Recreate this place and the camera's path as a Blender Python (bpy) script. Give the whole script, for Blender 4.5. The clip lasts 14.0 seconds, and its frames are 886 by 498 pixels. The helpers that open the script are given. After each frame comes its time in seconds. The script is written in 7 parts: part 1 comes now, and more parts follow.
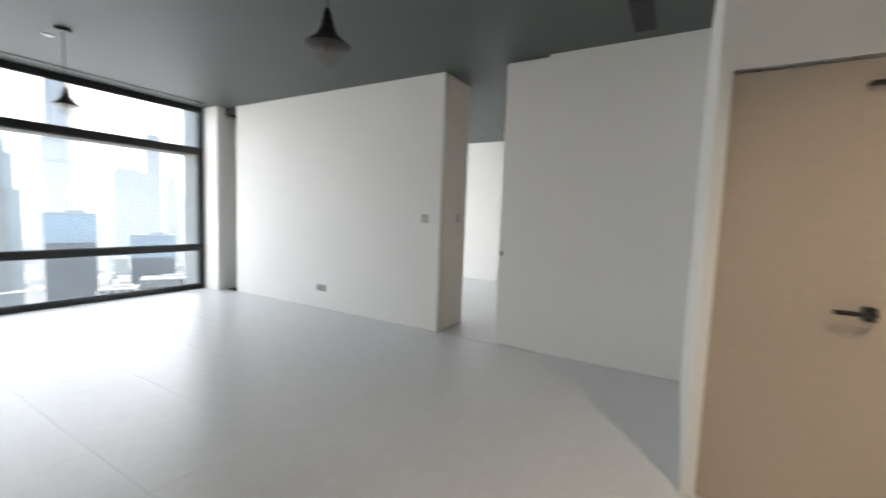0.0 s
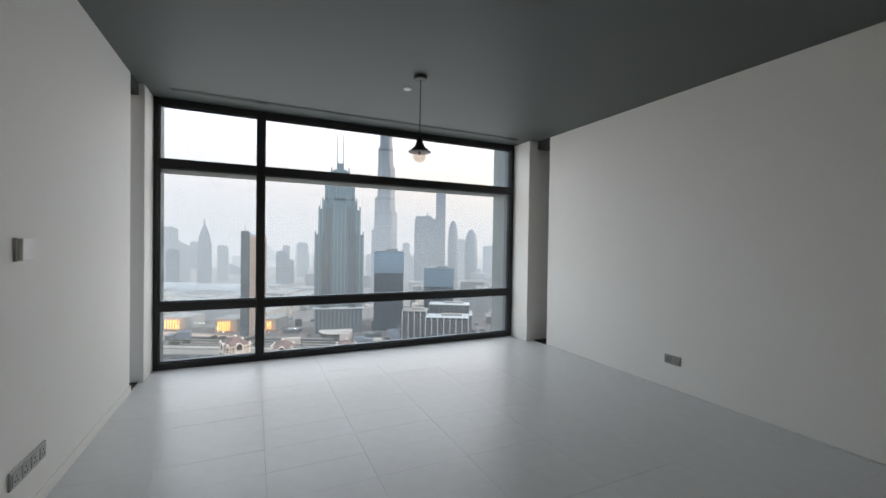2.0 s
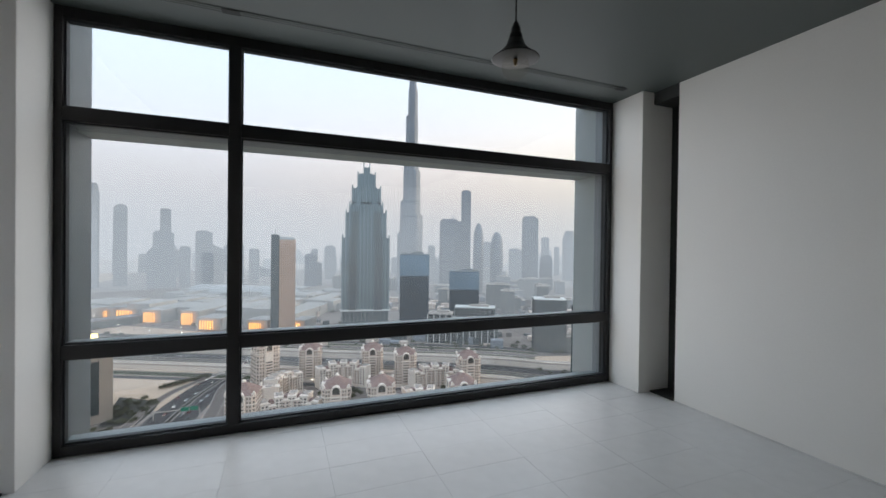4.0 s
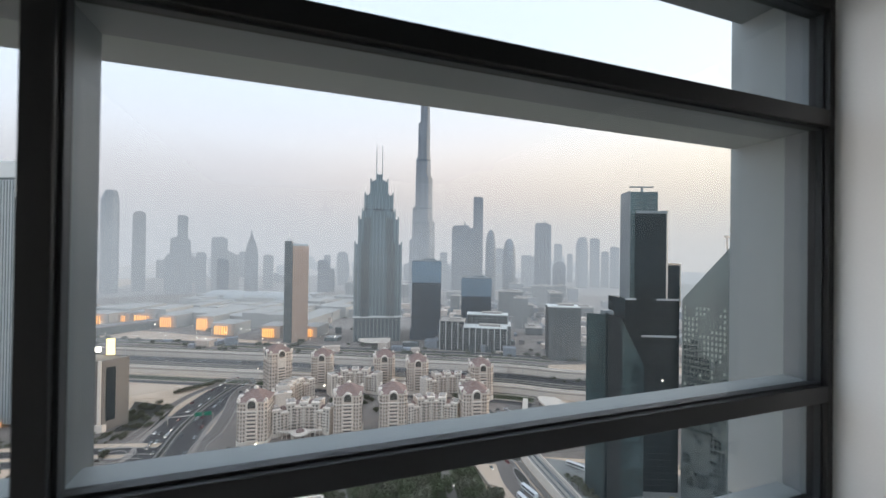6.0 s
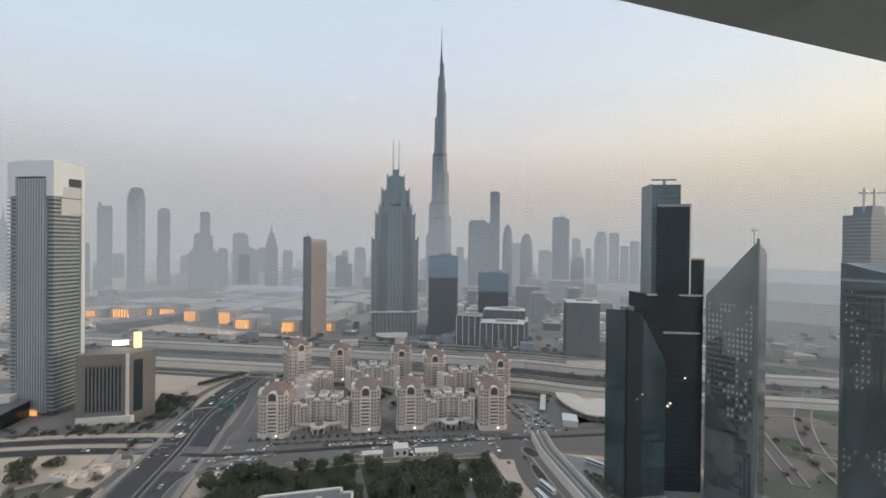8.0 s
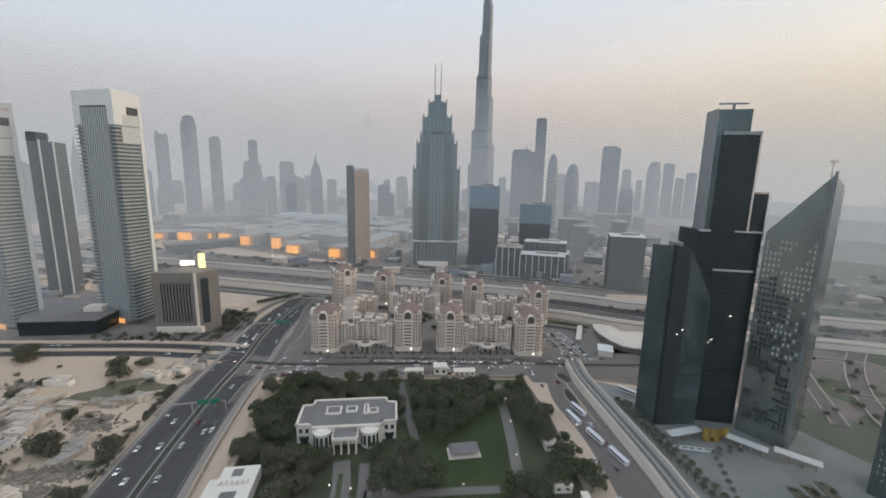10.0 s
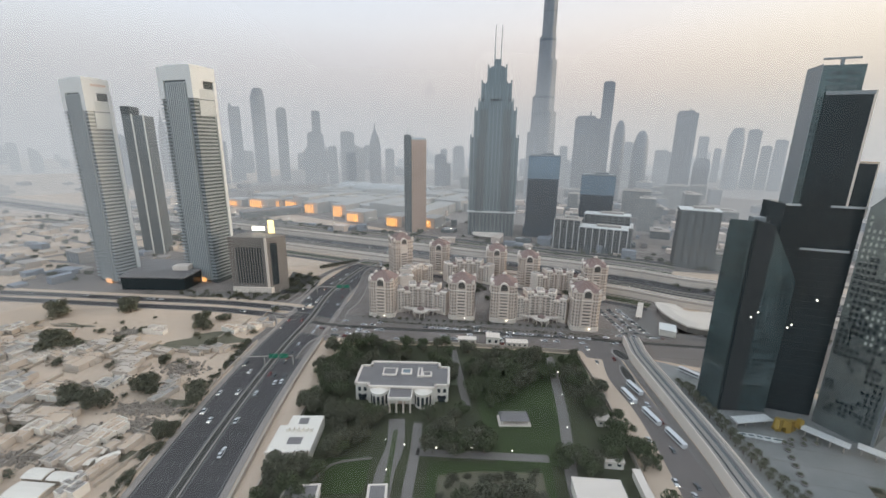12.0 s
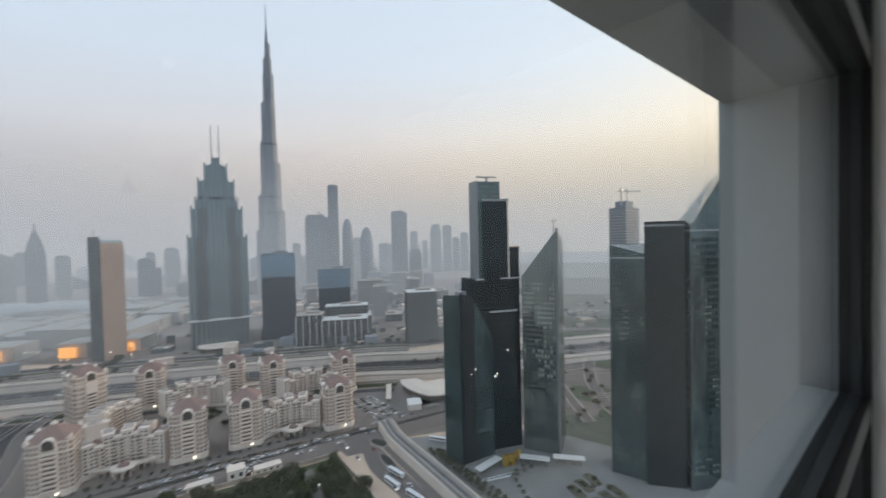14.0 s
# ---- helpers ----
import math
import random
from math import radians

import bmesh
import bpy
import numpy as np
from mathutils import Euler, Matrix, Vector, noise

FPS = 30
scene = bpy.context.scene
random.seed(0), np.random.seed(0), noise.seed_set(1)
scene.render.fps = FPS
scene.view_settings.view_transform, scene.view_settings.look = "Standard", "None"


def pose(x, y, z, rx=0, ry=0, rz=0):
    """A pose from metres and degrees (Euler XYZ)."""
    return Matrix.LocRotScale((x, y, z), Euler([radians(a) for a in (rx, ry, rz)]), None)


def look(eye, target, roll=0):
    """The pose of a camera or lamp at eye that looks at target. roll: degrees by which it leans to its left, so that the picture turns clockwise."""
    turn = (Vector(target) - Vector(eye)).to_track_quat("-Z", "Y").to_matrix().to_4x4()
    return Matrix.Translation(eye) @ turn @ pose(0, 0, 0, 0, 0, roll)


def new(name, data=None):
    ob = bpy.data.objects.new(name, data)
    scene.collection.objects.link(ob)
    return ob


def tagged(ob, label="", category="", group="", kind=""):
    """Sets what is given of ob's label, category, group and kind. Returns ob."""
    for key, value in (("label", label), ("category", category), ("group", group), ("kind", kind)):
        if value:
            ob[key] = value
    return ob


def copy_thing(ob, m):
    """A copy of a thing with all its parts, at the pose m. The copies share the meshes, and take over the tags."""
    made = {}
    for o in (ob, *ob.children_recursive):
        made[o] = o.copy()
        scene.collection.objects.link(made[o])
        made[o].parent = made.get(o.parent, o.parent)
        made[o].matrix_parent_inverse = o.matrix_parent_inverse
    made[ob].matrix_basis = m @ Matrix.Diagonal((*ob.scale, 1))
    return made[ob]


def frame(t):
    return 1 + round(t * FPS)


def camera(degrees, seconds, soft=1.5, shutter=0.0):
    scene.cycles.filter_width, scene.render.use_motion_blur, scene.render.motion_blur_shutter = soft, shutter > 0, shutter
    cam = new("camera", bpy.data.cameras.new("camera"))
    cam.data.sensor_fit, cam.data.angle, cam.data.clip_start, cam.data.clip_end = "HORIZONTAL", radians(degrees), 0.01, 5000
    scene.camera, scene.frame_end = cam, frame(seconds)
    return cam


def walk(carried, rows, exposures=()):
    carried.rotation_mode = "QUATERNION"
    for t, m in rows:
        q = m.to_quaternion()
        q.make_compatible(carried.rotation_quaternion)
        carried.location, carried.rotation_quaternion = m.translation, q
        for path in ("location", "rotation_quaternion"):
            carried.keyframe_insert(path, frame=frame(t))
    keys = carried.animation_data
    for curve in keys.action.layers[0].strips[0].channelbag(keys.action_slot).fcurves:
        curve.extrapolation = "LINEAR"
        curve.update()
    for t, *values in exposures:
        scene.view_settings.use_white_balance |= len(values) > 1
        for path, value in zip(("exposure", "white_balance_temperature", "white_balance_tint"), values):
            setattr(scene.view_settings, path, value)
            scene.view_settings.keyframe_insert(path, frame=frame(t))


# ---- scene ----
cam = camera(94.92, 14.0, soft=1.5, shutter=0.3)
PATH = [
    (0.0, pose(0.844, -6.964, 1.389, 85.25, -2.15, -59.79)),
    (0.5, pose(0.865, -6.577, 1.437, 86.79, -1.73, -40.87)),
    (1.0, pose(0.857, -6.180, 1.434, 88.71, -1.23, -30.37)),
    (1.5, pose(0.906, -5.787, 1.456, 89.25, -0.95, -27.47)),
    (2.0, pose(1.053, -5.384, 1.453, 89.18, -0.85, -24.94)),
    (2.5, pose(1.139, -4.921, 1.421, 89.82, -0.98, -23.56)),
    (3.0, pose(1.264, -4.443, 1.417, 89.46, -1.03, -22.35)),
    (5.5, pose(1.715, -1.959, 1.495, 90.16, -0.53, -20.61)),
    (6.0, pose(1.823, -1.479, 1.486, 90.42, -0.79, -19.71)),
    (6.5, pose(1.984, -0.964, 1.534, 90.19, -0.79, -19.59)),
    (7.0, pose(2.139, -0.604, 1.541, 90.32, -0.84, -18.97)),
    (9.5, pose(2.106, -0.346, 1.491, 83.69, -0.74, -13.60)),
    (10.0, pose(2.097, -0.298, 1.484, 79.84, -1.17, -11.57)),
    (10.5, pose(2.089, -0.250, 1.479, 76.66, -1.41, -9.14)),
    (11.0, pose(2.079, -0.244, 1.477, 74.87, -1.38, -6.48)),
    (11.5, pose(2.069, -0.237, 1.476, 74.54, -1.08, -4.32)),
    (12.0, pose(2.062, -0.229, 1.480, 75.55, -0.83, -3.71)),
    (12.5, pose(2.057, -0.220, 1.486, 78.26, -0.61, -7.34)),
    (13.0, pose(2.053, -0.212, 1.494, 81.36, -0.51, -15.88)),
    (13.5, pose(2.048, -0.207, 1.504, 84.87, 0.24, -26.49)),
    (14.0, pose(2.042, -0.201, 1.516, 88.71, 1.34, -39.62)),
]
EXPOSURES = [(0.0, 3.36, 6700, 12), (0.5, 2.74, 6800, 12), (1.0, 2.42, 6850, 12), (1.5, 2.28, 6780, 11), (3.0, 1.9, 6600, 11), (5.5, 1.74, 6620, 12), (6.5, 1.63, 6720, 12),
             (7.0, 1.42, 6800, 12), (9.5, 1.26, 6900, 14), (11.0, 1.58, 6950, 14), (12.0, 1.6, 6950, 13), (13.5, 1.35, 6750, 13), (14.0, 1.35, 6700, 12)]
walk(cam, PATH, EXPOSURES)

# ---- light: hazy dusk, the sun gone low in the west behind the dust ----
world = bpy.data.worlds.new("dusk")
scene.world = world
world.use_nodes = True
wn, wl = world.node_tree.nodes, world.node_tree.links
sky = wn.new("ShaderNodeTexSky")
sky.sky_type = "NISHITA"
sky.sun_disc = False
sky.sun_elevation, sky.sun_rotation = radians(4), radians(98)
sky.altitude, sky.air_density, sky.dust_density, sky.ozone_density = 0, 1.0, 4.0, 2.0
veil_mix = wn.new("ShaderNodeMix")
veil_mix.data_type = "RGBA"
veil_mix.inputs[0].default_value = 0.45
veil_mix.inputs[7].default_value = (4.3, 4.8, 5.7, 1)
wl.new(sky.outputs[0], veil_mix.inputs[6])
wl.new(veil_mix.outputs[2], wn["Background"].inputs[0])
wn["Background"].inputs[1].default_value = 0.14
sun = new("sun", bpy.data.lights.new("sun", "SUN"))
sun.data.energy, sun.data.angle, sun.data.color = 0.5, radians(14), (1.0, 0.8, 0.62)
sun.matrix_world = look((0, 0, 0), (-math.sin(radians(96)), -math.cos(radians(96)), -0.12))


# the sky's light in the window's opening
window_light = new("window_light", bpy.data.lights.new("window_light", "AREA"))
window_light.data.shape, window_light.data.size, window_light.data.size_y = "RECTANGLE", 4.5, 2.75
window_light.data.energy, window_light.data.color = 8.0, (0.95, 0.97, 1.0)
window_light.matrix_world = look((2.41, -0.04, 1.5), (2.41, -5.0, 1.5))
next_light = new("window_light", bpy.data.lights.new("window_light", "AREA"))
next_light.data.shape, next_light.data.size, next_light.data.size_y = "RECTANGLE", 3.0, 2.75
next_light.data.energy, next_light.data.color = 14.0, (0.95, 0.97, 1.0)
next_light.matrix_world = look((7.2, -0.04, 1.5), (7.2, -5.0, 1.5))
# unseen warm lamp, added to brighten the entry and its door
unseen_entry_light = new("unseen_entry_light", bpy.data.lights.new("unseen_entry_light", "AREA"))
unseen_entry_light.data.shape, unseen_entry_light.data.size = "DISK", 0.17
unseen_entry_light.data.energy, unseen_entry_light.data.color = 1.9, (1.0, 0.80, 0.60)
unseen_entry_light.data.spread = radians(118)
unseen_entry_light.matrix_world = look((1.9, -8.0, 2.985), (1.9, -8.01, 0.0))
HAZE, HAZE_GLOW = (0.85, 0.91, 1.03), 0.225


# ---- materials ----
def mat(name, col, rough=0.6, metal=0.0, var=0.15, scale=1.0, bump=0.0, fine=None, tint=None, coat=0.0, spec=0.5):
    m = bpy.data.materials.new(name)
    m.use_nodes = True
    n, l = m.node_tree.nodes, m.node_tree.links
    p = n["Principled BSDF"]
    p.inputs["Roughness"].default_value = rough
    p.inputs["Metallic"].default_value = metal
    p.inputs["Specular IOR Level"].default_value = spec
    p.inputs["Coat Weight"].default_value = coat
    tc = n.new("ShaderNodeTexCoord")
    big = n.new("ShaderNodeTexNoise")
    big.inputs["Scale"].default_value = scale
    big.inputs["Detail"].default_value = 4
    small = n.new("ShaderNodeTexNoise")
    small.inputs["Scale"].default_value = fine or scale * 14
    small.inputs["Detail"].default_value = 3
    l.new(tc.outputs["Object"], big.inputs["Vector"])
    l.new(tc.outputs["Object"], small.inputs["Vector"])
    add = n.new("ShaderNodeMath")
    add.operation = "MULTIPLY_ADD"
    add.inputs[1].default_value = 0.4
    l.new(small.outputs["Fac"], add.inputs[0])
    half = n.new("ShaderNodeMath")
    half.operation = "MULTIPLY"
    half.inputs[1].default_value = 0.6
    l.new(big.outputs["Fac"], half.inputs[0])
    l.new(half.outputs[0], add.inputs[2])
    ramp = n.new("ShaderNodeValToRGB")
    ramp.color_ramp.elements[0].position, ramp.color_ramp.elements[1].position = 0.3, 0.7
    dark = [c * (1 - var) for c in col]
    light = [min(1, c * (1 + var)) for c in (tint or col)]
    ramp.color_ramp.elements[0].color = (*dark, 1)
    ramp.color_ramp.elements[1].color = (*light, 1)
    l.new(add.outputs[0], ramp.inputs[0])
    l.new(ramp.outputs[0], p.inputs["Base Color"])
    if bump:
        b = n.new("ShaderNodeBump")
        b.inputs["Strength"].default_value = bump
        b.inputs["Distance"].default_value = 0.02
        l.new(small.outputs["Fac"], b.inputs["Height"])
        l.new(b.outputs[0], p.inputs["Normal"])
    return m


def glow(name, col, power):
    m = bpy.data.materials.new(name)
    m.use_nodes = True
    p = m.node_tree.nodes["Principled BSDF"]
    p.inputs["Base Color"].default_value = (*col, 1)
    p.inputs["Emission Color"].default_value = (*col, 1)
    p.inputs["Emission Strength"].default_value = power
    return m


def clear_glass(name, tint, gloss=0.02, base=0.02):
    m = bpy.data.materials.new(name)
    m.use_nodes = True
    n, l = m.node_tree.nodes, m.node_tree.links
    n.remove(n["Principled BSDF"])
    t, g, mix, fr = (n.new("ShaderNode" + k) for k in ("BsdfTransparent", "BsdfGlossy", "MixShader", "LayerWeight"))
    t.inputs[0].default_value = (*tint, 1)
    g.inputs["Roughness"].default_value = gloss
    fr.inputs[0].default_value = 0.5
    power, low = n.new("ShaderNodeMath"), n.new("ShaderNodeMath")
    power.operation, low.operation = "POWER", "MULTIPLY_ADD"
    power.inputs[1].default_value = 4.0
    low.inputs[1].default_value, low.inputs[2].default_value = 0.2, base
    l.new(fr.outputs["Facing"], power.inputs[0])
    l.new(power.outputs[0], low.inputs[0])
    l.new(low.outputs[0], mix.inputs[0])
    l.new(t.outputs[0], mix.inputs[1])
    l.new(g.outputs[0], mix.inputs[2])
    l.new(mix.outputs[0], n["Material Output"].inputs[0])
    return m


M_WALL = mat("wall_paint", (0.82, 0.81, 0.78), 0.7, var=0.03, scale=0.6, bump=0.03, fine=90)
M_CEIL = mat("ceiling_paint", (0.081, 0.096, 0.092), 0.55, var=0.04, scale=0.7, bump=0.02, fine=80)
M_TILE = mat("porcelain_tile", (0.70, 0.71, 0.71), 0.3, var=0.06, scale=1.1, fine=9)
M_GROUT = mat("grout", (0.63, 0.63, 0.62), 0.8, scale=4)
M_BLACK = mat("black_aluminium", (0.012, 0.012, 0.013), 0.42, var=0.2, scale=5)
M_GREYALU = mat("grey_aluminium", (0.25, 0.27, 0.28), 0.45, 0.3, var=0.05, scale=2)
M_DARK = mat("dark_matt", (0.03, 0.033, 0.033), 0.8, var=0.1, scale=3)
M_DOOR = mat("beige_laminate", (0.47, 0.40, 0.32), 0.5, var=0.06, scale=1.5, fine=30)
M_JAMB = mat("pale_beige_panel", (0.66, 0.60, 0.53), 0.6, var=0.05, scale=1.2, fine=40)
M_STEEL = mat("brushed_steel", (0.45, 0.44, 0.42), 0.35, 0.9, var=0.08, scale=6)
M_SWITCH = mat("grey_plastic", (0.36, 0.36, 0.35), 0.4, var=0.05, scale=9)
M_WHITE = mat("white_plastic", (0.8, 0.79, 0.76), 0.4, var=0.03, scale=9)
M_PANE = clear_glass("window_glass", (0.93, 0.96, 0.95), base=0.03)
M_BULB = clear_glass("bulb_glass", (0.96, 0.95, 0.92))

M_SAND = mat("sand", (0.56, 0.425, 0.32), 0.95, var=0.22, scale=0.012, fine=0.2)
M_ASPHALT = mat("asphalt", (0.068, 0.062, 0.061), 0.9, var=0.15, scale=0.05, fine=0.9)
M_ROADPALE = mat("worn_asphalt", (0.178, 0.15, 0.134), 0.9, var=0.2, scale=0.05, fine=0.9)
M_PAVE = mat("paving", (0.31, 0.265, 0.235), 0.85, var=0.12, scale=0.08, fine=1.0)
M_LINE = mat("worn_road_paint", (0.25, 0.24, 0.23), 0.7, var=0.1, scale=1)
M_GRASS = mat("lawn", (0.036, 0.055, 0.015), 0.95, var=0.25, scale=0.06, fine=1.1)
M_SCRUB = mat("soil_and_scrub", (0.14, 0.125, 0.085), 0.95, var=0.35, scale=0.05, fine=0.6)
M_LEAF = mat("foliage", (0.07, 0.086, 0.04), 0.9, var=0.4, scale=0.35, fine=2.5)
M_LEAF2 = mat("dusty_foliage", (0.098, 0.098, 0.063), 0.9, var=0.35, scale=0.35, fine=2.5)
M_BARK = mat("bark", (0.12, 0.09, 0.065), 0.95, var=0.3, scale=2)
M_CREAM = mat("cream_render", (0.67, 0.545, 0.46), 0.85, var=0.08, scale=0.08, fine=1.5)
M_CREAM2 = mat("pale_trim", (0.76, 0.66, 0.575), 0.85, var=0.06, scale=0.1, fine=1.5)
M_TERRA = mat("terracotta_roof", (0.27, 0.185, 0.162), 0.9, var=0.12, scale=0.2, fine=3)
M_ROOFGREY = mat("grey_roof_felt", (0.20, 0.182, 0.176), 0.9, var=0.12, scale=0.1, fine=1)
M_WHITEWALL = mat("white_render", (0.79, 0.72, 0.635), 0.85, var=0.06, scale=0.1, fine=1.2)
M_CONC = mat("concrete", (0.38, 0.34, 0.305), 0.85, var=0.1, scale=0.05, fine=0.8)
M_WINDOW = mat("dark_window_glass", (0.035, 0.045, 0.05), 0.12, var=0.3, scale=0.3, fine=2)
M_GLASSBLUE = mat("blue_green_facade_glass", (0.19, 0.235, 0.255), 0.25, 0.3, var=0.2, scale=0.04, fine=0.6)
M_GLASSDARK = mat("black_facade_glass", (0.02, 0.03, 0.034), 0.2, 0.0, var=0.3, scale=0.05, fine=0.5, spec=0.25)
M_GLASSGREY = mat("grey_facade_glass", (0.13, 0.15, 0.155), 0.2, 0.2, var=0.25, scale=0.04, fine=0.5)
M_CLAD = mat("pale_aluminium_cladding", (0.46, 0.48, 0.48), 0.5, 0.2, var=0.06, scale=0.05, fine=0.7)
M_CLADWHITE = mat("white_cladding", (0.68, 0.68, 0.66), 0.6, var=0.04, scale=0.05, fine=0.7)
M_BROWN = mat("brown_stone_cladding", (0.21, 0.185, 0.165), 0.8, var=0.08, scale=0.06, fine=0.6)
M_COPPER = mat("copper_stone", (0.60, 0.42, 0.33), 0.7, var=0.1, scale=0.05, fine=0.6)
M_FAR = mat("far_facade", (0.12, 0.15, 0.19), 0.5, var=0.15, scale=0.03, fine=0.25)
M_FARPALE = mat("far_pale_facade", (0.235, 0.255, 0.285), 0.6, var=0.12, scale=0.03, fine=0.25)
M_LAMPWARM = glow("warm_shop_light", (1.0, 0.43, 0.11), 0.6)
M_LAMPWHITE = glow("white_lamp", (1.0, 0.92, 0.8), 2.5)
M_CARWHITE = mat("white_car_paint", (0.72, 0.72, 0.72), 0.25, var=0.02, scale=2, coat=0.5)
M_CARGREY = mat("grey_car_paint", (0.16, 0.165, 0.17), 0.25, var=0.05, scale=2, coat=0.5)
M_CARRED = mat("dark_red_car_paint", (0.22, 0.035, 0.03), 0.25, var=0.05, scale=2, coat=0.5)
M_RUBBER = mat("rubber", (0.02, 0.02, 0.02), 0.9, var=0.1, scale=5)
M_GREEN = mat("green_sign_enamel", (0.02, 0.18, 0.11), 0.5, var=0.05, scale=2)
M_YELLOW = mat("yellow_gold_metal", (0.5, 0.33, 0.08), 0.4, 0.5, var=0.2, scale=0.5)


M_SAILGLASS = mat("pale_smoky_facade_glass", (0.17, 0.195, 0.19), 0.15, 0.35, var=0.4, scale=0.03, fine=0.2)
M_SOIL = mat("dark_soil", (0.055, 0.052, 0.045), 0.95, var=0.3, scale=0.2, fine=1.0)
M_DRYLAND = mat("dusty_green_land", (0.115, 0.12, 0.092), 0.95, var=0.35, scale=0.012, fine=0.08)
M_LOT = mat("grey_paved_lots", (0.212, 0.178, 0.156), 0.9, var=0.4, scale=0.02, fine=0.12)
M_RIBS = mat("grey_green_mullions", (0.24, 0.275, 0.285), 0.4, 0.3, var=0.1, scale=0.05)
M_FIN = mat("pale_grey_aluminium", (0.40, 0.43, 0.43), 0.5, 0.1, var=0.05, scale=2)
M_STEELDARK = mat("dark_anodised_aluminium", (0.035, 0.04, 0.043), 0.5, 0.2, var=0.1, scale=4)
M_BRASS = mat("aged_brass", (0.23, 0.15, 0.08), 0.4, 0.8, var=0.2, scale=20)
M_COPPERRING = mat("orange_brown_plastic", (0.36, 0.22, 0.11), 0.5, var=0.1, scale=20)
M_SANDPALE = mat("pale_sand", (0.60, 0.46, 0.35), 0.95, var=0.15, scale=0.05, fine=0.5)
M_WALLSAND = mat("sand_coloured_wall", (0.46, 0.39, 0.32), 0.9, var=0.15, scale=0.1, fine=1.0)
M_SANDHOUSE = mat("sandy_render", (0.57, 0.485, 0.41), 0.9, var=0.15, scale=0.1, fine=0.8)
M_RUBBLE = mat("rubble", (0.27, 0.225, 0.185), 0.95, var=0.35, scale=0.2, fine=1.0)
M_GRASSDRY = mat("dull_grass", (0.10, 0.115, 0.07), 0.95, var=0.3, scale=0.06, fine=0.9)
M_PAVEDARK = mat("grey_paving", (0.19, 0.17, 0.153), 0.9, var=0.12, scale=0.1, fine=1.0)
# wide tone swing puts uneven reflections into the glass colour
M_GLASSGREY2 = mat("smoky_grey_facade_glass", (0.085, 0.12, 0.124), 0.12, 0.35, var=0.5, scale=0.035, fine=0.25)
M_WINPALE = mat("pale_window_panels", (0.33, 0.36, 0.32), 0.3, var=0.25, scale=0.3, fine=1.5)
M_COPPERDARK = mat("dark_bronze_glass", (0.24, 0.16, 0.11), 0.3, var=0.1, scale=0.2, fine=1)
M_MALL = mat("pale_mall_roofing", (0.40, 0.39, 0.37), 0.85, var=0.15, scale=0.02, fine=0.12)
M_LAMPSIGN = glow("yellow_sign_light", (1.0, 0.78, 0.3), 0.8)

M_PLAZA = mat("pale_grey_granite_paving", (0.25, 0.25, 0.24), 0.8, var=0.25, scale=0.09, fine=0.7)
M_PARK = mat("dark_planted_ground", (0.052, 0.057, 0.028), 0.95, var=0.4, scale=0.09, fine=0.9)
M_VIADUCT = mat("pale_pinkish_concrete", (0.47, 0.40, 0.35), 0.85, var=0.1, scale=0.05, fine=0.6)
M_BAND = mat("grey_green_balcony_fronts", (0.19, 0.215, 0.222), 0.5, 0.1, var=0.1, scale=0.05, fine=0.6)
M_WINSOFT = mat("shaded_window_openings", (0.10, 0.09, 0.08), 0.4, var=0.35, scale=0.3, fine=2)
M_TOWERGLASS = mat("grey_panelled_glass", (0.10, 0.125, 0.13), 0.3, 0.2, var=0.45, scale=0.06, fine=0.35)
M_SLAB = mat("grey_balcony_edges", (0.33, 0.355, 0.36), 0.5, 0.1, var=0.1, scale=0.05, fine=0.6)
M_NAVY = mat("dark_blue_curtain_glass", (0.035, 0.055, 0.075), 0.2, 0.0, var=0.3, scale=0.04, fine=0.4)
M_SKYREFLECT = mat("sky_reflection_on_glass", (0.20, 0.29, 0.37), 0.2, 0.3, var=0.2, scale=0.03, fine=0.3)
M_CREAMROOF = mat("cream_roof_membrane", (0.66, 0.58, 0.50), 0.8, var=0.06, scale=0.08, fine=0.8)


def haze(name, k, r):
    """Glowing sheet in place of dusty air: the horizon's own light, thinning out with height."""
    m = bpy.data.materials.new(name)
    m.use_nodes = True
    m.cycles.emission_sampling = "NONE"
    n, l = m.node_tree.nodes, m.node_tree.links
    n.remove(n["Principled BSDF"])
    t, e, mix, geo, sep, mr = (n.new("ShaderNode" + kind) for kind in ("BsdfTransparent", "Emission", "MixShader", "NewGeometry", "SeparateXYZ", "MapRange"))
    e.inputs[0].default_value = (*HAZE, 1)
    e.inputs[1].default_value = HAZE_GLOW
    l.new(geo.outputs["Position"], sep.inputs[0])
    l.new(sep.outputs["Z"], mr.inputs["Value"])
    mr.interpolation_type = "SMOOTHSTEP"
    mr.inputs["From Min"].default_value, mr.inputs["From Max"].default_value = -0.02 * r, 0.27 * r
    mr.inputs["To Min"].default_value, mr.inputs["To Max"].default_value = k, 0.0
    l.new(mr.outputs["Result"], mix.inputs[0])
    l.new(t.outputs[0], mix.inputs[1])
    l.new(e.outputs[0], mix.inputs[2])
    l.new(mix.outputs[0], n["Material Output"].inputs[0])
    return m


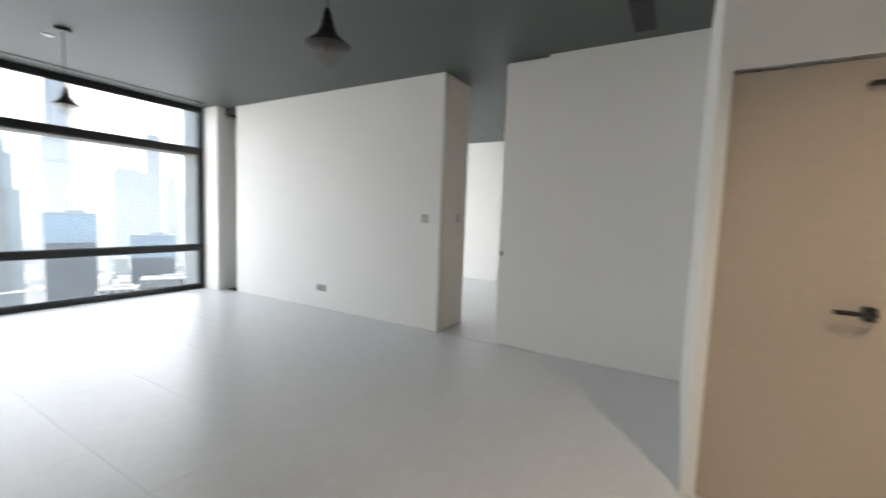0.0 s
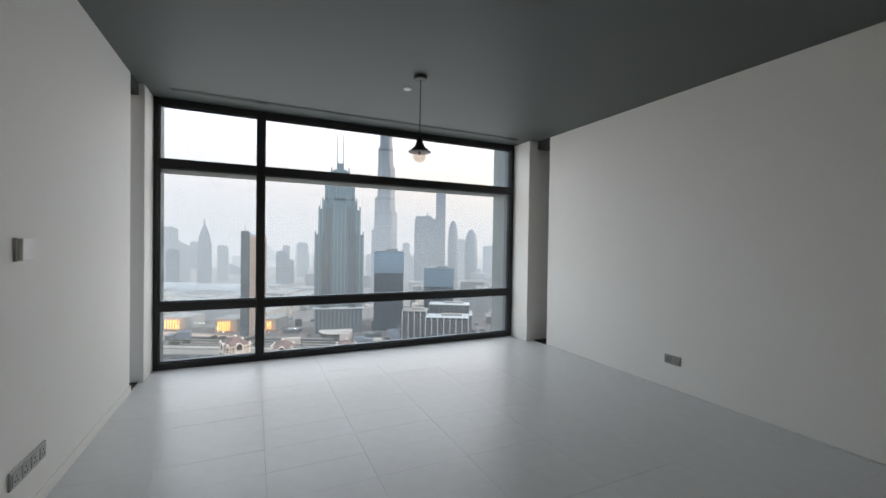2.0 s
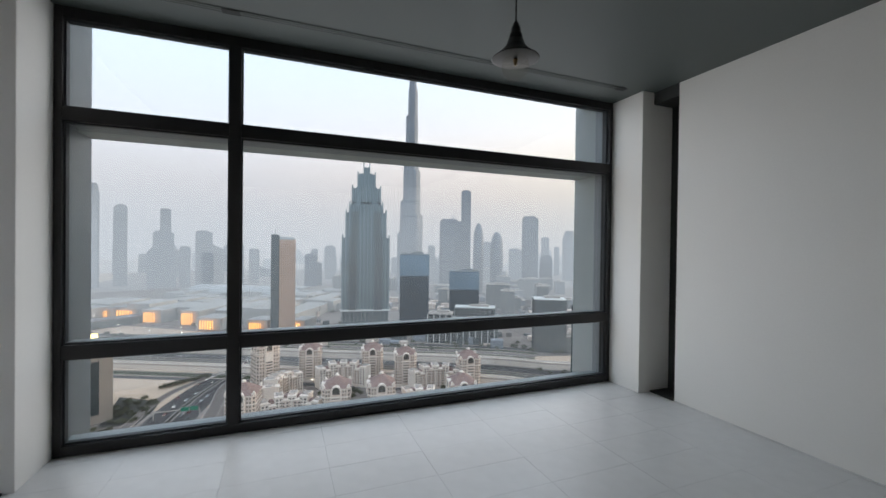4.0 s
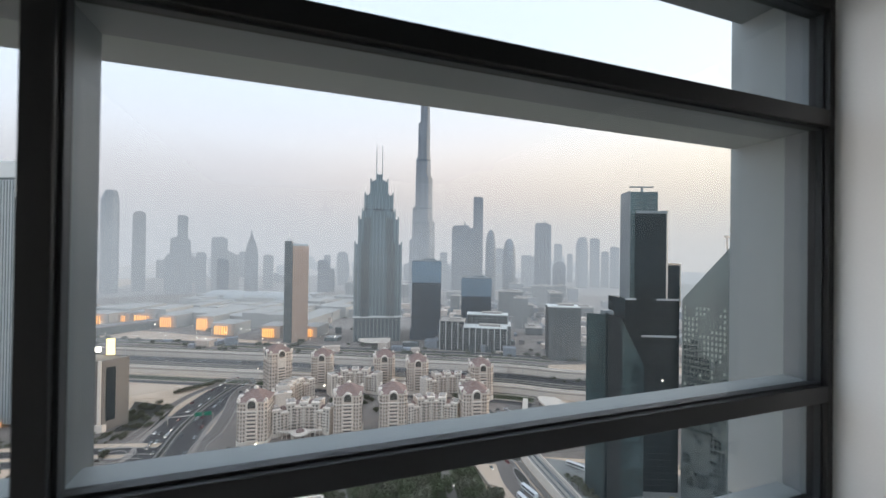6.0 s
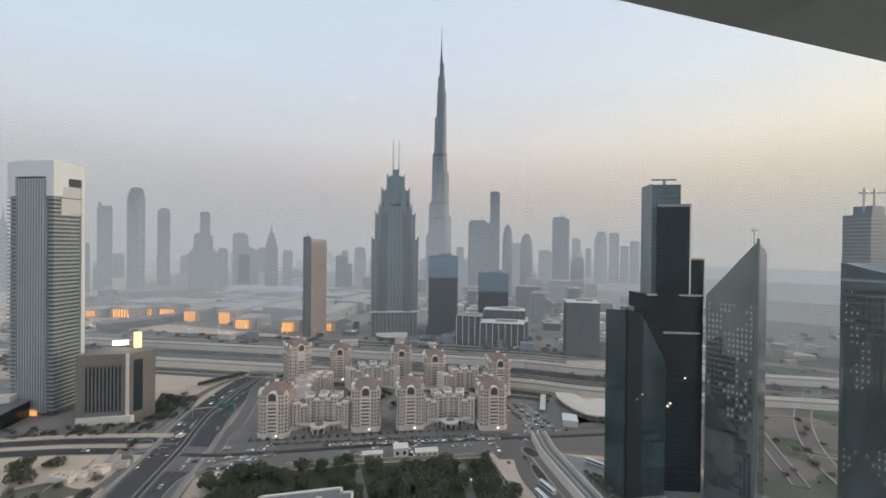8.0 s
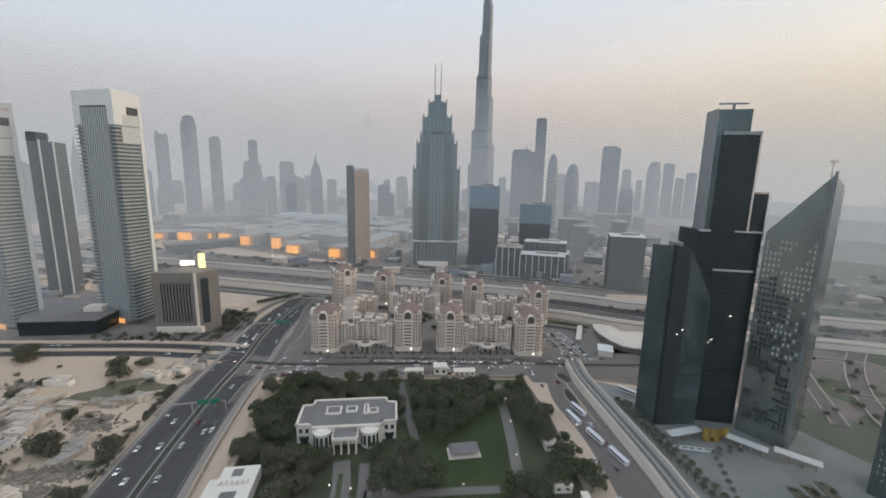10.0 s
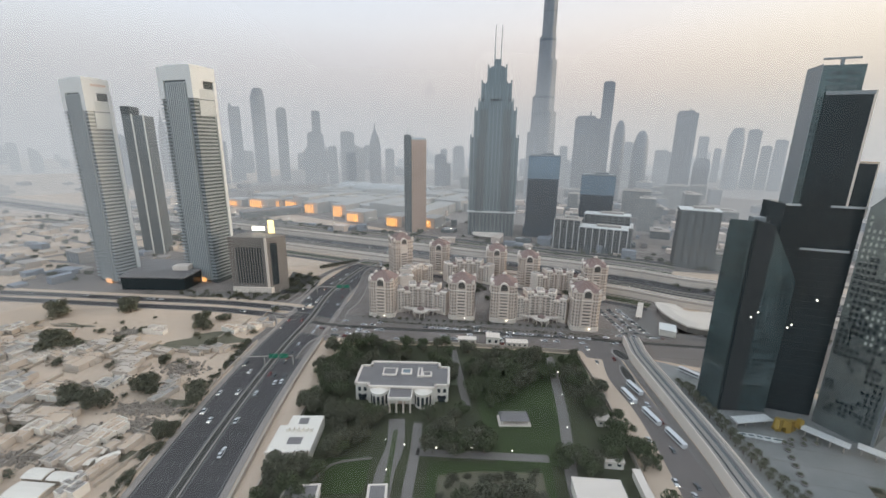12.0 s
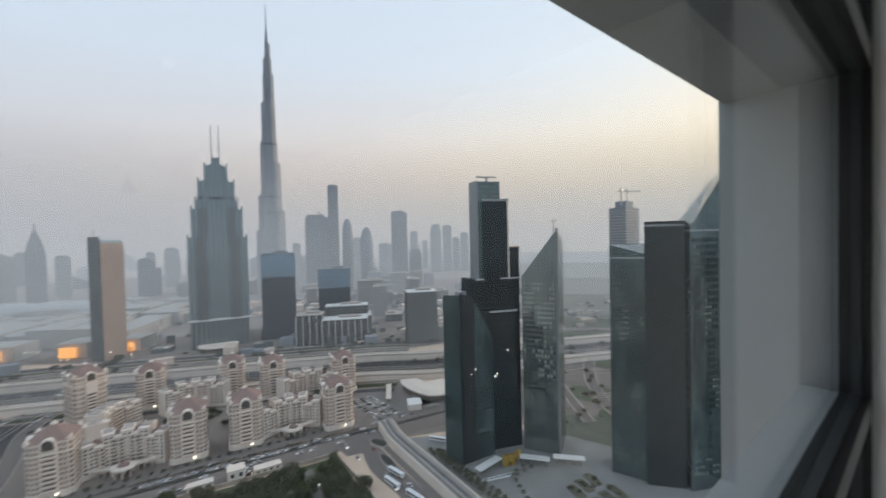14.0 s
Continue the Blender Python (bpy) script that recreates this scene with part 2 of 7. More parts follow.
def dusk_glow(name):
    """The afterglow low in the sky: rosy in the south, peach towards the set sun, fading upwards into blue."""
    m = bpy.data.materials.new(name)
    m.use_nodes = True
    m.cycles.emission_sampling = "NONE"
    n, l = m.node_tree.nodes, m.node_tree.links
    n.remove(n["Principled BSDF"])
    t, e, mix, geo, sep, side, high = (n.new("ShaderNode" + kind) for kind in ("BsdfTransparent", "Emission", "MixShader", "NewGeometry", "SeparateXYZ", "ValToRGB", "ValToRGB"))
    fx, fz = n.new("ShaderNodeMapRange"), n.new("ShaderNodeMapRange")
    l.new(geo.outputs["Position"], sep.inputs[0])
    l.new(sep.outputs["X"], fx.inputs["Value"])
    l.new(sep.outputs["Z"], fz.inputs["Value"])
    fx.inputs["From Min"].default_value, fx.inputs["From Max"].default_value = -4300, 4300
    fz.inputs["From Min"].default_value, fz.inputs["From Max"].default_value = 0, 4200
    ramp = side.color_ramp
    ramp.elements[0].position, ramp.elements[0].color = 0.0, (0.245, 0.243, 0.27, 1)
    ramp.elements[1].position, ramp.elements[1].color = 1.0, (0.45, 0.36, 0.25, 1)
    for p, col in ((0.45, (0.292, 0.255, 0.265)), (0.72, (0.35, 0.27, 0.232)), (0.88, (0.40, 0.307, 0.228))):
        ramp.elements.new(p).color = (*col, 1)
    ramp = high.color_ramp
    ramp.elements[0].position, ramp.elements[0].color = 0.0, (0.9, 0.9, 0.9, 1)
    ramp.elements[1].position, ramp.elements[1].color = 0.75, (0, 0, 0, 1)
    for p, k in ((0.12, 0.9), (0.25, 0.55), (0.42, 0.18)):
        ramp.elements.new(p).color = (k, k, k, 1)
    l.new(fx.outputs["Result"], side.inputs[0])
    l.new(fz.outputs["Result"], high.inputs[0])
    l.new(side.outputs[0], e.inputs[0])
    l.new(high.outputs[0], mix.inputs[0])
    l.new(t.outputs[0], mix.inputs[1])
    l.new(e.outputs[0], mix.inputs[2])
    l.new(mix.outputs[0], n["Material Output"].inputs[0])
    return m


# ---- mesh helpers ----
class Geo:
    """Vertices and faces gathered for one mesh."""
    def __init__(self):
        self.v, self.f = [], []

    def prism(self, poly, z0, z1, top=None):
        top = top or poly
        k, b = len(poly), len(self.v)
        self.v += [(x, y, z0) for x, y in poly] + [(x, y, z1) for x, y in top]
        self.f += [tuple(range(b + k - 1, b - 1, -1)), tuple(range(b + k, b + 2 * k))]
        self.f += [(b + i, b + (i + 1) % k, b + k + (i + 1) % k, b + k + i) for i in range(k)]
        return self

    def box(self, x0, y0, z0, x1, y1, z1):
        return self.prism([(x0, y0), (x1, y0), (x1, y1), (x0, y1)], z0, z1)

    def turned(self, cx, cy, w, d, z0, z1, ang=0.0, taper=1.0):
        return self.prism(rect(cx, cy, w, d, ang), z0, z1, rect(cx, cy, w * taper, d * taper, ang))

    def lathe(self, cx, cy, profile, k=20):
        """Round body from (radius, z) pairs, bottom first."""
        b = len(self.v)
        for r, z in profile:
            self.v += [(cx + r * math.cos(2 * math.pi * i / k), cy + r * math.sin(2 * math.pi * i / k), z) for i in range(k)]
        for j in range(len(profile) - 1):
            for i in range(k):
                a, c = b + j * k + i, b + j * k + (i + 1) % k
                self.f.append((a, c, c + k, a + k))
        self.f.append(tuple(range(b + k - 1, b - 1, -1)))
        e = b + (len(profile) - 1) * k
        self.f.append(tuple(range(e, e + k)))
        return self

    def quad(self, a, b, c, d):
        n = len(self.v)
        self.v += [a, b, c, d]
        self.f.append((n, n + 1, n + 2, n + 3))
        return self


def rect(cx, cy, w, d, ang=0.0):
    c, s = math.cos(radians(ang)), math.sin(radians(ang))
    return [(cx + x * c - y * s, cy + x * s + y * c) for x, y in ((-w / 2, -d / 2), (w / 2, -d / 2), (w / 2, d / 2), (-w / 2, d / 2))]


def mesh_of(name, geo, material, smooth=False):
    me = bpy.data.meshes.new(name)
    me.from_pydata(geo.v, [], geo.f)
    me.materials.append(material)
    if smooth:
        me.polygons.foreach_set("use_smooth", [True] * len(me.polygons))
    me.update()
    return me


def part(name, geo, material, parent, label="", smooth=False, bevel=0.0, kind=""):
    ob = new(name, mesh_of(name, geo, material, smooth))
    ob.parent = parent
    if bevel:
        b = ob.modifiers.new("bevel", "BEVEL")
        b.width, b.segments, b.limit_method = bevel, 2, "ANGLE"
    return tagged(ob, label, kind=kind)


def thing(name, label, category, at=(0, 0, 0), group="", kind="", turn=0):
    ob = new(name)
    ob.matrix_world = pose(*at, 0, 0, turn)
    return tagged(ob, label, category, group, kind)


def structure(name, geo, material, label, category, bevel=0.0):
    ob = part(name, geo, material, None, bevel=bevel)
    return tagged(ob, label, category, kind="structure")


# ---- the room ----
W, H = 4.913, 3.0          # inner width, ceiling height
YB = -9.0                  # back wall
NICHE0, NICHE1 = -0.69, -0.41
YN, YD, YS, YE = -4.558, -5.29, -5.74, -7.07   # passage jambs, a door panel, the corner by the entrance
XL, XR, XM = 0.055, 4.765, 1.125
XC = 3.23                  # west face of the entrance closet
XF = 9.05                  # far wall of the next room

structure("wall_west", Geo().box(-0.2, YB, 0, 0, NICHE0, H), M_WALL, "smooth white painted wall with a switch and sockets", "wall", bevel=0.004)
structure("wall_east", Geo().box(W, YN, 0, W + 0.63, NICHE0, H), M_WALL, "smooth white painted wall between window and passage", "wall", bevel=0.004)
# thin panel on the wall's end, more beige than the wall
structure("trim_jamb", Geo().box(W + 0.035, YN - 0.012, 0, W + 0.62, YN - 0.001, H - 0.001), M_JAMB, "thin pale beige panel on the passage jamb", "trim", bevel=0.003)
structure("wall_entry", Geo().box(W, YE, 0, W + 0.45, YS, H), M_WALL, "white painted wall beyond the passage", "wall", bevel=0.004)
structure("wall_panel_back", Geo().box(W + 0.06, YS, 0, W + 0.45, YD, H), M_WALL, "white painted jamb wall behind a flush panel", "wall", bevel=0.004)
structure("wall_closet_head", Geo().box(XC, YB, 2.12, W + 0.45, YE, H), M_WALL, "white wall over the beige entrance door", "wall")
structure("wall_closet", Geo().box(XC + 0.05, YB, 0, W + 0.45, YE, 2.119), M_WALL, "white wall around the beige entrance door", "wall")
structure("wall_back", Geo().box(-0.2, YB - 0.2, 0, XC, YB, H), M_WALL, "plain white painted back wall", "wall")
structure("wall_next_room", Geo().box(XF, YB, 0, XF + 0.2, 0.2, H), M_WALL, "white wall at the far side of the next room", "wall")
structure("wall_next_back", Geo().box(W + 0.45, YB - 0.2, 0, XF, YB, H), M_WALL, "plain white wall closing the next room", "wall")
structure("wall_outer_west", Geo().box(-0.6, -0.001, -0.2, XL, 0.56, H + 0.5), M_GREYALU, "grey clad end of the outer wall", "wall")
structure("wall_outer_east", Geo().box(XR, 0.001, -0.2, 5.6, 0.24, H + 0.5), M_GREYALU, "grey clad outer wall beside the window", "wall")
structure("wall_outer_fin", Geo().box(XR + 0.004, 0.24, -0.2, 5.6, 0.59, H + 0.5), M_FIN, "pale grey clad fin outside the window", "wall")
structure("wall_outer_head", Geo().box(XL, 0.1, 3.13, XR, 0.52, H + 0.5), M_GREYALU, "grey clad soffit over the window", "wall")
structure("wall_outer_sill", Geo().box(XL, 0.1, -0.2, XR, 0.27, 0.035), M_FIN, "pale grey ledge outside under the window", "sill")
structure("wall_outer_next", Geo().box(8.8, 0, -0.2, XF, 0.24, H + 0.2), M_WALL, "end of the outer wall in the next room", "wall")
for x0, x1, nx0, nx1, side in ((-0.35, XL - 0.003, -0.6, -0.35, "west"), (XR + 0.003, 5.17, 5.17, 5.36, "east")):
    structure("wall_pilaster_" + side, Geo().box(x0, NICHE1, 0, x1, -0.002, H), M_WALL, "white painted pilaster beside the window", "pilaster", bevel=0.003)
    # recess back, floor and top share one near-black colour
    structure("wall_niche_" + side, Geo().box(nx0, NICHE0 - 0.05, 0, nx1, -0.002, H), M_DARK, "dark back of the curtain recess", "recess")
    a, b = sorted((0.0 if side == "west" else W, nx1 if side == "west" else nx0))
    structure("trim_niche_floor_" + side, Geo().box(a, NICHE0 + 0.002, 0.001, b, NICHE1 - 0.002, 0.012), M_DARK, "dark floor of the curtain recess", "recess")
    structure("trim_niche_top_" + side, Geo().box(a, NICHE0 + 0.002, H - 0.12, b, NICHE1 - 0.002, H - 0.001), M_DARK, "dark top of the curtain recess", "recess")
structure("ceiling", Geo().box(-0.6, YB - 0.2, H, XF + 0.2, 0.09, H + 0.2), M_CEIL, "matt grey-green painted flat ceiling", "ceiling")
structure("baseboard_west", Geo().box(0, YB, 0.001, 0.012, NICHE0, 0.07), M_WALL, "thin white baseboard", "baseboard", bevel=0.003)
structure("baseboard_east", Geo().box(W - 0.006, YN, 0.001, W, NICHE0, 0.012), M_GROUT, "thin shadow joint along the wall foot", "baseboard")
structure("baseboard_entry", Geo().box(W - 0.006, YE, 0.001, W, YS, 0.012), M_GROUT, "thin shadow joint along the wall foot", "baseboard")

# window: black frame, six panes, grey caps outside
win = thing("window_1", "black aluminium floor to ceiling window with six panes", "window", kind="structure")
FRAME0, FRAME1 = -0.02, 0.09
for x0, z0, x1, z1 in ((XL, 0, XL + 0.045, H), (XR - 0.045, 0, XR, H), (XL + 0.045, H - 0.075, XR - 0.045, H - 0.001), (XL + 0.045, 0, XR - 0.045, 0.07)):
    f = part("window_frame", Geo().box(x0, FRAME0, z0, x1, FRAME1, z1), M_BLACK, win, bevel=0.004)
part("mullion", Geo().box(XM - 0.04, FRAME0 - 0.002, 0.07, XM + 0.04, FRAME1 - 0.002, H - 0.075), M_BLACK, win, bevel=0.004)
part("mullion_cap", Geo().box(XM - 0.028, FRAME1, 0.03, XM + 0.028, 0.30, H - 0.06), M_GREYALU, win, "grey outer mullion cap")
LITES = ((XL + 0.045, XM - 0.04), (XM + 0.04, XR - 0.045))
ROWS = ((0.07, 0.65), (0.745, 2.245), (2.34, H - 0.075))
for x0, x1 in LITES:
    for z0, z1 in ((0.65, 0.745), (2.245, 2.34)):
        part("transom", Geo().box(x0, FRAME0 - 0.001, z0, x1, FRAME1 - 0.003, z1), M_BLACK, win, bevel=0.004)
    part("transom_cap", Geo().box(x0 - 0.02, FRAME1, 0.655, x1 + 0.02, 0.23, 0.738), M_FIN, win, "pale grey outer transom cap")
    part("transom_cap", Geo().box(x0 - 0.012, FRAME1, 2.25, x1 + 0.012, 0.302, 2.302), M_GREYALU, win, "grey outer transom cap")
    for z0, z1 in ROWS:
        # slim glazing bead round each pane
        bead = Geo()
        for a, b, c, d in ((x0, z0, x0 + 0.011, z1), (x1 - 0.011, z0, x1, z1), (x0 + 0.011, z0, x1 - 0.011, z0 + 0.011), (x0 + 0.011, z1 - 0.011, x1 - 0.011, z1)):
            bead.box(a, 0.012, b, c, 0.045, d)
        part("glazing_bead", bead, M_STEELDARK, win, "dark grey glazing bead")
        p = part("pane", Geo().box(x0, 0.05, z0, x1, 0.058, z1), M_PANE, win)
        p.visible_shadow = False
part("transom_fin", Geo().box(XL, 0.302, 2.252, XR, 0.565, 2.30), M_FIN, win, "pale grey outer shading fin")
win2 = thing("window_2", "black framed window of the next room", "window", kind="structure")
for x0, z0, x1, z1 in ((5.6, 0, 5.67, H), (8.73, 0, 8.8, H), (5.67, H - 0.11, 8.73, H - 0.001), (5.67, 0, 8.73, 0.1), (5.67, 0.635, 8.73, 0.765)):
    part("window_frame", Geo().box(x0, FRAME0, z0, x1, FRAME1, z1), M_BLACK, win2)
p = part("pane", Geo().box(5.67, 0.05, 0.1, 8.73, 0.058, H - 0.11), M_PANE, win2)
p.visible_shadow = False

# beige door by the entrance, with its lever
door = thing("door_1", "closed beige laminate door with a black lever handle", "door", (XC, YE - 0.03, 0), kind="structure")
part("door_leaf", Geo().box(0.0, -0.95, 0.006, 0.045, -0.03, 2.10), M_DOOR, door, bevel=0.003)
part("door_frame", Geo().box(-0.012, -0.03, 0, 0.05, 0.029, 2.118), M_WALL, door, "white door frame", bevel=0.003)
part("door_frame", Geo().box(-0.012, -1.01, 0, 0.05, -0.95, 2.118), M_WALL, door, "white door frame", bevel=0.003)
lever = part("door_handle", Geo().box(-0.062, -0.60, 1.03, -0.046, -0.46, 1.05), M_BLACK, door, "black metal lever", bevel=0.005)
rose = Geo().box(-0.046, -0.60, 1.01, -0.001, -0.56, 1.07)
part("rose", rose, M_BLACK, door, "black handle rose", bevel=0.006)
part("door_closer", Geo().box(-0.035, -0.95, 1.99, -0.001, -0.5, 2.005), M_BLACK, door, "thin black rail at the top", bevel=0.002)

panel = thing("door_2", "white full-height flush door folded against the jamb", "door", (W + 0.02, YS, 0), kind="structure")
part("door_leaf", Geo().box(0, 0.004, 0.008, 0.039, YD - YS - 0.004, H - 0.03), M_WALL, panel, bevel=0.003)
part("latch", Geo().box(-0.004, YD - YS - 0.06, 0.98, 0.0, YD - YS - 0.02, 1.03), M_SWITCH, panel, "small grey latch plate", bevel=0.001)


def plate(name, label, x, y, z, w, h, face, keys, category):
    """A wall plate with rocker keys or outlets; face is +1 when it looks to +x."""
    t = thing(name, label, category, (x, y, z), "wall plates", turn=0)
    d = 0.011 * face
    part("plate", Geo().box(min(0, d), -w / 2, -h / 2, max(0, d), w / 2, h / 2), M_SWITCH, t, bevel=0.003)
    step = w / keys
    for k in range(keys):
        c = -w / 2 + step * (k + 0.5)
        part("rocker" if category == "switch" else "outlet", Geo().box(min(d, d + 0.004 * face), c - step * 0.36, -h * 0.34, max(d, d + 0.004 * face), c + step * 0.36, h * 0.34),
             M_STEEL if category == "switch" else M_SWITCH, t, bevel=0.0015)
        if category == "socket":
            for a, b in ((0, 0.012), (-0.012, -0.012), (0.012, -0.012)):
                part("hole", Geo().box(min(d + 0.0035 * face, d + 0.0055 * face), c + a - 0.0035, b - 0.005, max(d + 0.0035 * face, d + 0.0055 * face), c + a + 0.0035, b + 0.005), M_BLACK, t)
    return t


plate("light_switch", "grey metal light switch on the white wall", W, -4.35, 1.34, 0.10, 0.10, -1, 2, "switch")
plate("wall_socket", "grey double socket low on the white wall", W, -2.65, 0.305, 0.17, 0.09, -1, 2, "socket")
plate("wall_socket", "grey triple media socket low on the west wall", 0.0, -2.60, 0.28, 0.37, 0.09, 1, 4, "socket")
th = thing("thermostat", "small white thermostat with a dark edge", "thermostat", (0, -2.66, 1.39))
part("case", Geo().box(0, -0.055, -0.055, 0.03, 0.055, 0.055), M_WHITE, th, bevel=0.004)
part("back_plate", Geo().box(0, -0.075, -0.058, 0.012, -0.056, 0.058), M_SWITCH, th, bevel=0.002)
jamb = thing("light_switch", "narrow grey switch on the passage jamb", "switch", (5.32, YN - 0.012, 1.36))
part("plate", Geo().box(-0.04, -0.011, -0.05, 0.04, 0, 0.05), M_SWITCH, jamb, bevel=0.003)
part("rocker", Geo().box(-0.02, -0.016, -0.035, 0.02, -0.011, 0.035), M_STEEL, jamb, bevel=0.002)


def pendant(x, y, drop):
    t = thing("pendant_lamp", "unlit black cone pendant with a clear globe bulb", "pendant lamp", (x, y, H), "pendant lamps")
    part("canopy", Geo().lathe(0, 0, [(0.058, -0.03), (0.062, -0.022), (0.062, -0.001)], 28), M_BLACK, t, smooth=False)
    part("cable", Geo().lathe(0, 0, [(0.004, -drop + 0.19), (0.004, -0.03)], 8), M_BLACK, t)
    part("socket", Geo().lathe(0, 0, [(0.03, -drop + 0.105), (0.03, -drop + 0.14), (0.022, -drop + 0.145), (0.022, -drop + 0.17), (0.016, -drop + 0.175), (0.012, -drop + 0.195)], 20), M_BLACK, t, "black lamp socket", smooth=True)
    part("shade", Geo().lathe(0, 0, [(0.104, -drop + 0.028), (0.108, -drop + 0.03), (0.088, -drop + 0.045), (0.045, -drop + 0.085), (0.034, -drop + 0.118), (0.03, -drop + 0.118), (0.04, -drop + 0.08), (0.084, -drop + 0.04)], 32), M_BLACK, t, "black enamelled cone shade", smooth=True)
    prof = [(0.062 * math.sin(a), -drop - 0.005 - 0.062 * math.cos(a)) for a in [math.pi * k / 14 for k in range(1, 11)]] + [(0.02, -drop + 0.07), (0.016, -drop + 0.1)]
    b = part("bulb", Geo().lathe(0, 0, prof, 24), M_BULB, t, "clear glass globe bulb", smooth=True)
    b.visible_shadow = False
    part("filament", Geo().lathe(0, 0, [(0.006, -drop + 0.0), (0.012, -drop + 0.03), (0.006, -drop + 0.09)], 10), M_BRASS, t, "brass filament stem")
    return t


pendant(2.45, -1.83, 0.73)
pendant(2.25, -5.49, 0.88)
sd = thing("smoke_detector", "white dome smoke detector with an orange base ring", "smoke detector", (2.46, -3.54, H))
part("base", Geo().lathe(0, 0, [(0.052, -0.022), (0.056, -0.011), (0.056, -0.001)], 28), M_COPPERRING, sd, "orange-brown base ring")
part("dome", Geo().lathe(0, 0, [(0.011, -0.072), (0.034, -0.066), (0.044, -0.05), (0.046, -0.022)], 28), M_WHITE, sd, smooth=True)
sp = thing("sprinkler_head", "small white flat disc sprinkler cover", "sprinkler", (2.44, -1.50, H))
part("cover", Geo().lathe(0, 0, [(0.032, -0.012), (0.04, -0.008), (0.042, -0.001)], 24), M_WHITE, sp)
slot = thing("slot_diffuser", "long grey linear slot diffuser along the window", "air vent", (0.25, -0.37, H))
part("frame", Geo().box(0, -0.032, -0.006, 4.3, 0.032, -0.001), M_CEIL, slot, bevel=0.002)
for y in (-0.015, 0.012):
    part("slat", Geo().box(0.02, y, -0.0075, 4.28, y + 0.006, -0.0062), M_DARK, slot, "dark slot line")
for x in (0.88, 4.27):
    part("damper", Geo().box(x - 0.055, -0.03, -0.010, x + 0.055, 0.03, -0.0078), M_DARK, slot, "dark open slot section", bevel=0.002)
vent = thing("ceiling_vent", "dark ceiling air grille by the entrance", "air vent", (4.45, -6.6, H))
part("frame", Geo().box(-0.28, -0.08, -0.012, 0.28, 0.08, -0.001), M_DARK, vent, bevel=0.003)
for k in range(5):
    part("slat", Geo().box(-0.26, -0.064 + k * 0.028, -0.011, 0.26, -0.052 + k * 0.028, -0.0125), M_STEELDARK, vent)
# fixture out of view, added to go with the entry lamp
dn = thing("downlight", "unseen downlight fixture added for the entry lamp", "downlight", (1.9, -8.0, H))
part("rim", Geo().lathe(0, 0, [(0.095, -0.008), (0.10, -0.004), (0.10, -0.001)], 28), M_WHITE, dn, "white rim")
part("lens", Geo().lathe(0, 0, [(0.08, -0.010), (0.082, -0.0085)], 24), M_WHITE, dn, "frosted lens")

# ---- the city below ----
GROUND = -150.0
rng = random.Random(7)
structure("ground", Geo().quad((-5200, -3000, GROUND), (5200, -3000, GROUND), (5200, 5200, GROUND), (-5200, 5200, GROUND)), M_SAND, "dusty pale sand and bare lots of a desert city", "ground")


def band(pts, width, z, off=0.0):
    """A ribbon along a line of points."""
    g = Geo()
    out = []
    for i, (x, y) in enumerate(pts):
        ax, ay = pts[max(i - 1, 0)]
        bx, by = pts[min(i + 1, len(pts) - 1)]
        d = math.hypot(bx - ax, by - ay)
        nx, ny = -(by - ay) / d, (bx - ax) / d
        out.append(((x + nx * (off + width / 2), y + ny * (off + width / 2)), (x + nx * (off - width / 2), y + ny * (off - width / 2))))
    for (a, b), (c, d) in zip(out, out[1:]):
        g.prism([a, b, d, c], GROUND, GROUND + z)
    return g


def smooth_line(pts, n=6):
    out = []
    for i in range(len(pts) - 1):
        p0, p1, p2, p3 = (Vector(pts[max(0, min(len(pts) - 1, i + k))]) for k in (-1, 0, 1, 2))
        for k in range(n):
            t = k / n
            v = 0.5 * (2 * p1 + (p2 - p0) * t + (2 * p0 - 5 * p1 + 4 * p2 - p3) * t * t + (3 * p1 - p0 - 3 * p2 + p3) * t ** 3)
            out.append((v.x, v.y))
    return out + [tuple(pts[-1])]


def dashes(line, off, length=3.0, gap=7.0, width=0.14, z=0.2):
    g, run = Geo(), 0.0
    for (ax, ay), (bx, by) in zip(line, line[1:]):
        d = math.hypot(bx - ax, by - ay)
        ux, uy = (bx - ax) / d, (by - ay) / d
        s = (-run) % (length + gap)
        while s < d:
            e = min(s + length, d)
            g.prism([(ax + ux * s - uy * (off - width), ay + uy * s + ux * (off - width)), (ax + ux * e - uy * (off - width), ay + uy * e + ux * (off - width)),
                     (ax + ux * e - uy * (off + width), ay + uy * e + ux * (off + width)), (ax + ux * s - uy * (off + width), ay + uy * s + ux * (off + width))], GROUND + 0.1, GROUND + z)
            s += length + gap
        run += d
    return g


def road(name, label, line, width, m, z, lines=(), solid=()):
    ob = structure(name, band(line, width, z), m, label, "road")
    for o in lines:
        part("lane_line", dashes(line, o, z=z + 0.06), M_LINE, ob, "white dashed lane line", kind="stuff")
    for o in solid:
        part("edge_line", band(line, 0.35, z + 0.05, o), M_LINE, ob, "pale edge line")
    return ob


HWY = smooth_line([(-104, -250), (-104, 60), (-104, 180), (-102, 240), (-98, 290), (-91, 345), (-88, 395), (-76, 455), (-52, 520), (-15, 580)])
EW = smooth_line([(-92, 322), (-55, 311), (40, 297), (130, 283), (165, 275), (235, 262)])
NS = smooth_line([(140, 285), (140, 262), (136, 225), (133, 180), (128, 135), (124, 60), (120, -200)])
CROSS = smooth_line([(-900, 470), (-500, 418), (-371, 400), (-260, 383), (-175, 370), (-100, 350)])
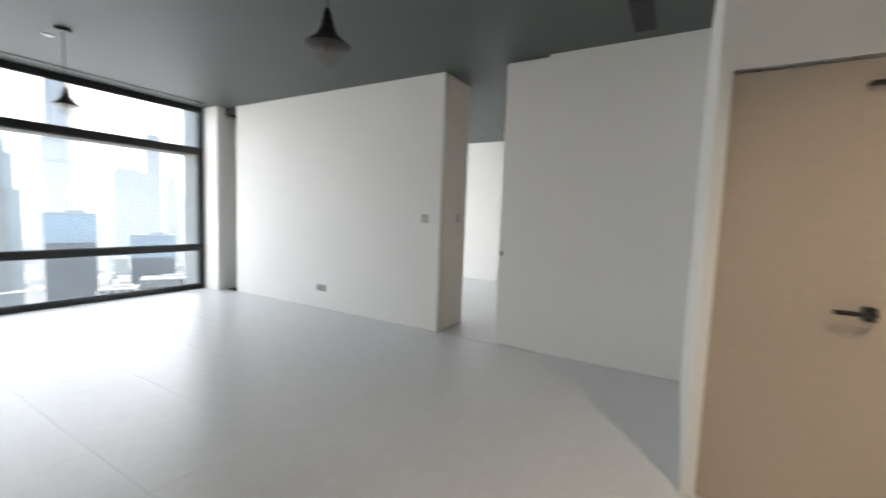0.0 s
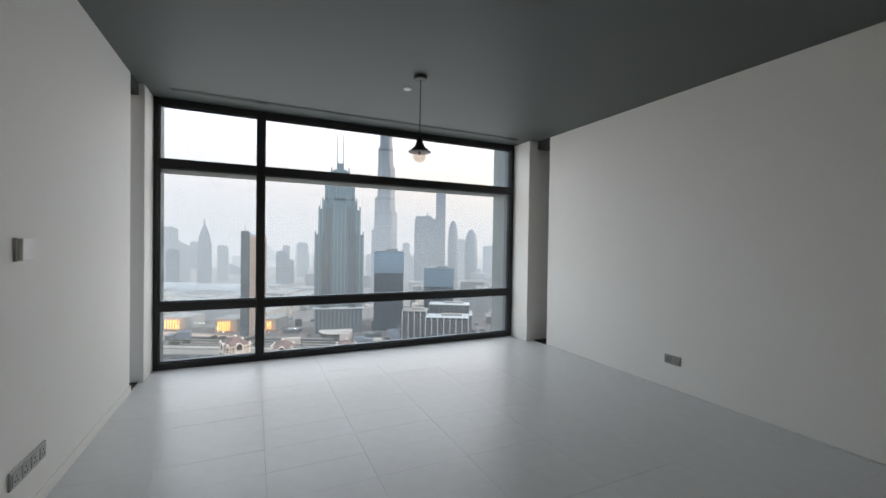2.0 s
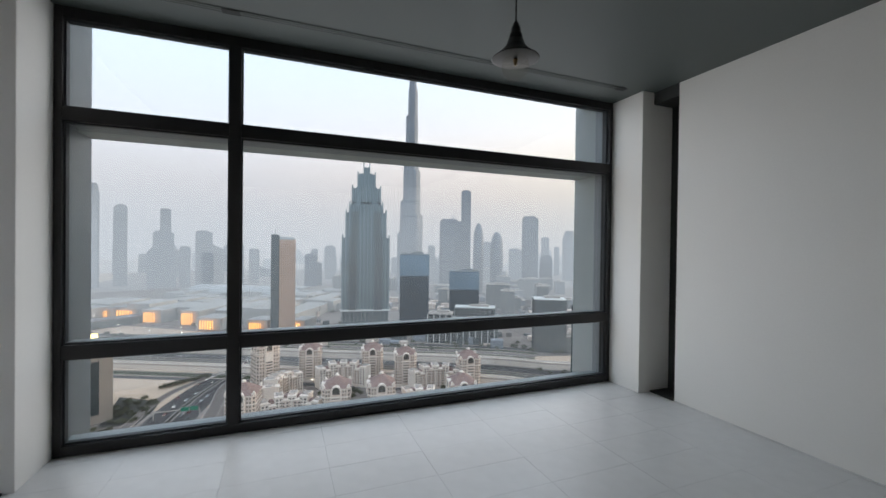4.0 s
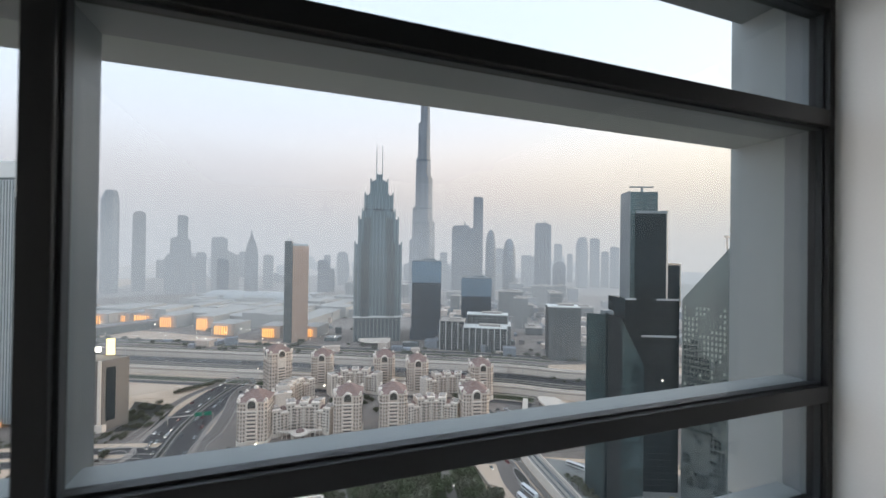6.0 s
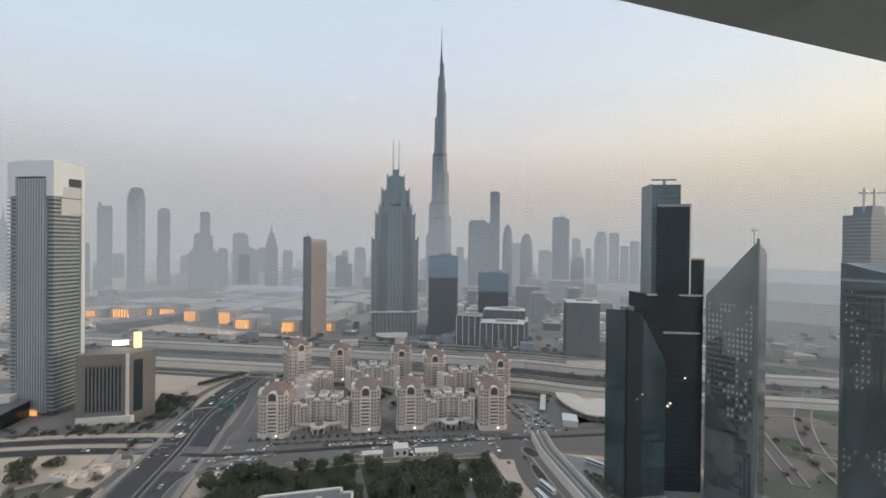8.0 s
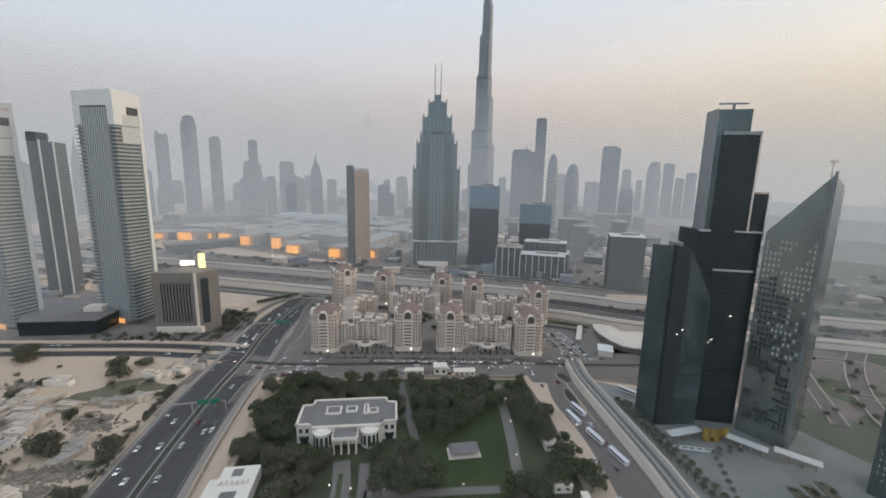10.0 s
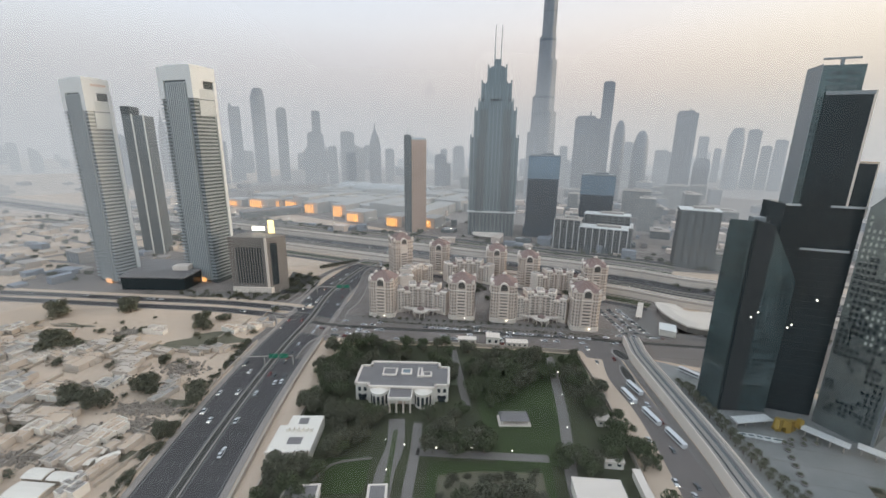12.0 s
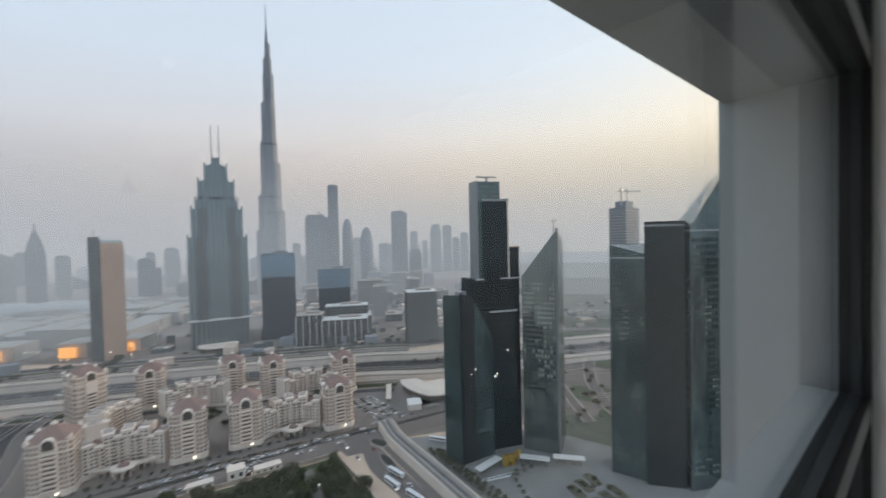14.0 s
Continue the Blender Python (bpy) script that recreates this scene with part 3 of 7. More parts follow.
ARTERY = smooth_line([(-1300, 1180), (-700, 880), (-300, 690), (-80, 586), (80, 508), (232, 430), (305, 378), (450, 313), (600, 237), (900, 90), (1500, -250)])

highway = road("road", "dark asphalt dual carriageway with cars and a median", HWY, 40, M_ASPHALT, 0.12, (-14.5, -11, -7.5, 7.5, 11, 14.5), (-18.5, -3.2, 3.2, 18.5))
part("median", band(HWY, 3.2, 0.55), M_SOIL, highway, "dark planted median strip")
for o in (-1.9, 1.9):
    part("kerb", band(HWY, 0.5, 0.75, o), M_CONC, highway, "concrete median kerb")
for o in (-21.5, 21.5):
    part("pavement", band(HWY[:40], 3.5, 0.2, o), M_PAVE, highway, "pale roadside pavement")
part("wall", band([(x + 25.5, y) for x, y in HWY[6:26]], 0.8, 2.4), M_WALLSAND, highway, "low sand-coloured boundary wall")
part("wall", band([(x - 25, y) for x, y in HWY[6:26]], 0.6, 1.6), M_WALLSAND, highway, "low sand-coloured boundary wall")
structure("pavement", band([(x + 31, y) for x, y in HWY[4:25]], 9, 0.12), M_SANDPALE, "bare pale sand strip beside the road", "pavement")
road("road", "grey asphalt avenue in front of the cream residences", EW, 19, M_ROADPALE, 0.16, (-6, 6), (-9, 0, 9))
road("road", "grey asphalt street along the park wall", NS, 24, M_ROADPALE, 0.20, (-4, 4), (-11, 11))
for o in (-8, 8):
    structure("road", band(CROSS, 9, 0.18 + o * 0.002, o), M_ASPHALT, "grey asphalt cross road at the edge of the settlement", "road")
    for e in (-4.9, 4.9):
        structure("kerb", band(CROSS, 0.5, 0.4, o + e), M_CONC, "pale kerb along the cross road", "kerb")
structure("pavement", band(CROSS, 6, 0.3, 17), M_SANDPALE, "pale sandy verge by the cross road", "pavement")
structure("pavement", band(EW, 9, 0.1, 30), M_PAVEDARK, "pale paved forecourt of the residences", "pavement")
EWN = [(x, y + 19) for x, y in EW]
road("road", "grey asphalt service road before the residences", EWN, 11, M_ROADPALE, 0.19, (0,), (-5.2, 5.2))
structure("pavement", band(EW, 4, 0.5, 11.5), M_SOIL, "dark planted strip between the two roads", "pavement")
for line, w, lab in (([(-81, 270), (-79, 288), (-74, 299), (-57, 309), (-40, 309)], 7, "curved slip road off the highway"),
                     ([(-72, 322), (-67, 336), (-66, 357), (-59, 380), (-56, 422), (-54, 476), (-36, 520), (0, 560)], 10, "service road beside the highway"),
                     ([(-128, 262), (-126, 293), (-120, 318), (-123, 336), (-132, 352)], 7, "curved slip road by the settlement"),
                     ([(-132, 364), (-120, 368), (-112, 361), (-112, 352), (-119, 348), (-132, 354)], 5, "narrow looping turn-off"),
                     ([(-128, 372), (-121, 385), (-116, 405), (-112, 440), (-100, 480), (-76, 515), (-40, 565)], 7, "slip road climbing beside the highway")):
    rd = structure("road", band(smooth_line(line), w, 0.17), M_ROADPALE, lab, "road")
    for e in (-1, 1):
        part("kerb", band(smooth_line(line), 0.6, 0.5, e * (w / 2 + 0.3)), M_CONC, rd, "pale kerb")
art = structure("road", band(ARTERY, 62, 0.14), M_ASPHALT, "wide grey multi-lane artery full of traffic", "road")
for o in (-22, -17.5, -13, 13, 17.5, 22):
    part("lane_line", dashes(ARTERY[6:40], o, 5, 9, 0.3, 0.24), M_LINE, art, "white dashed lane line", kind="stuff")
for o in (-28, -4, 4, 28):
    part("barrier", band(ARTERY, 0.9, 1.3, o), M_CONC, art, "pale concrete crash barrier")
for o, w, m in ((56, 12, M_ASPHALT), (72, 14, M_PARK), (88, 12, M_ROADPALE), (104, 9, M_PARK), (120, 13, M_ASPHALT), (-56, 12, M_PARK), (-70, 9, M_ASPHALT)):
    structure("road" if m is not M_PARK else "verge", band(ARTERY[6:34], w, 0.16, o), m, "dusty strip of road and planting beside the artery", "road" if m is not M_PARK else "verge")
    structure("kerb", band(ARTERY[6:34], 0.9, 0.9, o + w / 2 + 0.8), M_VIADUCT, "pale concrete barrier along the artery", "barrier")
for o, z in ((36, 8.0), (-38, 7.0)):
    via = thing("viaduct", "long pale concrete viaduct beside the artery", "viaduct", (0, 0, 0))
    deck, posts = Geo(), Geo()
    ln = band(ARTERY, 9, z, o)
    for i in range(0, len(ln.v), 8):
        q = ln.v[i:i + 4]
        deck.prism([(v[0], v[1]) for v in q], GROUND + z - 1.6, GROUND + z)
        cx, cy = sum(v[0] for v in q) / 4, sum(v[1] for v in q) / 4
        posts.turned(cx, cy, 2, 2, GROUND, GROUND + z - 1.6)
    part("deck", deck, M_VIADUCT, via)
    part("parapet", band(ARTERY, 0.5, z + 1.0, o + 4.2), M_CREAM2, via, "pale parapet")
    part("parapet", band(ARTERY, 0.5, z + 1.0, o - 4.2), M_CREAM2, via, "pale parapet")
    part("pier", posts, M_CONC, via, "concrete piers", kind="stuff")

# raised deck beside the towers
DECK = smooth_line([(172, 284), (168, 270), (164, 254), (158.5, 204.6), (153.6, 163), (148.4, 130.6), (141, 60), (128, -150)])
via = thing("raised_walkway", "long grey raised deck with railings beside the street", "walkway")
part("deck", band(DECK, 11.5, 5.5), M_CONC, via)
part("roof_channel", band(DECK, 1.6, 5.62, 2.0), M_ROOFGREY, via, "dark gutter along the deck")
part("roof_channel", band(DECK, 0.8, 5.6, -2.6), M_STEELDARK, via, "dark gutter along the deck")
for o in (-5.6, 5.6):
    part("parapet", band(DECK, 0.5, 6.5, o), M_CREAM2, via, "pale parapet")
part("railing", band(DECK, 0.15, 7.2, 0.4), M_GREYALU, via, "thin grey railing")
structure("pavement", band(smooth_line([(132, 262), (125, 236), (124.5, 204), (121, 176), (113.5, 136), (104, 80)]), 13, 0.3), M_SANDPALE, "pale dusty pavement strip between park wall and street", "pavement")
structure("pavement", band([(x - 9, y) for x, y in DECK[6:]], 4.5, 0.32), M_PAVEDARK, "grey kerbed strip beside the raised deck", "pavement")
plaza = structure("pavement", Geo().prism([(168, 262), (262, 200), (300, 60), (300, -60), (128, -60), (150, 140), (156, 190)], GROUND, GROUND + 0.25), M_PLAZA, "pale grey paved plaza at the foot of the dark towers", "pavement")
for cx, cy, rx, ry, ta in ((155, 266, 5, 9, 10), (146, 238, 3.5, 14, -8), (176, 290, 7, 4, 20), (196, 292, 8, 3, -10)):
    e = [(cx + rx * math.cos(a) * math.cos(radians(ta)) - ry * math.sin(a) * math.sin(radians(ta)), cy + rx * math.cos(a) * math.sin(radians(ta)) + ry * math.sin(a) * math.cos(radians(ta))) for a in [2 * math.pi * k / 24 for k in range(24)]]
    isl = structure("traffic_island", Geo().prism(e, GROUND, GROUND + 0.5), M_CONC, "kerbed oval traffic island with dark planting", "traffic island")
    part("planting", Geo().prism([(cx + (x - cx) * 0.8, cy + (y - cy) * 0.86) for x, y in e], GROUND + 0.5, GROUND + 0.7), M_SOIL, isl, "dark planted soil")

for poly in ([(-62, 318), (150, 284), (230, 268), (262, 330), (215, 440), (60, 520), (-30, 545), (-60, 440), (-66, 360)],
             [(-430, 408), (-250, 390), (-110, 366), (-104, 420), (-170, 470), (-300, 560), (-430, 620)],
             [(170, 262), (300, 200), (420, 60), (440, 300), (330, 360), (250, 330)],
             [(60, 640), (330, 470), (520, 420), (1300, 900), (1500, 2600), (-700, 2600), (-560, 1100), (-60, 740)]):
    structure("pavement", Geo().prism(poly, GROUND, GROUND + 0.05), M_LOT, "grey paved lots and service yards between buildings", "pavement")
structure("ground_patch", Geo().prism([(258, 214), (300, 60), (300, -60), (900, -900), (5100, -2500), (5100, 4000), (1300, 2600), (1300, 900), (520, 420), (440, 300)], GROUND, GROUND + 0.04), M_DRYLAND, "dusty green land and verges round the interchange", "ground")
for k in range(46):
    cx, cy, rr = rng.uniform(-420, -135), rng.uniform(150, 345), rng.uniform(5, 22)
    ph = rng.uniform(0, 6)
    poly = [(cx + rr * 1.5 * math.cos(a) * (1 + 0.35 * math.sin(3 * a + ph)), cy + rr * 0.7 * math.sin(a) * (1 + 0.35 * math.sin(2 * a + ph * 2))) for a in [2 * math.pi * i / 22 for i in range(22)]]
    structure("ground_patch", Geo().prism(poly, GROUND, GROUND + 0.03 + k * 0.0006), rng.choice((M_RUBBLE, M_SCRUB, M_SANDPALE, M_SANDPALE)), "uneven patch of rubble and soil on the sand", "ground")

for poly, m, lab in (([(-200, 638), (-150, 632), (-57, 582), (-75, 522), (-98, 478), (-151, 485), (-174, 535)], M_SANDPALE, "bare pale sandy lot beyond the brown block"),
                     ([(-146, 478), (-106, 452), (-107, 400), (-138, 404)], M_SOIL, "dark planted ground beside the brown block"),
                     ([(176, 300), (205, 368), (232, 362), (206, 296)], M_PAVEDARK, "dark paved car park"),
                     ([(-240, 398), (-140, 382), (-132, 400), (-180, 408), (-240, 414)], M_PAVEDARK, "dark paved forecourt of the towers")):
    structure("pavement", Geo().prism(poly, GROUND, GROUND + 0.13), m, lab, "pavement")

# park of the villa
park = structure("lawn", Geo().prism([(-72, 128), (-58, 255), (-48, 292), (36, 284), (122, 268), (118, 215), (104, 128), (60, 60), (-70, 60)], GROUND, GROUND + 0.15), M_PARK, "dark soil and shrubs of a walled park", "ground")
part("grass", Geo().prism([(42, 164), (80, 160), (98, 262), (50, 268), (38, 212)], GROUND + 0.15, GROUND + 0.35), M_GRASS, park, "dense green lawn")
part("grass", Geo().prism([(5, 142), (64, 140), (68, 162), (8, 168)], GROUND + 0.15, GROUND + 0.33), M_GRASS, park, "green lawn")
part("grass", Geo().prism([(-40, 150), (-22, 150), (-20, 172), (-42, 172)], GROUND + 0.15, GROUND + 0.33), M_GRASS, park, "green lawn")
part("grass", Geo().prism([(-44, 236), (30, 232), (30, 262), (-44, 266)], GROUND + 0.15, GROUND + 0.33), M_GRASSDRY, park, "dull green lawn")
for line, w in (([(100, 266), (97, 248), (87, 199), (75, 153), (72, 130)], 6), ([(2, 174), (68, 166)], 5), ([(-9, 200), (-9, 178), (-14, 150), (-16, 60)], 9), ([(3, 196), (1, 172), (-2, 150), (-6, 120)], 5), ([(30, 285), (32, 210)], 5), ([(-46, 158), (-38, 168), (-20, 171)], 1.5)):
    part("path", band(smooth_line(line), w, 0.42), M_PAVEDARK, park, "grey paved park path")
part("wall", band([(-72, 128), (-64, 200), (-57, 255), (-46, 294), (38, 286), (122, 270), (119, 215), (104, 128)], 0.7, 2.6), M_WALLSAND, park, "pale boundary wall")
part("shrub_bed", Geo().prism([(10, 143.5), (60, 141.5), (62, 157), (30, 160), (12, 158)], GROUND + 0.33, GROUND + 0.5), M_SCRUB, park, "brown bed of low shrubs")
part("flower_bed", band([(-9, 190), (-12, 150)], 2.5, 0.8), M_LEAF, park, "clipped dark hedge")

# trees: a few shapes, copied
def tree_shape(seed, r, h, leaf, n=1300, label="dusty green broadleaf tree in the park"):
    q = random.Random(seed)
    t = thing("tree", label, "tree", (0, 0, GROUND), "park trees")
    trunk = Geo().lathe(0, 0, [(0.09 * r, 0), (0.06 * r, h * 0.3), (0.035 * r, h * 0.62)], 7)
    for k in range(4):
        a = k * 1.57 + q.random()
        e = (math.cos(a) * r * 0.5, math.sin(a) * r * 0.5, h * 0.62)
        b = len(trunk.v)
        trunk.v += [(0.05 * r, 0, h * 0.3), (-0.05 * r, 0, h * 0.3), (0, 0.05 * r, h * 0.33), e]
        trunk.f += [(b, b + 1, b + 3), (b + 1, b + 2, b + 3), (b + 2, b, b + 3)]
    part("trunk", trunk, M_BARK, t)
    crown = Geo()
    lobes = [(q.uniform(-0.6, 0.6) * r, q.uniform(-0.6, 0.6) * r, h * q.uniform(0.42, 0.82), r * q.uniform(0.28, 0.55)) for _ in range(11)]
    for _ in range(n):
        x, y, z, s = q.choice(lobes)
        d = Vector((q.gauss(0, 1), q.gauss(0, 1), q.gauss(0, 1) * 0.8)).normalized() * s * q.uniform(0.72, 1.06)
        c = Vector((x, y, z)) + d
        out = (d.normalized() + 0.5 * Vector((q.gauss(0, 1), q.gauss(0, 1), q.gauss(0, 1)))).normalized()
        u = out.cross(Vector((q.gauss(0, 1), q.gauss(0, 1), q.gauss(0, 1)))).normalized()
        v = out.cross(u)
        k = r * q.uniform(0.045, 0.105)
        crown.quad(tuple(c - u * k), tuple(c - v * k * 0.8), tuple(c + u * k), tuple(c + v * k * 0.8))
    part("crown", crown, leaf, t)
    return t


TREES = [tree_shape(1, 4.6, 8.0, M_LEAF), tree_shape(2, 4.0, 7.0, M_LEAF), tree_shape(3, 5.2, 7.5, M_LEAF2), tree_shape(4, 3.4, 9.0, M_LEAF2)]
BUSHES = [tree_shape(5, 3.2, 3.6, M_LEAF2, 520, "dusty grey-green shrub on bare sand"), tree_shape(6, 5.5, 5.0, M_LEAF2, 900, "wide dusty acacia on bare sand")]
PLACED = []


def plant(kind, x, y, s):
    first = kind not in PLACED
    m = pose(x, y, GROUND + 0.1, 0, 0, rng.uniform(0, 360)) @ Matrix.Scale(s, 4)
    if first:
        PLACED.append(kind)
        kind.matrix_basis = m
    else:
        o = copy_thing(kind, m)
        o.scale = (s, s, s)


def inside(x, y, boxes):
    return any(a <= x <= b and c <= y <= d for a, b, c, d in boxes)


KEEP = [(-38, 27, 203, 240), (-72, -44, 166, 200), (40, 96, 166, 262), (-18, 6, 130, 205), (5, 66, 142, 168), (-42, -18, 148, 171), (28, 36, 205, 290), (48, 122, 262, 292), (60, 110, 125, 152)]
for x0, x1, y0, y1, n in ((-66, -44, 132, 166, 16), (-64, -38, 200, 290, 46), (-44, 36, 240, 286, 52), (-44, -16, 172, 206, 26), (4, 40, 170, 206, 30), (28, 48, 204, 275, 30), (98, 118, 160, 262, 30), (44, 94, 232, 266, 34), (70, 92, 150, 170, 8), (10, 64, 132, 150, 14), (100, 128, 130, 175, 6)):
    for _ in range(n):
        x, y = rng.uniform(x0, x1), rng.uniform(y0, y1)
        if not inside(x, y, [k for k in KEEP if k != (48, 122, 262, 292) and not (y > 236 and k == (40, 96, 166, 262))]):
            plant(TREES[rng.randrange(4)], x, y, rng.uniform(0.85, 1.35))
for x, y in ((47, 226), (52, 229), (58, 224), (49, 218), (63, 230), (69, 226), (55, 215), (76, 231), (46, 208), (62, 219)):
    plant(TREES[rng.randrange(3)], x, y, rng.uniform(0.9, 1.3))
for x, y, s in ((-263, 285, 1.7), (-250, 289, 1.4), (-310, 350, 1.6), (-256, 360, 1.5), (-173, 320, 1.5), (-163, 339, 1.0), (-162, 231, 1.4), (-166, 236, 1.1), (-181, 218, 1.5), (-201, 221, 1.3), (-129, 223, 1.2), (-245, 268, 0.8), (-225, 301, 0.9), (-218, 317, 0.8), (-174, 267, 1.0), (-252, 318, 0.6), (-129, 193, 0.9), (-128, 357, 0.8)):
    plant(BUSHES[1], x, y, s)
for _ in range(30):
    plant(BUSHES[0], rng.uniform(-230, -132), rng.uniform(150, 345), rng.uniform(0.4, 1.0))
for _ in range(14):
    plant(BUSHES[0], rng.uniform(-131, -127.5), rng.uniform(140, 330), rng.uniform(0.5, 0.9))


def palm_shape():
    """Slim trunk with a crown of drooping fronds, each a folded tapering strip."""
    q = random.Random(9)
    t = thing("palm_tree", "young date palm with drooping grey-green fronds", "palm", (0, 0, GROUND), "plaza palms")
    part("trunk", Geo().lathe(0, 0, [(0.32, 0), (0.24, 0.6), (0.22, 2.6), (0.34, 3.4), (0.2, 3.7)], 8), M_BARK, t)
    g = Geo()
    for k in range(22):
        a, lift, reach = k * 2.4, q.uniform(-0.1, 1.5), q.uniform(2.0, 2.7)
        ca, sa = math.cos(a), math.sin(a)
        spine = [(0.1, 3.5, 0.1), (reach * 0.4, 3.9 + lift * 0.7, 0.34), (reach * 0.75, 3.7 + lift * 0.8, 0.28), (reach, 2.8 + lift * 0.7, 0.04)]
        for (r0, z0, w0), (r1, z1, w1) in zip(spine, spine[1:]):
            for sd in (-1, 1):
                g.quad((ca * r0, sa * r0, z0), (ca * r1, sa * r1, z1), (ca * r1 - sd * sa * w1, sa * r1 + sd * ca * w1, z1 - 0.18), (ca * r0 - sd * sa * w0, sa * r0 + sd * ca * w0, z0 - 0.18))
    part("fronds", g, M_LEAF2, t)
    return t


PALM = palm_shape()
for k in range(17):
    for row in (0, 1):
        y = 226 - k * 5.6 - row * 2.6
        plant(PALM, 166.5 + (y - 136) * 0.085 + row * 4.6 + rng.uniform(-0.7, 0.7), y, rng.uniform(0.85, 1.15))
for x, y, s in ((-317, 358, 1.7), (-261, 367, 1.6), (-178, 330, 1.5), (-271, 299, 1.6), (-264, 296, 1.4), (-277, 303, 1.3), (-184, 220, 1.4), (-166, 234, 1.5), (-205, 226, 1.4), (-133, 229, 1.2), (-131, 191, 1.0), (-152, 289, 1.0)):
    plant(TREES[2], x, y, s)
far_green = Geo()


def plant_far(kind, x, y, s):
    """Greenery too far or small to pick apart, gathered in one mesh."""
    for ch in kind.children:
        if ch.name.startswith("crown"):
            b, a = len(far_green.v), rng.uniform(0, 6.28)
            ca, sa = math.cos(a) * s, math.sin(a) * s
            far_green.v += [(x + v.co.x * ca - v.co.y * sa, y + v.co.x * sa + v.co.y * ca, GROUND + v.co.z * s) for v in ch.data.vertices]
            far_green.f += [tuple(b + i for i in p.vertices) for p in ch.data.polygons]


for _ in range(70):
    x = rng.uniform(-240, -125)
    plant_far(BUSHES[0], x, 368 - (x + 125) * 0.15 + rng.uniform(12, 30), rng.uniform(0.4, 0.9))
for _ in range(90):
    plant_far(BUSHES[1], rng.uniform(-700, 560), rng.uniform(560, 980), rng.uniform(0.6, 1.3))
for _ in range(120):
    plant_far(BUSHES[0], rng.uniform(-430, -230), rng.uniform(150, 345), rng.uniform(0.4, 1.0))
for _ in range(40):
    plant_far(BUSHES[0], rng.uniform(-140, -108), rng.uniform(405, 462), rng.uniform(0.6, 1.2))
for k in range(14):
    plant_far(BUSHES[0], -114 + k * 3 + rng.uniform(-1, 1), 490 + k * 2.2 + rng.uniform(-2, 2), rng.uniform(0.9, 1.4))
for _ in range(26):
    plant_far(TREES[0], rng.uniform(20, 165), rng.uniform(365, 425), rng.uniform(0.6, 1.0))
for _ in range(46):
    plant_far(BUSHES[0], rng.uniform(12, 60), rng.uniform(143, 157), rng.uniform(0.35, 0.75))
for k in range(30):
    plant_far(BUSHES[0], -45 + k * 6.5, 341 - k * 1.05, rng.uniform(0.4, 0.7))
for _ in range(60):
    x = rng.uniform(-300, 500)
    plant_far(BUSHES[1], x, 560 - 0.45 * x + rng.uniform(70, 140), rng.uniform(0.5, 1.1))
for _ in range(240):
    plant_far(BUSHES[0], rng.uniform(280, 640), rng.uniform(60, 420), rng.uniform(0.4, 1.2))
for k in range(60):
    plant_far(BUSHES[0], -30 + k * 3.2, 331 - k * 0.62 + rng.uniform(-1, 1), rng.uniform(0.25, 0.5))

for _ in range(110):
    y = rng.uniform(140, 300)
    plant_far(BUSHES[0], -129.5 - (y < 200) * (200 - y) * 0.06 + rng.gauss(0, 1.6), y, rng.uniform(0.3, 0.75))

# vehicles
def car_shape(name, label, paint, length=4.6, width=1.9, tall=1.45, van=False):
    t = thing(name, label, "bus" if van and length > 8 else "car", (0, 0, GROUND), "traffic")
    l, w = length / 2, width / 2
    if van:
        part("body", Geo().prism([(-w, -l), (w, -l), (w, l), (-w, l)], 0.4, tall), paint, t, bevel=0.12)
        part("windscreen", Geo().box(-w * 0.9, l - 0.02, tall * 0.5, w * 0.9, l + 0.03, tall * 0.85), M_WINDOW, t)
        for s in (-1, 1):
            part("side_window", Geo().box(s * w - 0.02, -l * 0.85, tall * 0.5, s * w + 0.02, l * 0.85, tall * 0.82), M_WINDOW, t)
    else:
        part("body", Geo().prism([(-w, -l), (w, -l), (w, l), (-w, l)], 0.35, 0.92, [(-w * 0.95, -l * 0.97), (w * 0.95, -l * 0.97), (w * 0.92, l * 0.95), (-w * 0.92, l * 0.95)]), paint, t, bevel=0.08)
        part("cabin", Geo().prism([(-w * 0.92, -l * 0.7), (w * 0.92, -l * 0.7), (w * 0.92, l * 0.35), (-w * 0.92, l * 0.35)], 0.92, tall - 0.06, [(-w * 0.72, -l * 0.5), (w * 0.72, -l * 0.5), (w * 0.72, l * 0.1), (-w * 0.72, l * 0.1)]), M_WINDOW, t, "dark cabin glass")
        part("roof", Geo().box(-w * 0.72, -l * 0.5, tall - 0.06, w * 0.72, l * 0.1, tall), paint, t)
        for s in (-1, 1):
            part("headlight", Geo().box(s * w * 0.7 - 0.2, l * 0.96, 0.6, s * w * 0.7 + 0.2, l + 0.02, 0.78), M_LAMPWHITE, t, "lit headlight")
    for sx in (-1, 1):
        for sy in (-1, 1):
            wheel = Geo()
            k = 10
            wheel.v = [(sx * (w - 0.22 * j), sy * l * 0.62 + 0.33 * math.cos(2 * math.pi * i / k), 0.33 + 0.33 * math.sin(2 * math.pi * i / k)) for j in (0, 1) for i in range(k)]
            wheel.f = [tuple(range(k)), tuple(range(2 * k - 1, k - 1, -1))] + [(i, (i + 1) % k, k + (i + 1) % k, k + i) for i in range(k)]
            part("wheel", wheel, M_RUBBER, t)
    return t


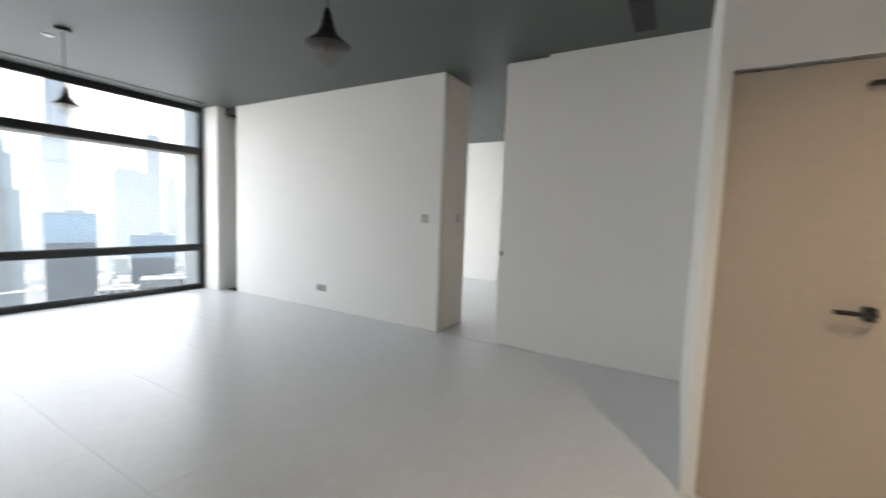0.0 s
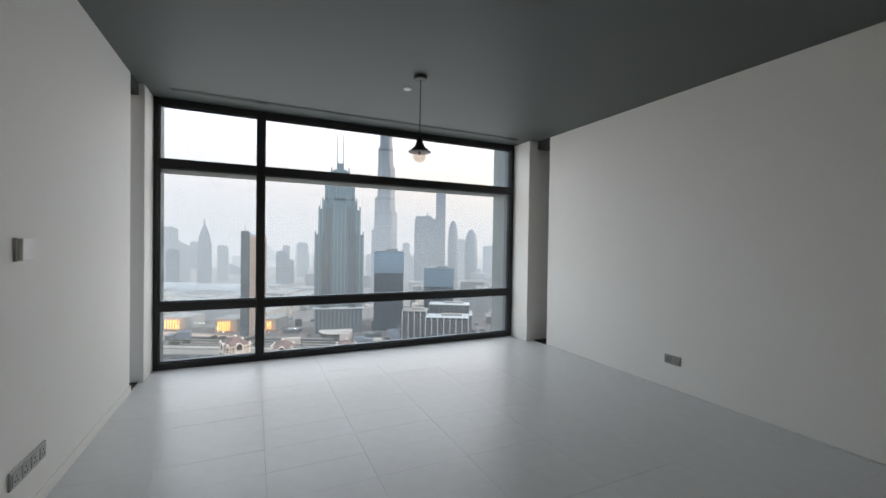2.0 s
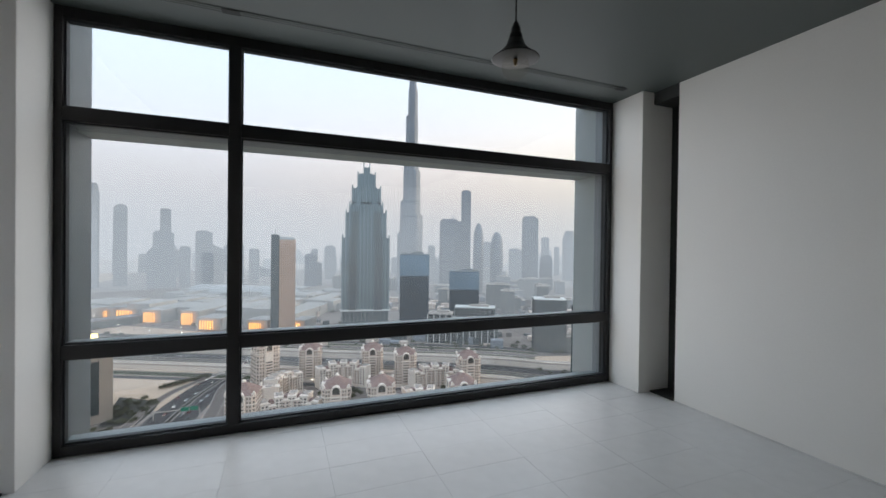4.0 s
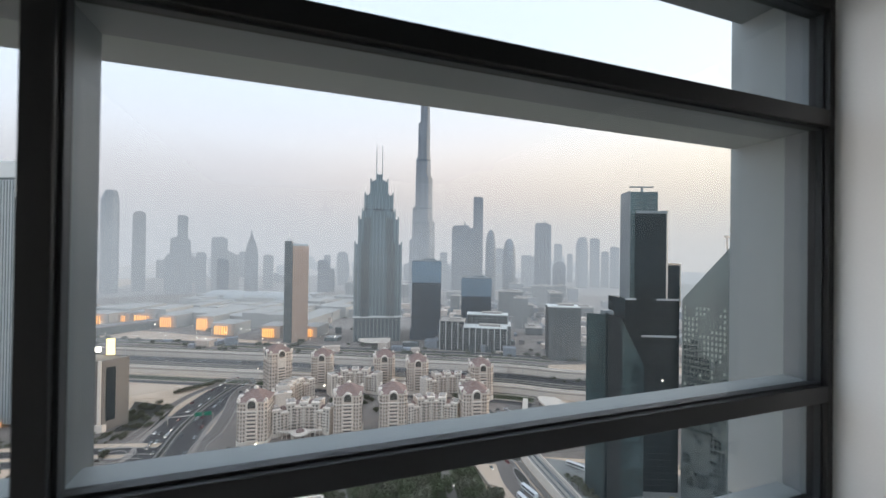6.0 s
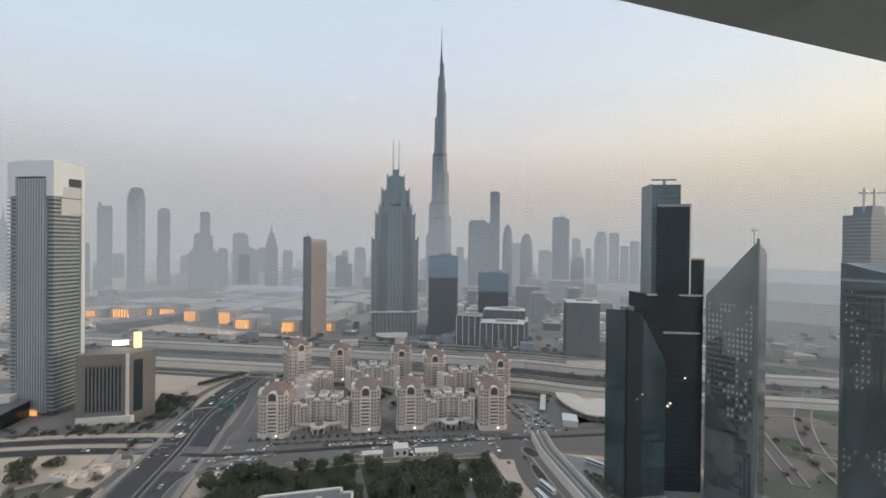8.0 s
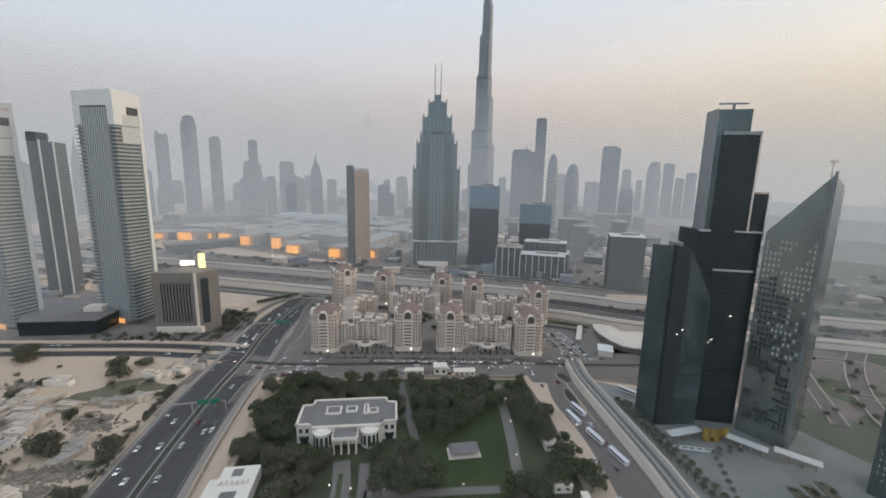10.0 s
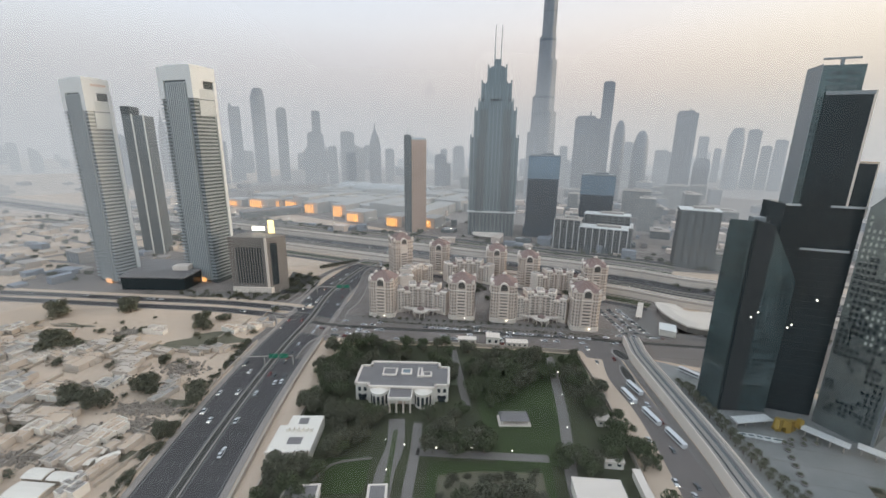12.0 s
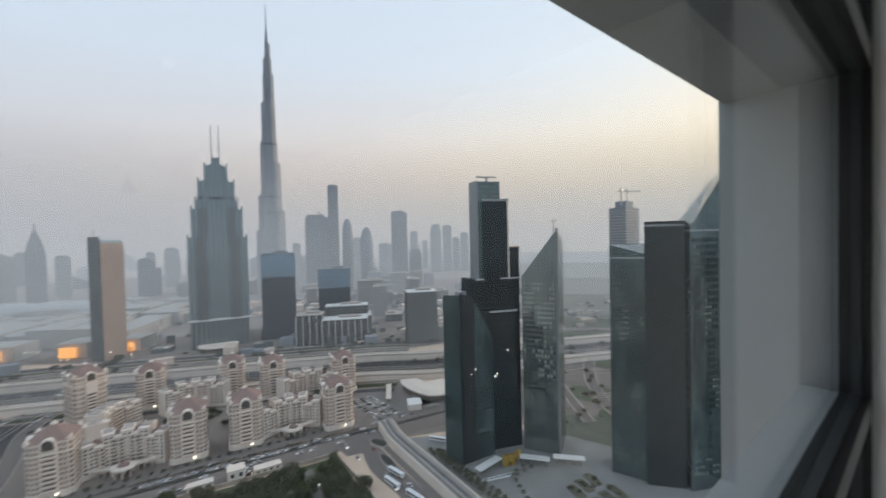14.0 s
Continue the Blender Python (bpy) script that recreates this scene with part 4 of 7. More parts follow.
CARS = [car_shape("car", "white saloon car driving with its headlights on", M_CARWHITE), car_shape("car", "grey saloon car on the road", M_CARGREY), car_shape("car", "silver white four-wheel drive on the road", M_CARWHITE, 4.9, 2.0, 1.8),
        car_shape("car", "dark red car on the road", M_CARRED)]
BUS = car_shape("bus", "long white city bus in the street", M_CARWHITE, 14, 2.6, 3.1, True)
CAR_PLACED = []


def drive(kind, x, y, turn):
    m = pose(x, y, GROUND + 0.2, 0, 0, turn)
    if kind in CAR_PLACED:
        copy_thing(kind, m)
    else:
        CAR_PLACED.append(kind)
        kind.matrix_basis = m


def along(line, s, off):
    for (ax, ay), (bx, by) in zip(line, line[1:]):
        d = math.hypot(bx - ax, by - ay)
        if s <= d:
            ux, uy = (bx - ax) / d, (by - ay) / d
            return ax + ux * s - uy * off, ay + uy * s + ux * off, math.degrees(math.atan2(uy, ux)) - 90
        s -= d
    return None


def traffic(line, lanes, s0, s1, n):
    for _ in range(n):
        off = rng.choice(lanes)
        p = along(line, rng.uniform(s0, s1), off)
        if p:
            drive(rng.choice(CARS[:3] + CARS[:1] + CARS), p[0], p[1], p[2] + (180 if off > 0 else 0))


traffic(HWY, (-16.5, -12.7, -9.2, -5.6, 5.6, 9.2, 12.7, 16.5), 380, 560, 24)
traffic(HWY, (-16.5, -12.7, -9.2, -5.6, 5.6, 9.2, 12.7, 16.5), 560, 840, 56)
traffic(EW, (-7, -2.5, 2.5, 7), 10, 260, 34)
traffic(NS, (-7, -2, 2, 7), 5, 250, 20)
traffic(CROSS, (-8, 8), 350, 800, 14)
traffic(EWN, (-2.5, 2.5), 10, 300, 14)
traffic(ARTERY, (-24, -20, -15, -10, 10, 15, 20, 24), 700, 1750, 120)
for x, y, a in ((140, 176, 6), (137, 194, 7), (142, 222, 8), (134, 214, 4), (190, 238, 30)):
    drive(BUS, x, y, a)
for k in range(22):
    drive(rng.choice(CARS[:3]), 10 + k * 6.2 + rng.uniform(-1, 1), 318 - k * 1.25 + rng.uniform(-0.5, 0.5), rng.choice((80, 260)))
for k in range(30):
    drive(rng.choice(CARS[:3]), 176 + (k % 3) * 9 + rng.uniform(-0.4, 0.4), 300 + (k // 3) * 5.5, rng.choice((85, 265)))


# ---- buildings ----
def storeys(poly, z0, z1, step, tall, grow):
    """Thin slabs round a footprint, one a storey."""
    cx, cy = sum(p[0] for p in poly) / len(poly), sum(p[1] for p in poly) / len(poly)
    big = []
    for x, y in poly:
        d = math.hypot(x - cx, y - cy)
        big.append((cx + (x - cx) * (d + grow) / d, cy + (y - cy) * (d + grow) / d))
    g, z = Geo(), z0
    while z < z1 - tall:
        g.prism(big, z, z + tall)
        z += step
    return g


def face_boxes(a, b, z0, z1, cols, rows, fw, fh, out=0.25, skip=0.0, q=None, inset=0.0):
    """Window boxes in a grid on the upright face from a to b, standing out a little to the right of a->b."""
    g = Geo()
    d = math.hypot(b[0] - a[0], b[1] - a[1])
    ux, uy = (b[0] - a[0]) / d, (b[1] - a[1]) / d
    nx, ny = uy, -ux
    cw, ch = (d - 2 * inset) / cols, (z1 - z0) / rows
    for i in range(cols):
        for j in range(rows):
            if skip and noise.noise((i * 0.33 + skip * 50, j * 0.24, skip * 9)) * 0.9 + q.random() * 0.5 < skip:
                continue
            c, s = inset + (i + 0.5) * cw, cw * fw / 2
            z = z0 + (j + 0.5) * ch
            p = [(a[0] + ux * (c - s), a[1] + uy * (c - s)), (a[0] + ux * (c + s), a[1] + uy * (c + s))]
            g.prism([(p[0][0] + nx * out, p[0][1] + ny * out), (p[1][0] + nx * out, p[1][1] + ny * out), (p[1][0] - nx * 0.1, p[1][1] - ny * 0.1), (p[0][0] - nx * 0.1, p[0][1] - ny * 0.1)], z - ch * fh / 2, z + ch * fh / 2)
    return g


def lerp(a, b, t):
    return (a[0] + (b[0] - a[0]) * t, a[1] + (b[1] - a[1]) * t)


def twin(x, y, turn, tall, w1, w2, sign):
    """Slab tower: dark balcony bays with thin slabs, a ribbed pale spine, a white crown. The front corner is at (x, y)."""
    t = thing("tower", "tall pale tower with balcony bands and a white crown", "tower", (x, y, GROUND), "pale twin towers", turn=turn)
    crown = tall - 30
    part("wall", Geo().box(0.9, 0.9, 0, w2 - 0.9, w1 - 0.9, tall - 4), M_GLASSGREY, t, "dark grey glazed core")
    slabs = Geo()
    z = 5.0
    while z < crown - 2:
        slabs.box(0.7, 0.15, z, w2 - 3.0, w1 - 0.15, z + 1.5)
        slabs.box(-0.9, -0.9, z, 5.5, 4.6, z + 1.1)
        slabs.box(-0.9, w1 - 4.6, z, 3.5, w1 + 0.6, z + 1.1)
        z += 3.55
    part("balcony_slab", slabs, M_SLAB, t, "pale grey balcony slabs and spandrels", kind="stuff")
    part("crown", Geo().box(-0.5, -0.5, tall - 13, w2 + 0.5, w1 + 0.5, tall), M_CLADWHITE, t, "white clad crown")
    part("crown_cap", Geo().box(2, 4, tall, w2 - 4, w1 - 6, tall + 1.6), M_CLADWHITE, t, "low white roof plant screen")
    for a, b in ((-0.5, 7.5), (w1 - 7.5, w1 + 0.5)):
        part("crown_leg", Geo().box(-0.5, a, crown, 7, b, tall - 13), M_CLADWHITE, t, "white crown corner")
    part("crown_leg", Geo().box(7, -0.5, tall - 21, w2 * 0.46, 6, tall - 13), M_CLADWHITE, t, "white crown side")
    part("crown_opening", Geo().box(w2 * 0.46, -0.35, tall - 20, w2 - 3.4, 0.6, tall - 13.2), M_GLASSDARK, t, "dark opening in the crown")
    louvres = Geo()
    for k in range(4):
        louvres.box(w2 * 0.46, -0.55, tall - 19 + k * 1.5, w2 - 3.4, -0.3, tall - 18.7 + k * 1.5)
    part("louvre", louvres, M_GREYALU, t, "grey louvre blades", kind="stuff")
    part("side_fin", Geo().box(w2 - 2.6, -0.7, 0, w2 + 0.7, w1 + 0.7, tall - 13), M_CLADWHITE, t, "white end wall of the slab")
    part("spine", Geo().box(-1.0, w1 * 0.15, 3, 1.2, w1 * 0.80, tall - 15), M_CLAD, t, "pale grey clad spine")
    ribs = Geo()
    for k in range(11):
        y0 = w1 * (0.165 + 0.06 * k)
        ribs.box(-1.35, y0, 3, -0.98, y0 + 0.55, tall - 15.5)
    part("rib", ribs, M_BAND, t, "thin grey upright ribs", kind="stuff")
    part("door_light", Geo().box(-1.9, w1 * 0.3, 0.5, -1.4, w1 * 0.55, 5), M_LAMPWARM, t, "warm lit lobby doors")
    cols = Geo()
    for k in range(6):
        cols.box(-2.3, w1 * (0.29 + 0.05 * k), 0, -1.9, w1 * (0.29 + 0.05 * k) + 0.5, 6)
    part("column", cols, M_CLADWHITE, t, "pale lobby columns", kind="stuff")
    part("spandrel", Geo().box(6, -0.35, crown - 16, w2 - 2.6, 0.6, tall - 20.2), M_CLAD, t, "pale clad bay under the crown")
    part("spandrel_joint", Geo().box(6, -0.5, crown - 1.2, w2 - 2.6, -0.34, crown - 0.4), M_GLASSGREY, t, "dark joint across the bay")
    if sign:
        for k in range(6):
            part("sign_bar", Geo().box(w2 * 0.3 + k * 2.2, -0.75, tall - 7, w2 * 0.3 + k * 2.2 + 1.5, -0.5, tall - 4.8), M_COPPER, t, "brown unreadable sign stroke")
    return t


twin(-215, 437, 65, 222, 46, 26, False)
twin(-315, 435, 62, 208, 39, 22, True)
pod = thing("podium", "low dark glazed podium between the pale towers", "podium", (0, 0, GROUND))
part("wall", Geo().prism([(-303, 420), (-238, 416), (-232, 470), (-322, 490)], 0, 13), M_GLASSDARK, pod)
part("roof", Geo().prism([(-304, 419), (-237, 415), (-231, 471), (-323, 491)], 13, 14.2), M_ROOFGREY, pod, "grey flat roof")
part("roof_pavilion", Geo().box(-262, 440, 14.2, -246, 452, 19), M_CREAM2, pod, "small pale roof pavilion")
tc = thing("tower", "slim dark glass tower with pale edge fins", "tower", (-367, 561, GROUND), "city towers", turn=8)
part("wall", Geo().box(0, 0, 0, 25, 26, 181), M_GLASSGREY, tc)
part("crown", Geo().box(0, 0, 181, 9, 26, 192), M_GLASSDARK, tc, "dark raised crown")
for x in (10.5, 23.5):
    part("fin", Geo().box(x, -0.9, 0, x + 1.5, 0.4, 183), M_CLADWHITE, tc, "pale upright fin")
part("floor_line", storeys([(0, 0), (25, 0), (25, 26), (0, 26)], 4, 180, 4, 0.5, 0.15), M_GLASSDARK, tc, "thin dark floor lines", kind="stuff")

br = thing("office_block", "squat brown stone office block with slit windows", "office", (0, 0, GROUND))
A, B, C, D = (-187, 411), (-147, 407), (-133, 420), (-176, 442)
part("wall", Geo().prism([A, B, C, D], 0, 58), M_BROWN, br)
part("window_strip", face_boxes(lerp(A, B, 0.16), lerp(A, B, 0.84), 10, 48, 10, 1, 0.45, 1.0, 0.3), M_WINDOW, br, "tall slit windows", kind="stuff")
part("fin", face_boxes(lerp(A, B, 0.9), B, 3, 58, 1, 1, 0.6, 1.0, 0.8), M_CREAM2, br, "pale corner fin")
part("window_strip", face_boxes(lerp(B, C, 0.1), lerp(B, C, 0.5), 8, 52, 1, 1, 0.9, 1.0, 0.3), M_WINDOW, br, "dark glass strip")
part("base", Geo().prism([(-186, 408.5), (-146, 404.5), (-144, 407), (-187, 411)], 0, 6), M_CREAM2, br, "pale base canopy")
part("sign", Geo().turned(-150, 430, 6, 0.6, 58, 72, 0), M_LAMPSIGN, br, "lit yellow upright sign")
part("sign", Geo().turned(-163, 430, 12, 0.6, 61, 65, 0), M_LAMPWHITE, br, "lit white sign bar")

# stepped hotel with twin masts
ht = thing("hotel_tower", "stepped blue-green glass tower with twin masts", "tower", (135, 705, GROUND), "city towers", turn=-11)
steps = ((0, 42, 76, 54), (42, 163, 78, 56), (163, 205, 67, 50), (205, 219, 56, 42), (219, 247, 48, 36), (247, 271, 30, 24), (271, 285, 10, 9))
for k, (z0, z1, w, d) in enumerate(steps):
    b = part("tier", Geo().turned(0, 0, w, d, z0, z1), M_GLASSBLUE if k else M_GLASSGREY, ht, "blue-green glazed tier" if k else "grey glazed base")
    ribs = Geo()
    n = max(3, int(w / 6))
    for i in range(n + 1):
        x = -w / 2 + w * i / n
        ribs.box(x - 0.5, -d / 2 - 0.6, z0, x + 0.5, -d / 2 + 0.2, z1)
        if i * 2 <= n:
            y = -d / 2 + d * i / max(1, n // 2) * 1.0
            ribs.box(-w / 2 - 0.6, y - 0.5, z0, -w / 2 + 0.2, y + 0.5, z1)
    part("rib", ribs, M_RIBS, b, "pale upright ribs", kind="stuff")
    if 0 < k < 6:
        for sx in (-1, 1):
            part("corner", Geo().turned(sx * (w / 2 - 0.6), -d / 2 + 1, 2.2, 2.6, z0, z1 + 5), M_RIBS, ht, "slim grey corner pinnacle")
            part("bay", Geo().turned(sx * w * 0.27, -d / 2 - 0.6, w * 0.17, 2.4, z0, z1 + 2), M_GLASSGREY if k < 3 else M_GLASSBLUE, ht, "darker glazed bay")
    if k == 4:
        part("dark_floor", Geo().turned(0, 0, w + 0.8, d + 0.8, z0 + 1, z0 + 5), M_GLASSDARK, ht, "dark recessed plant floor")
for x in (-5, 5):
    part("mast", Geo().lathe(x, 0, [(1.2, 280), (0.9, 310), (0.6, 336)], 8), M_CLAD, ht, "slender upright mast")
part("ledge", Geo().turned(0, 0, 81, 59, 40, 43), M_CLADWHITE, ht, "pale ledge over the base")
part("canopy", Geo().lathe(-4, -34, [(26, 4), (27, 5), (26, 6)], 28), M_CREAM2, ht, "lit round entrance canopy")

# the very tall spire: three lobes stepping back to a needle
bj = thing("spire_tower", "extremely tall tapering grey spire in the haze", "tower", (370, 1211, GROUND), turn=-17)
def lobed(cx, cy, w, d, n=30, deep=0.07):
    """Footprint of fused round bays."""
    out = []
    for i in range(n):
        a = 2 * math.pi * i / n
        r = 1 + deep * math.cos(6 * a)
        out.append((cx + w / 2 * r * math.cos(a), cy + d / 2 * r * math.sin(a)))
    return out


# (left edge, right edge, top) of each setback, metres from the axis
for x0, x1, z0, z1 in ((-43, 36, 0, 190), (-35, 36, 0, 246), (-34, 28, 240, 289), (-26, 27, 285, 383), (-25, 20.5, 380, 442), (-19.5, 17.5, 440, 552),
                       (-13, 16, 550, 634), (-10.5, 12, 632, 678), (-5.5, 9, 676, 720)):
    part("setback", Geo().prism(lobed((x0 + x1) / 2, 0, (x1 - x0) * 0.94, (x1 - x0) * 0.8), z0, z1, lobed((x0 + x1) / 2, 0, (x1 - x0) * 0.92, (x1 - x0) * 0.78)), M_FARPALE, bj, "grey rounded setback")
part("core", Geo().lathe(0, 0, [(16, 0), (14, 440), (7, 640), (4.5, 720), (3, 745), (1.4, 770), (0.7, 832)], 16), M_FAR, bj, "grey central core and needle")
for x0, x1, z in ((-34, 35, 236), (-33.5, 27.5, 281), (-24.5, 20, 430), (-19, 17, 500)):
    part("band", Geo().prism(lobed((x0 + x1) / 2, 0, (x1 - x0) * 0.955, (x1 - x0) * 0.81), z, z + 7), M_FAR, bj, "darker mechanical floor band")

# copper tower
co = thing("tower", "slim copper-coloured slab tower with a glazed side", "tower", (0, 0, GROUND), "city towers")
A, B, C, D = (-17, 716), (-6, 706), (20, 716), (8, 738)
part("wall", Geo().prism([A, B, C, D], 0, 158), M_COPPER, co, "copper-brown stone wall")
part("side_glass", Geo().prism([(-17.8, 716), (-6, 705), (-5, 706), (-17, 717)], 0, 166), M_GLASSGREY, co, "grey glazed side")
part("roof_edge", Geo().prism([(-17, 716), (-6, 706), (20, 716), (8, 738)], 158, 162, [(-14, 716), (-6, 708), (16, 716), (6, 732)]), M_CLAD, co, "pale sloping roof edge")
part("mast", Geo().lathe(-11, 712, [(0.9, 158), (0.4, 178)], 6), M_CLAD, co)
part("window", face_boxes(B, C, 8, 152, 9, 40, 0.32, 0.5, 0.15), M_COPPERDARK, co, "small dark windows", kind="stuff")


# ---- cream residences with terracotta roofs ----
def cream_tower(x, y, turn=-11, tall=37.0, w=22.5):
    t = thing("apartment_tower", "cream apartment tower with arched gable and terracotta roof", "apartment building", (x, y, GROUND), "cream apartment towers", turn=turn)
    h = w / 2
    eave = tall - 2.5
    body = [(-h + 2.5, -h), (h - 2.5, -h), (h, -h + 2.5), (h, h - 2.5), (h - 2.5, h), (-h + 2.5, h), (-h, h - 2.5), (-h, -h + 2.5)]
    part("wall", Geo().prism(body, 0, eave), M_CREAM, t)
    part("base", Geo().prism([(px * 1.05, py * 1.05) for px, py in body], 0, 4.2), M_CREAM2, t, "paler rusticated base")
    for z in (eave - 0.8, eave - 7.5):
        part("cornice", Geo().prism([(px * 1.045, py * 1.045) for px, py in body], z, z + 0.8), M_CREAM2, t, "pale cornice")
    part("roof", Geo().prism([(px * 1.06, py * 1.06) for px, py in body], eave, eave + 7.2, [(px * 0.14, py * 0.14) for px, py in body]), M_TERRA, t, "terracotta hipped roof")
    part("lantern", Geo().lathe(0, 0, [(1.7, eave + 6.4), (1.7, eave + 7.8), (2.1, eave + 8.0), (0.2, eave + 9.4)], 10), M_CREAM2, t, "small roof lantern")
    for sx in (-1, 1):
        for sy in (-1, 1):
            part("corner_gable", Geo().prism(rect(sx * (h - 1.8), sy * (h - 1.8), 3.6, 3.6), eave, eave + 2.8, rect(sx * (h - 0.9), sy * (h - 0.9), 1.2, 1.2)), M_CREAM2, t, "white corner gable")
    # arched gables with a round-headed window on the street and side faces
    for turned_by in (0, -90):
        m = Matrix.Rotation(radians(turned_by), 4, "Z")
        ring, fill = Geo(), Geo()
        k, z0 = 12, eave - 1.6
        for i in range(k):
            q = [math.pi * i / k, math.pi * (i + 1) / k]
            for g, ro, ri, y0, y1 in ((ring, 4.0, 2.9, -h - 1.3, -h + 2), (fill, 2.9, 0.0, -h - 0.7, -h + 1)):
                pts = [(ro * math.cos(q[0]), ro * math.sin(q[0])), (ro * math.cos(q[1]), ro * math.sin(q[1])), (ri * math.cos(q[1]), ri * math.sin(q[1])), (ri * math.cos(q[0]), ri * math.sin(q[0]))]
                n = len(g.v)
                g.v += [tuple(m @ Vector((px, y0, z0 + pz))) for px, pz in pts] + [tuple(m @ Vector((px, y1, z0 + pz))) for px, pz in pts]
                g.f += [(n, n + 1, n + 2, n + 3), (n + 4, n + 7, n + 6, n + 5), (n, n + 4, n + 5, n + 1), (n + 2, n + 6, n + 7, n + 3)]
        legs = Geo()
        for s1 in (-1, 1):
            legs.box(min(s1 * 2.9, s1 * 4.0), -h - 1.3, eave - 6.5, max(s1 * 2.9, s1 * 4.0), -h + 0.2, eave - 1.6)
        legs.box(-4.3, -h - 1.6, eave - 7.4, 4.3, -h + 0.2, eave - 6.5)
        ring.f += [tuple(len(ring.v) + i for i in f) for f in legs.f]
        ring.v += [tuple(m @ Vector(v)) for v in legs.v]
        part("arch", ring, M_CREAM2, t, "white arched surround")
        glass = Geo().box(-2.9, -h - 0.7, eave - 4.6, 2.9, -h - 0.1, eave - 1.6)
        fill.f += [tuple(len(fill.v) + i for i in f) for f in glass.f]
        fill.v += [tuple(m @ Vector(v)) for v in glass.v]
        part("arch_window", fill, M_WINSOFT, t, "tall shaded arched window")
    part("bay", Geo().box(-4.0, -h - 1.1, 4, 4.0, -h + 0.1, eave - 7.4), M_CREAM2, t, "paler projecting bay")
    for z in range(8):
        part("balcony", Geo().box(-3.8, -h - 2.0, 4.4 + z * 2.9, 3.8, -h - 1.1, 5.3 + z * 2.9), M_CREAM, t, "cream balcony front")
    part("balcony_recess", face_boxes((-3.4, -h - 1.1), (3.4, -h - 1.1), 5.2, 28.4, 1, 8, 0.9, 0.5, 0.08), M_WINSOFT, t, "shaded balcony openings", kind="stuff")
    for a, b, n in (((-h + 2.5, -h), (-4.4, -h), 2), ((4.4, -h), (h - 2.5, -h), 2), ((-h, h - 2.5), (-h, -h + 2.5), 6), ((h, -h + 2.5), (h, h - 2.5), 6), ((-h, -h + 2.5), (-h + 2.5, -h), 1), ((h - 2.5, -h), (h, -h + 2.5), 1)):
        part("window", face_boxes(a, b, 3.5, eave - 1, n, 10, 0.42, 0.52, 0.1), M_WINSOFT, t, "small shaded windows", kind="stuff")
    part("entrance_light", Geo().box(3, -h - 1.9, 2.4, 3.8, -h - 1.65, 3.4), M_LAMPWHITE, t, "bright entrance lamp")
    return t


